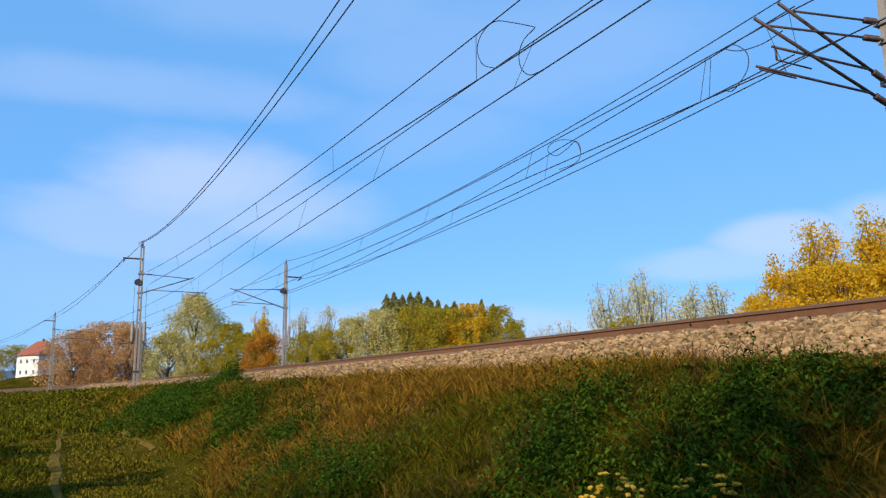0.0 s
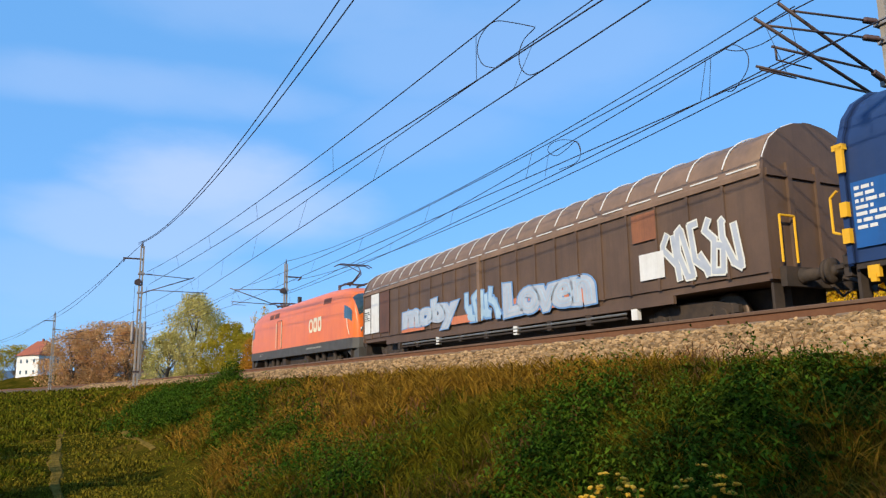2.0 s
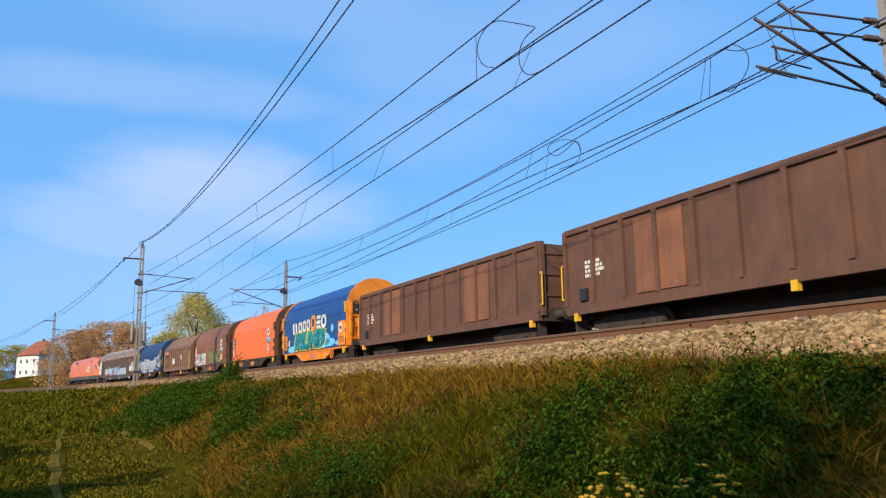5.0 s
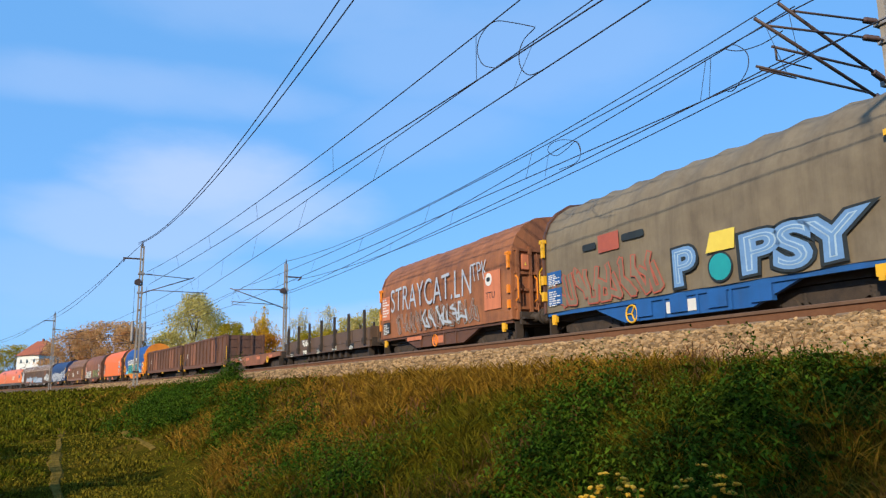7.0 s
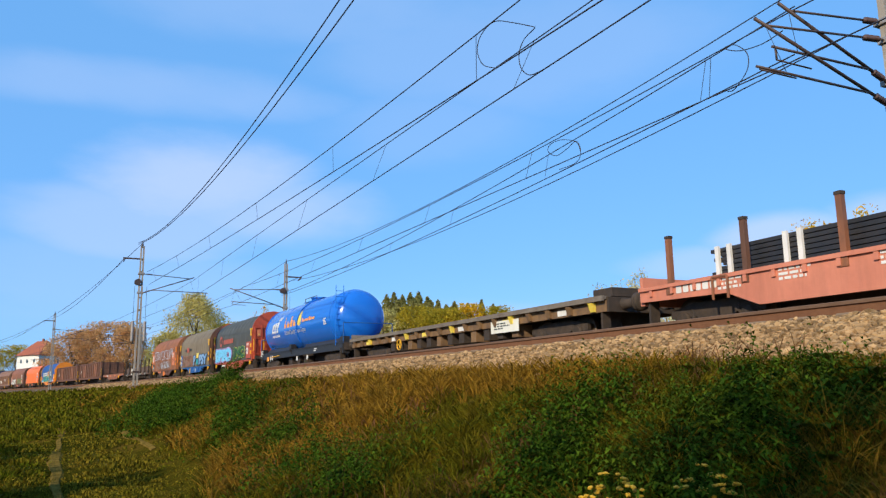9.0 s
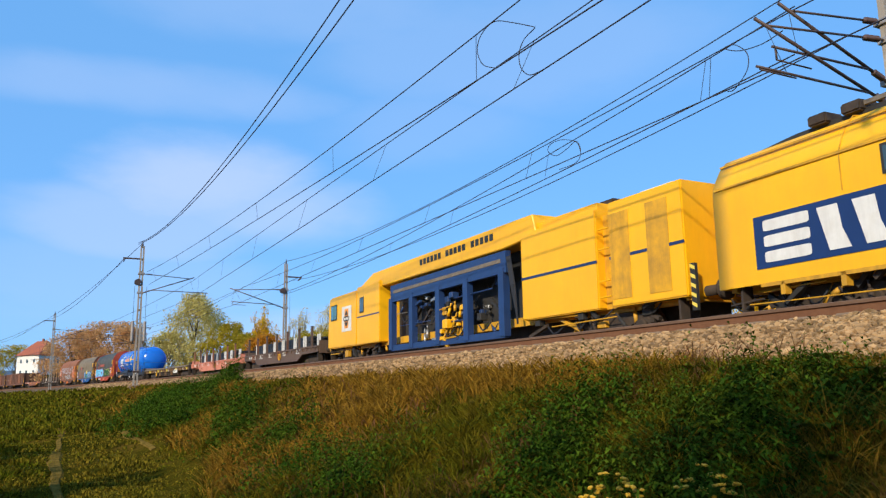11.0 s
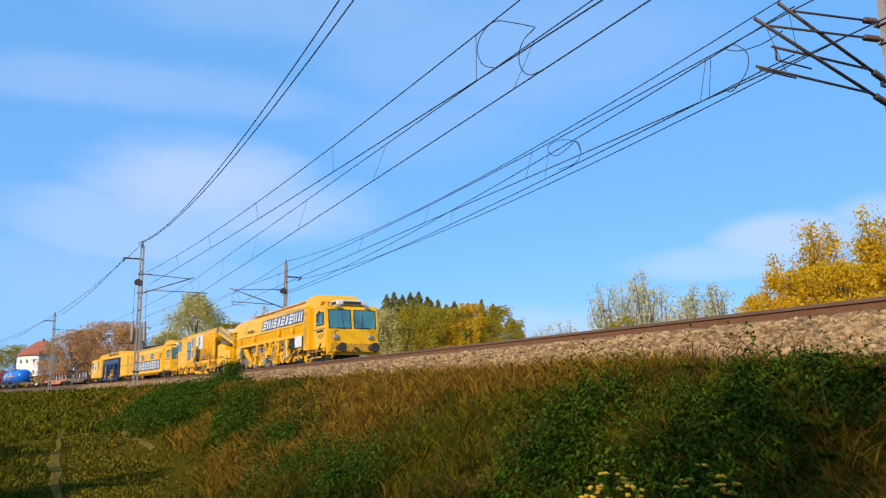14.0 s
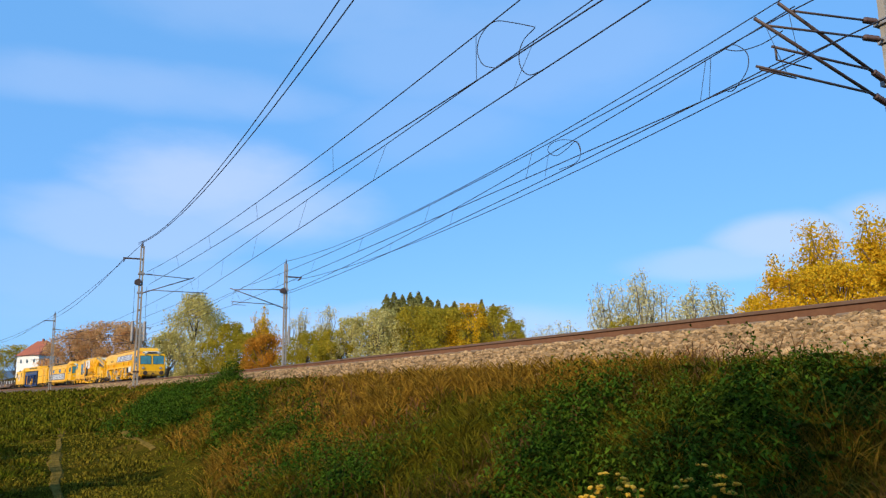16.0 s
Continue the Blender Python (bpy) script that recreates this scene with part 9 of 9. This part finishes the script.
# ================= grass, weeds, flowers =================
def lateral(x, y):
    """Metres from the near track's middle, to the right positive (numpy)."""
    s = np.clip(y, -50, 400)
    for _ in range(3):
        t = np.interp(s, S_AXIS, heading)
        cx, cy = np.interp(s, S_AXIS, LINE_X), np.interp(s, S_AXIS, LINE_Y)
        s = s + (-(x - cx) * np.sin(t) + (y - cy) * np.cos(t))
    t = np.interp(s, S_AXIS, heading)
    cx, cy = np.interp(s, S_AXIS, LINE_X), np.interp(s, S_AXIS, LINE_Y)
    return (x - cx) * np.cos(t) + (y - cy) * np.sin(t) - NEAR


def soft_noise(x, y, scale, seed):
    """Smooth patches between 0 and 1 from a few waves."""
    r = np.random.default_rng(seed)
    v = np.zeros(x.shape)
    for k in range(9):
        a = r.uniform(0, 2 * math.pi)
        f = scale * r.uniform(0.5, 1.8)
        v += np.sin((x * math.cos(a) + y * math.sin(a)) * f + r.uniform(0, 6.3))
    return 0.5 + v / 9


def scatter(n, near, far, a0, a1, rng):
    """Ground points over a fan, thinning out with distance."""
    r = near * (far / near) ** rng.uniform(0, 1, n)
    a = np.radians(rng.uniform(a0, a1, n))
    x, y = r * np.sin(a), r * np.cos(a)
    return x, y, r


# clumps of dark weeds on the bank: x, y, radius
WEEDS = ((2.9, 31.5, 2.2), (1.9, 34, 1.2), (2.4, 8.0, 0.8), (2.6, 12.2, 0.55), (3.0, 18.5, 0.8), (3.95, 5.8, 0.5), (3.45, 5.3, 0.45), (4.75, 4.25, 0.33),
         (4.4, 3.4, 0.5), (3.9, 3.9, 0.55), (3.3, 3.6, 0.5), (4.3, 4.5, 0.4), (2.9, 5.0, 0.45), (2.2, 25, 1.1), (3.2, 4.4, 0.4), (2.2, 10.0, 0.55), (2.3, 15.0, 0.55), (4.6, 29.5, 0.7))


def weed_share(x, y):
    w = np.zeros(x.shape)
    for cx, cy, r in WEEDS:
        w = np.maximum(w, np.exp(-(((x - cx) / r) ** 2 + ((y - cy) / (r * 1.5)) ** 2)))
    return w


def tufts(x, y, r, each, spread, rng):
    """Blades gathered round tuft middles: their places, and the way each leans."""
    n = len(x)
    a = rng.uniform(0, 2 * math.pi, (n, each))
    d = spread * np.maximum(1.0, r / 9.0)[:, None] * rng.uniform(0.1, 1.0, (n, each))
    big = np.repeat(rng.uniform(0.55, 1.3, n), each)
    return (x[:, None] + np.cos(a) * d).ravel(), (y[:, None] + np.sin(a) * d).ravel(), np.repeat(r, each), a.ravel(), big


def blades(name, x, y, r, height, width, lean, rng, mat, label, cat, toward=None):
    """Three-joint grass blades that arch over towards their tips."""
    n = len(x)
    z = ground_height(x, y)
    a = rng.uniform(0, 2 * math.pi, n) if toward is None else toward + rng.normal(0, 0.5, n)
    h = height * rng.uniform(0.6, 1.25, n)
    w = width * np.maximum(1.0, r / 5.0) * rng.uniform(0.7, 1.3, n)
    bend = lean * h * rng.uniform(0.3, 1.5, n)
    dx, dy = np.cos(a), np.sin(a)
    face = rng.uniform(0, 2 * math.pi, n)
    wx, wy = np.cos(face) * w, np.sin(face) * w
    rows = []
    for k, (up, out, wide) in enumerate(((-0.03, 0.0, 0.8), (0.5, 0.16, 1.0), (0.86, 0.5, 0.7))):
        for sgn in (-1, 1):
            rows.append(np.stack([x + dx * bend * out + sgn * wx * wide, y + dy * bend * out + sgn * wy * wide, z + h * up], 1))
    rows.append(np.stack([x + dx * bend, y + dy * bend, z + h * (1.02 - 0.3 * lean * rng.uniform(0, 1, n))], 1))
    v = np.stack(rows, 1).reshape(-1, 3)
    base = np.arange(n)[:, None] * 7
    quads = np.concatenate([base + np.array([0, 1, 3, 2]), base + np.array([2, 3, 5, 4])]).tolist()
    tris = (base + np.array([4, 5, 6])).tolist()
    me = bpy.data.meshes.new(name)
    me.from_pydata(v.tolist(), [], quads + tris)
    me.materials.append(mat)
    return tagged(new(name, me), label, cat, kind="stuff")


def sward(name, a, b, vary=0.55, t=0.14, scale=0.8):
    return material(name, a, b, scale, 0.9, 0.75, vary=vary, island=True, translucent=t)


M["dry_grass"] = sward("dry_grass", (0.30, 0.155, 0.018), (0.13, 0.075, 0.008), 0.6, 0.2, 2.2)
M["green_grass"] = sward("green_grass", (0.062, 0.07, 0.004), (0.15, 0.095, 0.008), 0.65, 0.2, 2.2)
M["lawn"] = sward("short_meadow_grass", (0.07, 0.085, 0.004), (0.13, 0.09, 0.008), 0.6, 0.2, 1.3)
M["lane_grass"] = sward("worn_lane_grass", (0.17, 0.12, 0.012), (0.10, 0.09, 0.007), 0.6, 0.2, 1.1)
M["weed_leaf"] = sward("dark_weed_leaves", (0.026, 0.068, 0.004), (0.08, 0.115, 0.009), 0.65, 0.25)
M["brown_stem"] = sward("brown_dead_stems", (0.16, 0.07, 0.03), (0.09, 0.045, 0.02))
M["flower"] = material("yellow_flower_heads", (0.62, 0.36, 0.02), (0.45, 0.25, 0.02), 9, 0.6, 0.7, vary=0.2)

rng = np.random.default_rng(11)
x, y, r = scatter(19000, 2.4, 75, -12, 60, rng)
n_lat = lateral(x, y)
bank = (n_lat < -2.62) & (n_lat > -7.4 + np.clip((y - 8) / 6, 0, 1) * 1.2)
weedy = weed_share(x, y)
gold = soft_noise(x, y, 1.1, 3) + 0.30 * np.exp(-(((x - 3.6) / 1.6) ** 2 + ((y - 9) / 4.5) ** 2)) + 0.12 * np.exp(-((n_lat + 3.3) / 0.8) ** 2) - 0.18 * (y < 5.6)
roll = rng.uniform(0, 1, len(x))
keep = bank & (weedy < np.where(y > 6.5, 0.45, 0.5) + 0.35 * roll)
dry = keep & (gold > 0.40 + 0.28 * roll)
green = keep & ~dry
tall = 0.7 + 0.6 * soft_noise(x, y, 2.4, 8)
top_fade = np.clip((-n_lat - 2.55) / 0.7, 0.3, 1)
for nm, sel, hgt, mt, lab in (("dry_grass", dry, 0.25, "dry_grass", "tall dry golden grass on the bank"), ("green_grass", green, 0.21, "green_grass", "tall green grass on the bank")):
    tx, ty, tr, ta, big = tufts(x[sel], y[sel], r[sel], 20, 0.07, rng)
    blades(nm, tx, ty, tr, np.repeat(hgt * tall[sel] * top_fade[sel], 20) * big, 0.0030, 1.35, rng, M[mt], lab, "grass", ta)
# short meadow, worn along the lane
x, y, r = scatter(21000, 5, 130, -12, 32, rng)
n_lat = lateral(x, y)
lane = n_lat + 7.65
rut = np.exp(-((lane - 1.0) / 0.36) ** 2) + np.exp(-((lane + 1.0) / 0.36) ** 2)
worn = np.clip(1.5 - np.abs(lane) / 1.3, 0, 1)
sel = (n_lat < -5.9) & (n_lat > -60) & (rng.uniform(0, 1, len(x)) > rut * 0.55)
pale = rng.uniform(0, 1, len(x)) < 0.15 + 0.75 * worn
for nm, pick, mt, lab in (("meadow_grass", sel & ~pale, "lawn", "short green meadow grass beside the lane"), ("lane_grass", sel & pale, "lane_grass", "worn yellowish grass of the lane")):
    tx, ty, tr, ta, big = tufts(x[pick], y[pick], r[pick], 12, 0.10, rng)
    hh = 0.13 * (0.3 + 1.2 * soft_noise(x[pick], y[pick], 1.4, 5)) * (1 - 0.5 * worn[pick]) * (1 - 0.6 * np.clip(rut[pick], 0, 1))
    blades(nm, tx, ty, tr, np.repeat(hh, 12) * big, 0.0042, 0.8, rng, M[mt], lab, "grass", ta)
# bare wheel tracks of the lane
M["dirt"] = material("dry_lane_dirt", (0.20, 0.125, 0.03), (0.07, 0.05, 0.008), 6, 0.9, 0.95, 0, 0.5, 30, spec=0.0)
for c in (-1.0, 1.0):
    yy = np.arange(10 if c < 0 else 21, 75, 0.4)
    rows = []
    for q, a in enumerate(np.linspace(-0.14, 0.14, 5)):
        s_ = yy
        t_ = np.interp(s_, S_AXIS, heading)
        off = NEAR - 7.65 + c + a * (1 + 0.4 * np.sin(yy * 1.7 + q) + 0.35 * np.sin(yy * 0.45 + c)) + 0.08 * np.sin(yy * 0.31 + 2 * c)
        px, py = np.interp(s_, S_AXIS, LINE_X) + off * np.cos(t_), np.interp(s_, S_AXIS, LINE_Y) + off * np.sin(t_)
        rows.append(np.stack([px, py, ground_height(px, py) + 0.03 - 0.06 * (abs(q - 2) == 2)], 1))
    V = np.stack(rows, 1).reshape(-1, 3)
    Fq = [(i * 5 + j, i * 5 + j + 1, (i + 1) * 5 + j + 1, (i + 1) * 5 + j) for i in range(len(yy) - 1) for j in range(4)]
    me = bpy.data.meshes.new("wheel_track")
    me.from_pydata(V.tolist(), [], Fq)
    me.materials.append(M["dirt"])
    tagged(new("lane_wheel_track", me), "bare brown wheel track of a grassy lane", "track", kind="structure")
# grass of the far left, against the light field
x, y, r = scatter(26000, 30, 160, -9, 14, rng)
n_lat = lateral(x, y)
sel = (n_lat < -2.9) & (n_lat > -40)
blades("verge_grass", x[sel], y[sel], r[sel], 0.26 * np.ones(sel.sum()), 0.004, 0.7, rng, M["lawn"], "rough verge grass along the line", "grass")
# brown dead stems among the grass
x, y, r = scatter(15000, 2.6, 30, 8, 60, rng)
n_lat = lateral(x, y)
sel = (n_lat < -2.7) & (n_lat > -7.0) & (soft_noise(x, y, 1.5, 21) > 0.55)
blades("dead_stems", x[sel], y[sel], r[sel], 0.24 * np.ones(sel.sum()), 0.003, 0.9, rng, M["brown_stem"], "brown dead stems in the grass", "weeds")


def weeds():
    """Leafy weeds: upright stems with pairs of pointed leaves."""
    rng = np.random.default_rng(23)
    V, Fq = [], []
    for cx, cy, rad in WEEDS:
        dist = math.hypot(cx, cy)
        count = int(min(900, 330 * (rad / 0.8) ** 1.2))
        big = max(1.0, dist / 9.0)
        for _ in range(count):
            px, py = cx + rng.normal() * rad * 0.55, cy + rng.normal() * rad * 0.8
            if lateral(np.array([px]), np.array([py]))[0] > -2.8:
                continue
            gz = float(HEIGHT(px, py))
            h = rng.uniform(0.2, 0.6) * (0.4 + 1.0 * float(soft_noise(np.array([px]), np.array([py]), 6.0 / max(1, dist / 8), 4)[0])) * (0.6 if cx > 4.2 and dist < 8 else 1 if dist < 12 else 1.35)
            if dist < 8 and lateral(np.array([px]), np.array([py]))[0] > -3.4:
                h *= 0.55
            lx, ly = rng.normal() * 0.1, rng.normal() * 0.1
            for k in range(9):
                q = (k + 1) / 9
                ang = k * 2.4 + rng.uniform(-0.5, 0.5)
                L = rng.uniform(0.06, 0.125) * big ** 0.6 * (1.15 - 0.6 * q)
                c = np.array([px + lx * q, py + ly * q, gz + h * q])
                d = np.array([math.cos(ang), math.sin(ang), 0.0])
                side = np.array([-math.sin(ang), math.cos(ang), rng.uniform(-0.4, 0.4)]) * 0.19 * L
                rise = rng.uniform(0.15, 0.6)
                m = c + d * L * 0.5 + np.array([0, 0, rise * L * 0.5])
                e = c + d * L + np.array([0, 0, (rise - 0.75) * L * 0.6])
                i = len(V)
                V += [c, m + side, e, m - side, m + np.array([0, 0, -0.05 * L])]
                Fq += [(i, i + 1, i + 4), (i, i + 4, i + 3), (i + 1, i + 2, i + 4), (i + 4, i + 2, i + 3)]
    me = bpy.data.meshes.new("weeds")
    me.from_pydata([tuple(v) for v in V], [], Fq)
    me.materials.append(M["weed_leaf"])
    tagged(new("weeds", me), "dark green leafy weeds on the bank", "weeds", kind="stuff")


# height lookup on a fine grid of the bank
hx, hy = np.linspace(-3, 8, 111), np.linspace(0, 50, 251)
HG = ground_height(*np.meshgrid(hx, hy))


def HEIGHT(x, y):
    i, j = min(max((x + 3) / 0.1, 0), 109.99), min(max(y / 0.2, 0), 249.99)
    a, b = int(i), int(j)
    u, v = i - a, j - b
    return (HG[b, a] * (1 - u) + HG[b, a + 1] * u) * (1 - v) + (HG[b + 1, a] * (1 - u) + HG[b + 1, a + 1] * u) * v


weeds()


# broad pale leaves and yellow flowers near the viewer
def flower_head():
    bm = bmesh.new()
    bmesh.ops.create_icosphere(bm, subdivisions=1, radius=0.019)
    for v in bm.verts:
        v.co.z *= 0.55
    return mesh_of("flower_head", bm, M["flower"])


HEAD = flower_head()
rnd = random.Random(31)
for k, (cx, cy) in enumerate(((3.16, 4.55), (3.2, 4.4), (3.05, 4.25), (3.3, 4.5), (3.42, 3.75), (3.36, 3.6), (3.28, 3.68), (3.5, 3.8), (3.25, 4.05))):
    cx, cy = cx * 0.92, cy * 0.92
    root = tagged(new("flowering_plant"), "yellow-flowered wild plant in the grass", "plant", "yellow flowers on the bank")
    gz = float(HEIGHT(cx, cy))
    root.location = (cx, cy, gz)
    tips = []
    bm = bmesh.new()
    for j in range(5):
        tip = Vector((rnd.uniform(-0.13, 0.13), rnd.uniform(-0.13, 0.13), rnd.uniform(0.24, 0.36)))
        rod(bm, (0, 0, 0), tip, 0.005, 5, 0.003)
        tips.append(tip)
    part("stem", bm, M["weed_leaf"], root)
    for tip in tips:
        for j in range(3):
            o = part("flower_head", HEAD, None, root)
            o.location = tip + Vector((rnd.uniform(-0.03, 0.03), rnd.uniform(-0.03, 0.03), rnd.uniform(0, 0.012)))

for k, (cx, cy, L) in enumerate(((4.55, 3.35, 0.22), (4.4, 4.3, 0.2), (4.7, 4.6, 0.2), (4.9, 4.0, 0.18), (3.6, 4.3, 0.16), (3.9, 3.3, 0.24), (4.75, 5.3, 0.17), (3.7, 3.1, 0.2))):
    root = tagged(new("broad_leaf_plant"), "low plant with broad pale green leaves", "plant", "broad-leaved plants on the bank")
    root.location = (cx, cy, float(HEIGHT(cx, cy)) + 0.16)
    for j in range(7):
        a = j * 0.9 + k
        bm = bmesh.new()
        d = Vector((math.cos(a), math.sin(a), 0))
        s = Vector((-math.sin(a), math.cos(a), 0))
        mid = [d * L * q + Vector((0, 0, L * (0.9 * q - 0.75 * q * q))) for q in (0.05, 0.35, 0.7, 1.0)]
        wid = (0.02, 0.16, 0.13, 0.005)
        vs = [[bm.verts.new(m + s * w * L * t + Vector((0, 0, abs(t) * 0.03 * L))) for t in (-1, 0, 1)] for m, w in zip(mid, wid)]
        for p, q in zip(vs, vs[1:]):
            for i in range(2):
                bm.faces.new((p[i], p[i + 1], q[i + 1], q[i])).smooth = True
        part("leaf", bm, M["green_grass"] if j % 3 else M["weed_leaf"], root)


# ================= sleepers, clips, ballast stones =================
def sleeper_mesh():
    bm = boxes((-1.3, 1.3, -0.13, 0.13, -0.36, -0.176))
    bevel(bm, 0.02, 1)
    return mesh_of("sleeper", bm, M["concrete"])


SLEEPER = sleeper_mesh()
CLIP = mesh_of("rail_clip", boxes((-0.10, -0.05, -0.035, 0.035, -0.172, -0.145), (0.05, 0.10, -0.035, 0.035, -0.172, -0.145)), M["clip"])
near_rail = [o for o in scene.objects if o.name.startswith("rail") and o.get("category") == "rail"]
for middle in (NEAR, 0.0):
    k = 0
    s = -6.0
    while s < (95 if middle == NEAR else 60):
        o = part("sleeper", SLEEPER, None, ballast)
        o.matrix_world = track_pose(s, middle)
        if middle == NEAR:
            c = part("rail_clip", CLIP, None, ballast)
            c.matrix_world = track_pose(s, middle - 0.752)
        s += 0.6

rng = np.random.default_rng(41)


def stone_shape(seed):
    bm = bmesh.new()
    bmesh.ops.create_icosphere(bm, subdivisions=1, radius=1.0)
    r = random.Random(seed)
    for v in bm.verts:
        v.co *= r.uniform(0.5, 1.25)
    v = np.array([tuple(q.co) for q in bm.verts])
    f = np.array([[q.index for q in face.verts] for face in bm.faces])
    bm.free()
    return v, f


SHAPES = [stone_shape(k) for k in range(8)]


def shoulder(lat):
    """Height of the ballast against the rail heads, across the near shoulder."""
    return np.interp(lat, [-3.25, -2.55, -1.75, -1.3, -0.9], [-0.86, -0.62, -0.32, -0.235, -0.21])


N = 40000
s = 3.0 + (95 ** rng.uniform(0, 1, N) - 1)
lat = rng.uniform(-3.25, -1.15, N)
size = rng.uniform(0.020, 0.05, N) * np.maximum(1.0, s / 34)
zz = shoulder(lat) + size * rng.uniform(-0.5, 0.75, N)
t = np.interp(s, S_AXIS, heading)
C = np.stack([np.interp(s, S_AXIS, LINE_X) + (NEAR + lat) * np.cos(t), np.interp(s, S_AXIS, LINE_Y) + (NEAR + lat) * np.sin(t), np.interp(s, S_AXIS, LINE_Z) + zz], 1)
pieces = (s > 5.0) & (s < 12.0)
own = np.nonzero(pieces)[0][:300]
rest = np.setdiff1d(np.arange(N), own)
VV, FF, base = [], [], 0
turns = rng.uniform(0, 2 * math.pi, (N, 2))
flat = rng.uniform(0.55, 1.0, N)
for k in range(8):
    ids = rest[rest % 8 == k]
    v, f = SHAPES[k]
    ca, sa = np.cos(turns[ids, 0])[:, None], np.sin(turns[ids, 0])[:, None]
    X = v[None, :, 0] * ca - v[None, :, 1] * sa
    Yy = v[None, :, 0] * sa + v[None, :, 1] * ca
    Z = v[None, :, 2] * flat[ids][:, None]
    P = np.stack([X, Yy, Z], -1) * size[ids][:, None, None] + C[ids][:, None, :]
    VV.append(P.reshape(-1, 3))
    FF.append((f[None] + (base + np.arange(len(ids)) * len(v))[:, None, None]).reshape(-1, 3))
    base += len(ids) * len(v)
me = bpy.data.meshes.new("ballast_stones")
me.from_pydata(np.concatenate(VV).tolist(), [], np.concatenate(FF).tolist())
me.materials.append(M["stone"])
stones = part("ballast_stones", me, None, ballast)
tagged(stones, "loose brown ballast stones", kind="stuff")
STONES = []
for v, f in SHAPES:
    m2 = bpy.data.meshes.new("stone")
    m2.from_pydata(v.tolist(), [], f.tolist())
    m2.materials.append(M["stone_piece"])
    STONES.append(m2)
for i in own:
    o = part("stone", STONES[int(i) % 8], None, ballast)
    o.location = C[i]
    o.rotation_euler = (turns[i, 1], 0, turns[i, 0])
    o.scale = (size[i], size[i], size[i] * flat[i])


# ================= what moves =================
SPEED, START = 27.94, -3.66


def motions():
    for root, middle in TRAIN:
        rows = []
        for k in range(33):
            t = k * 0.5
            rows.append((t, track_pose(START + SPEED * t - middle)))
        walk(root, rows)


motions()
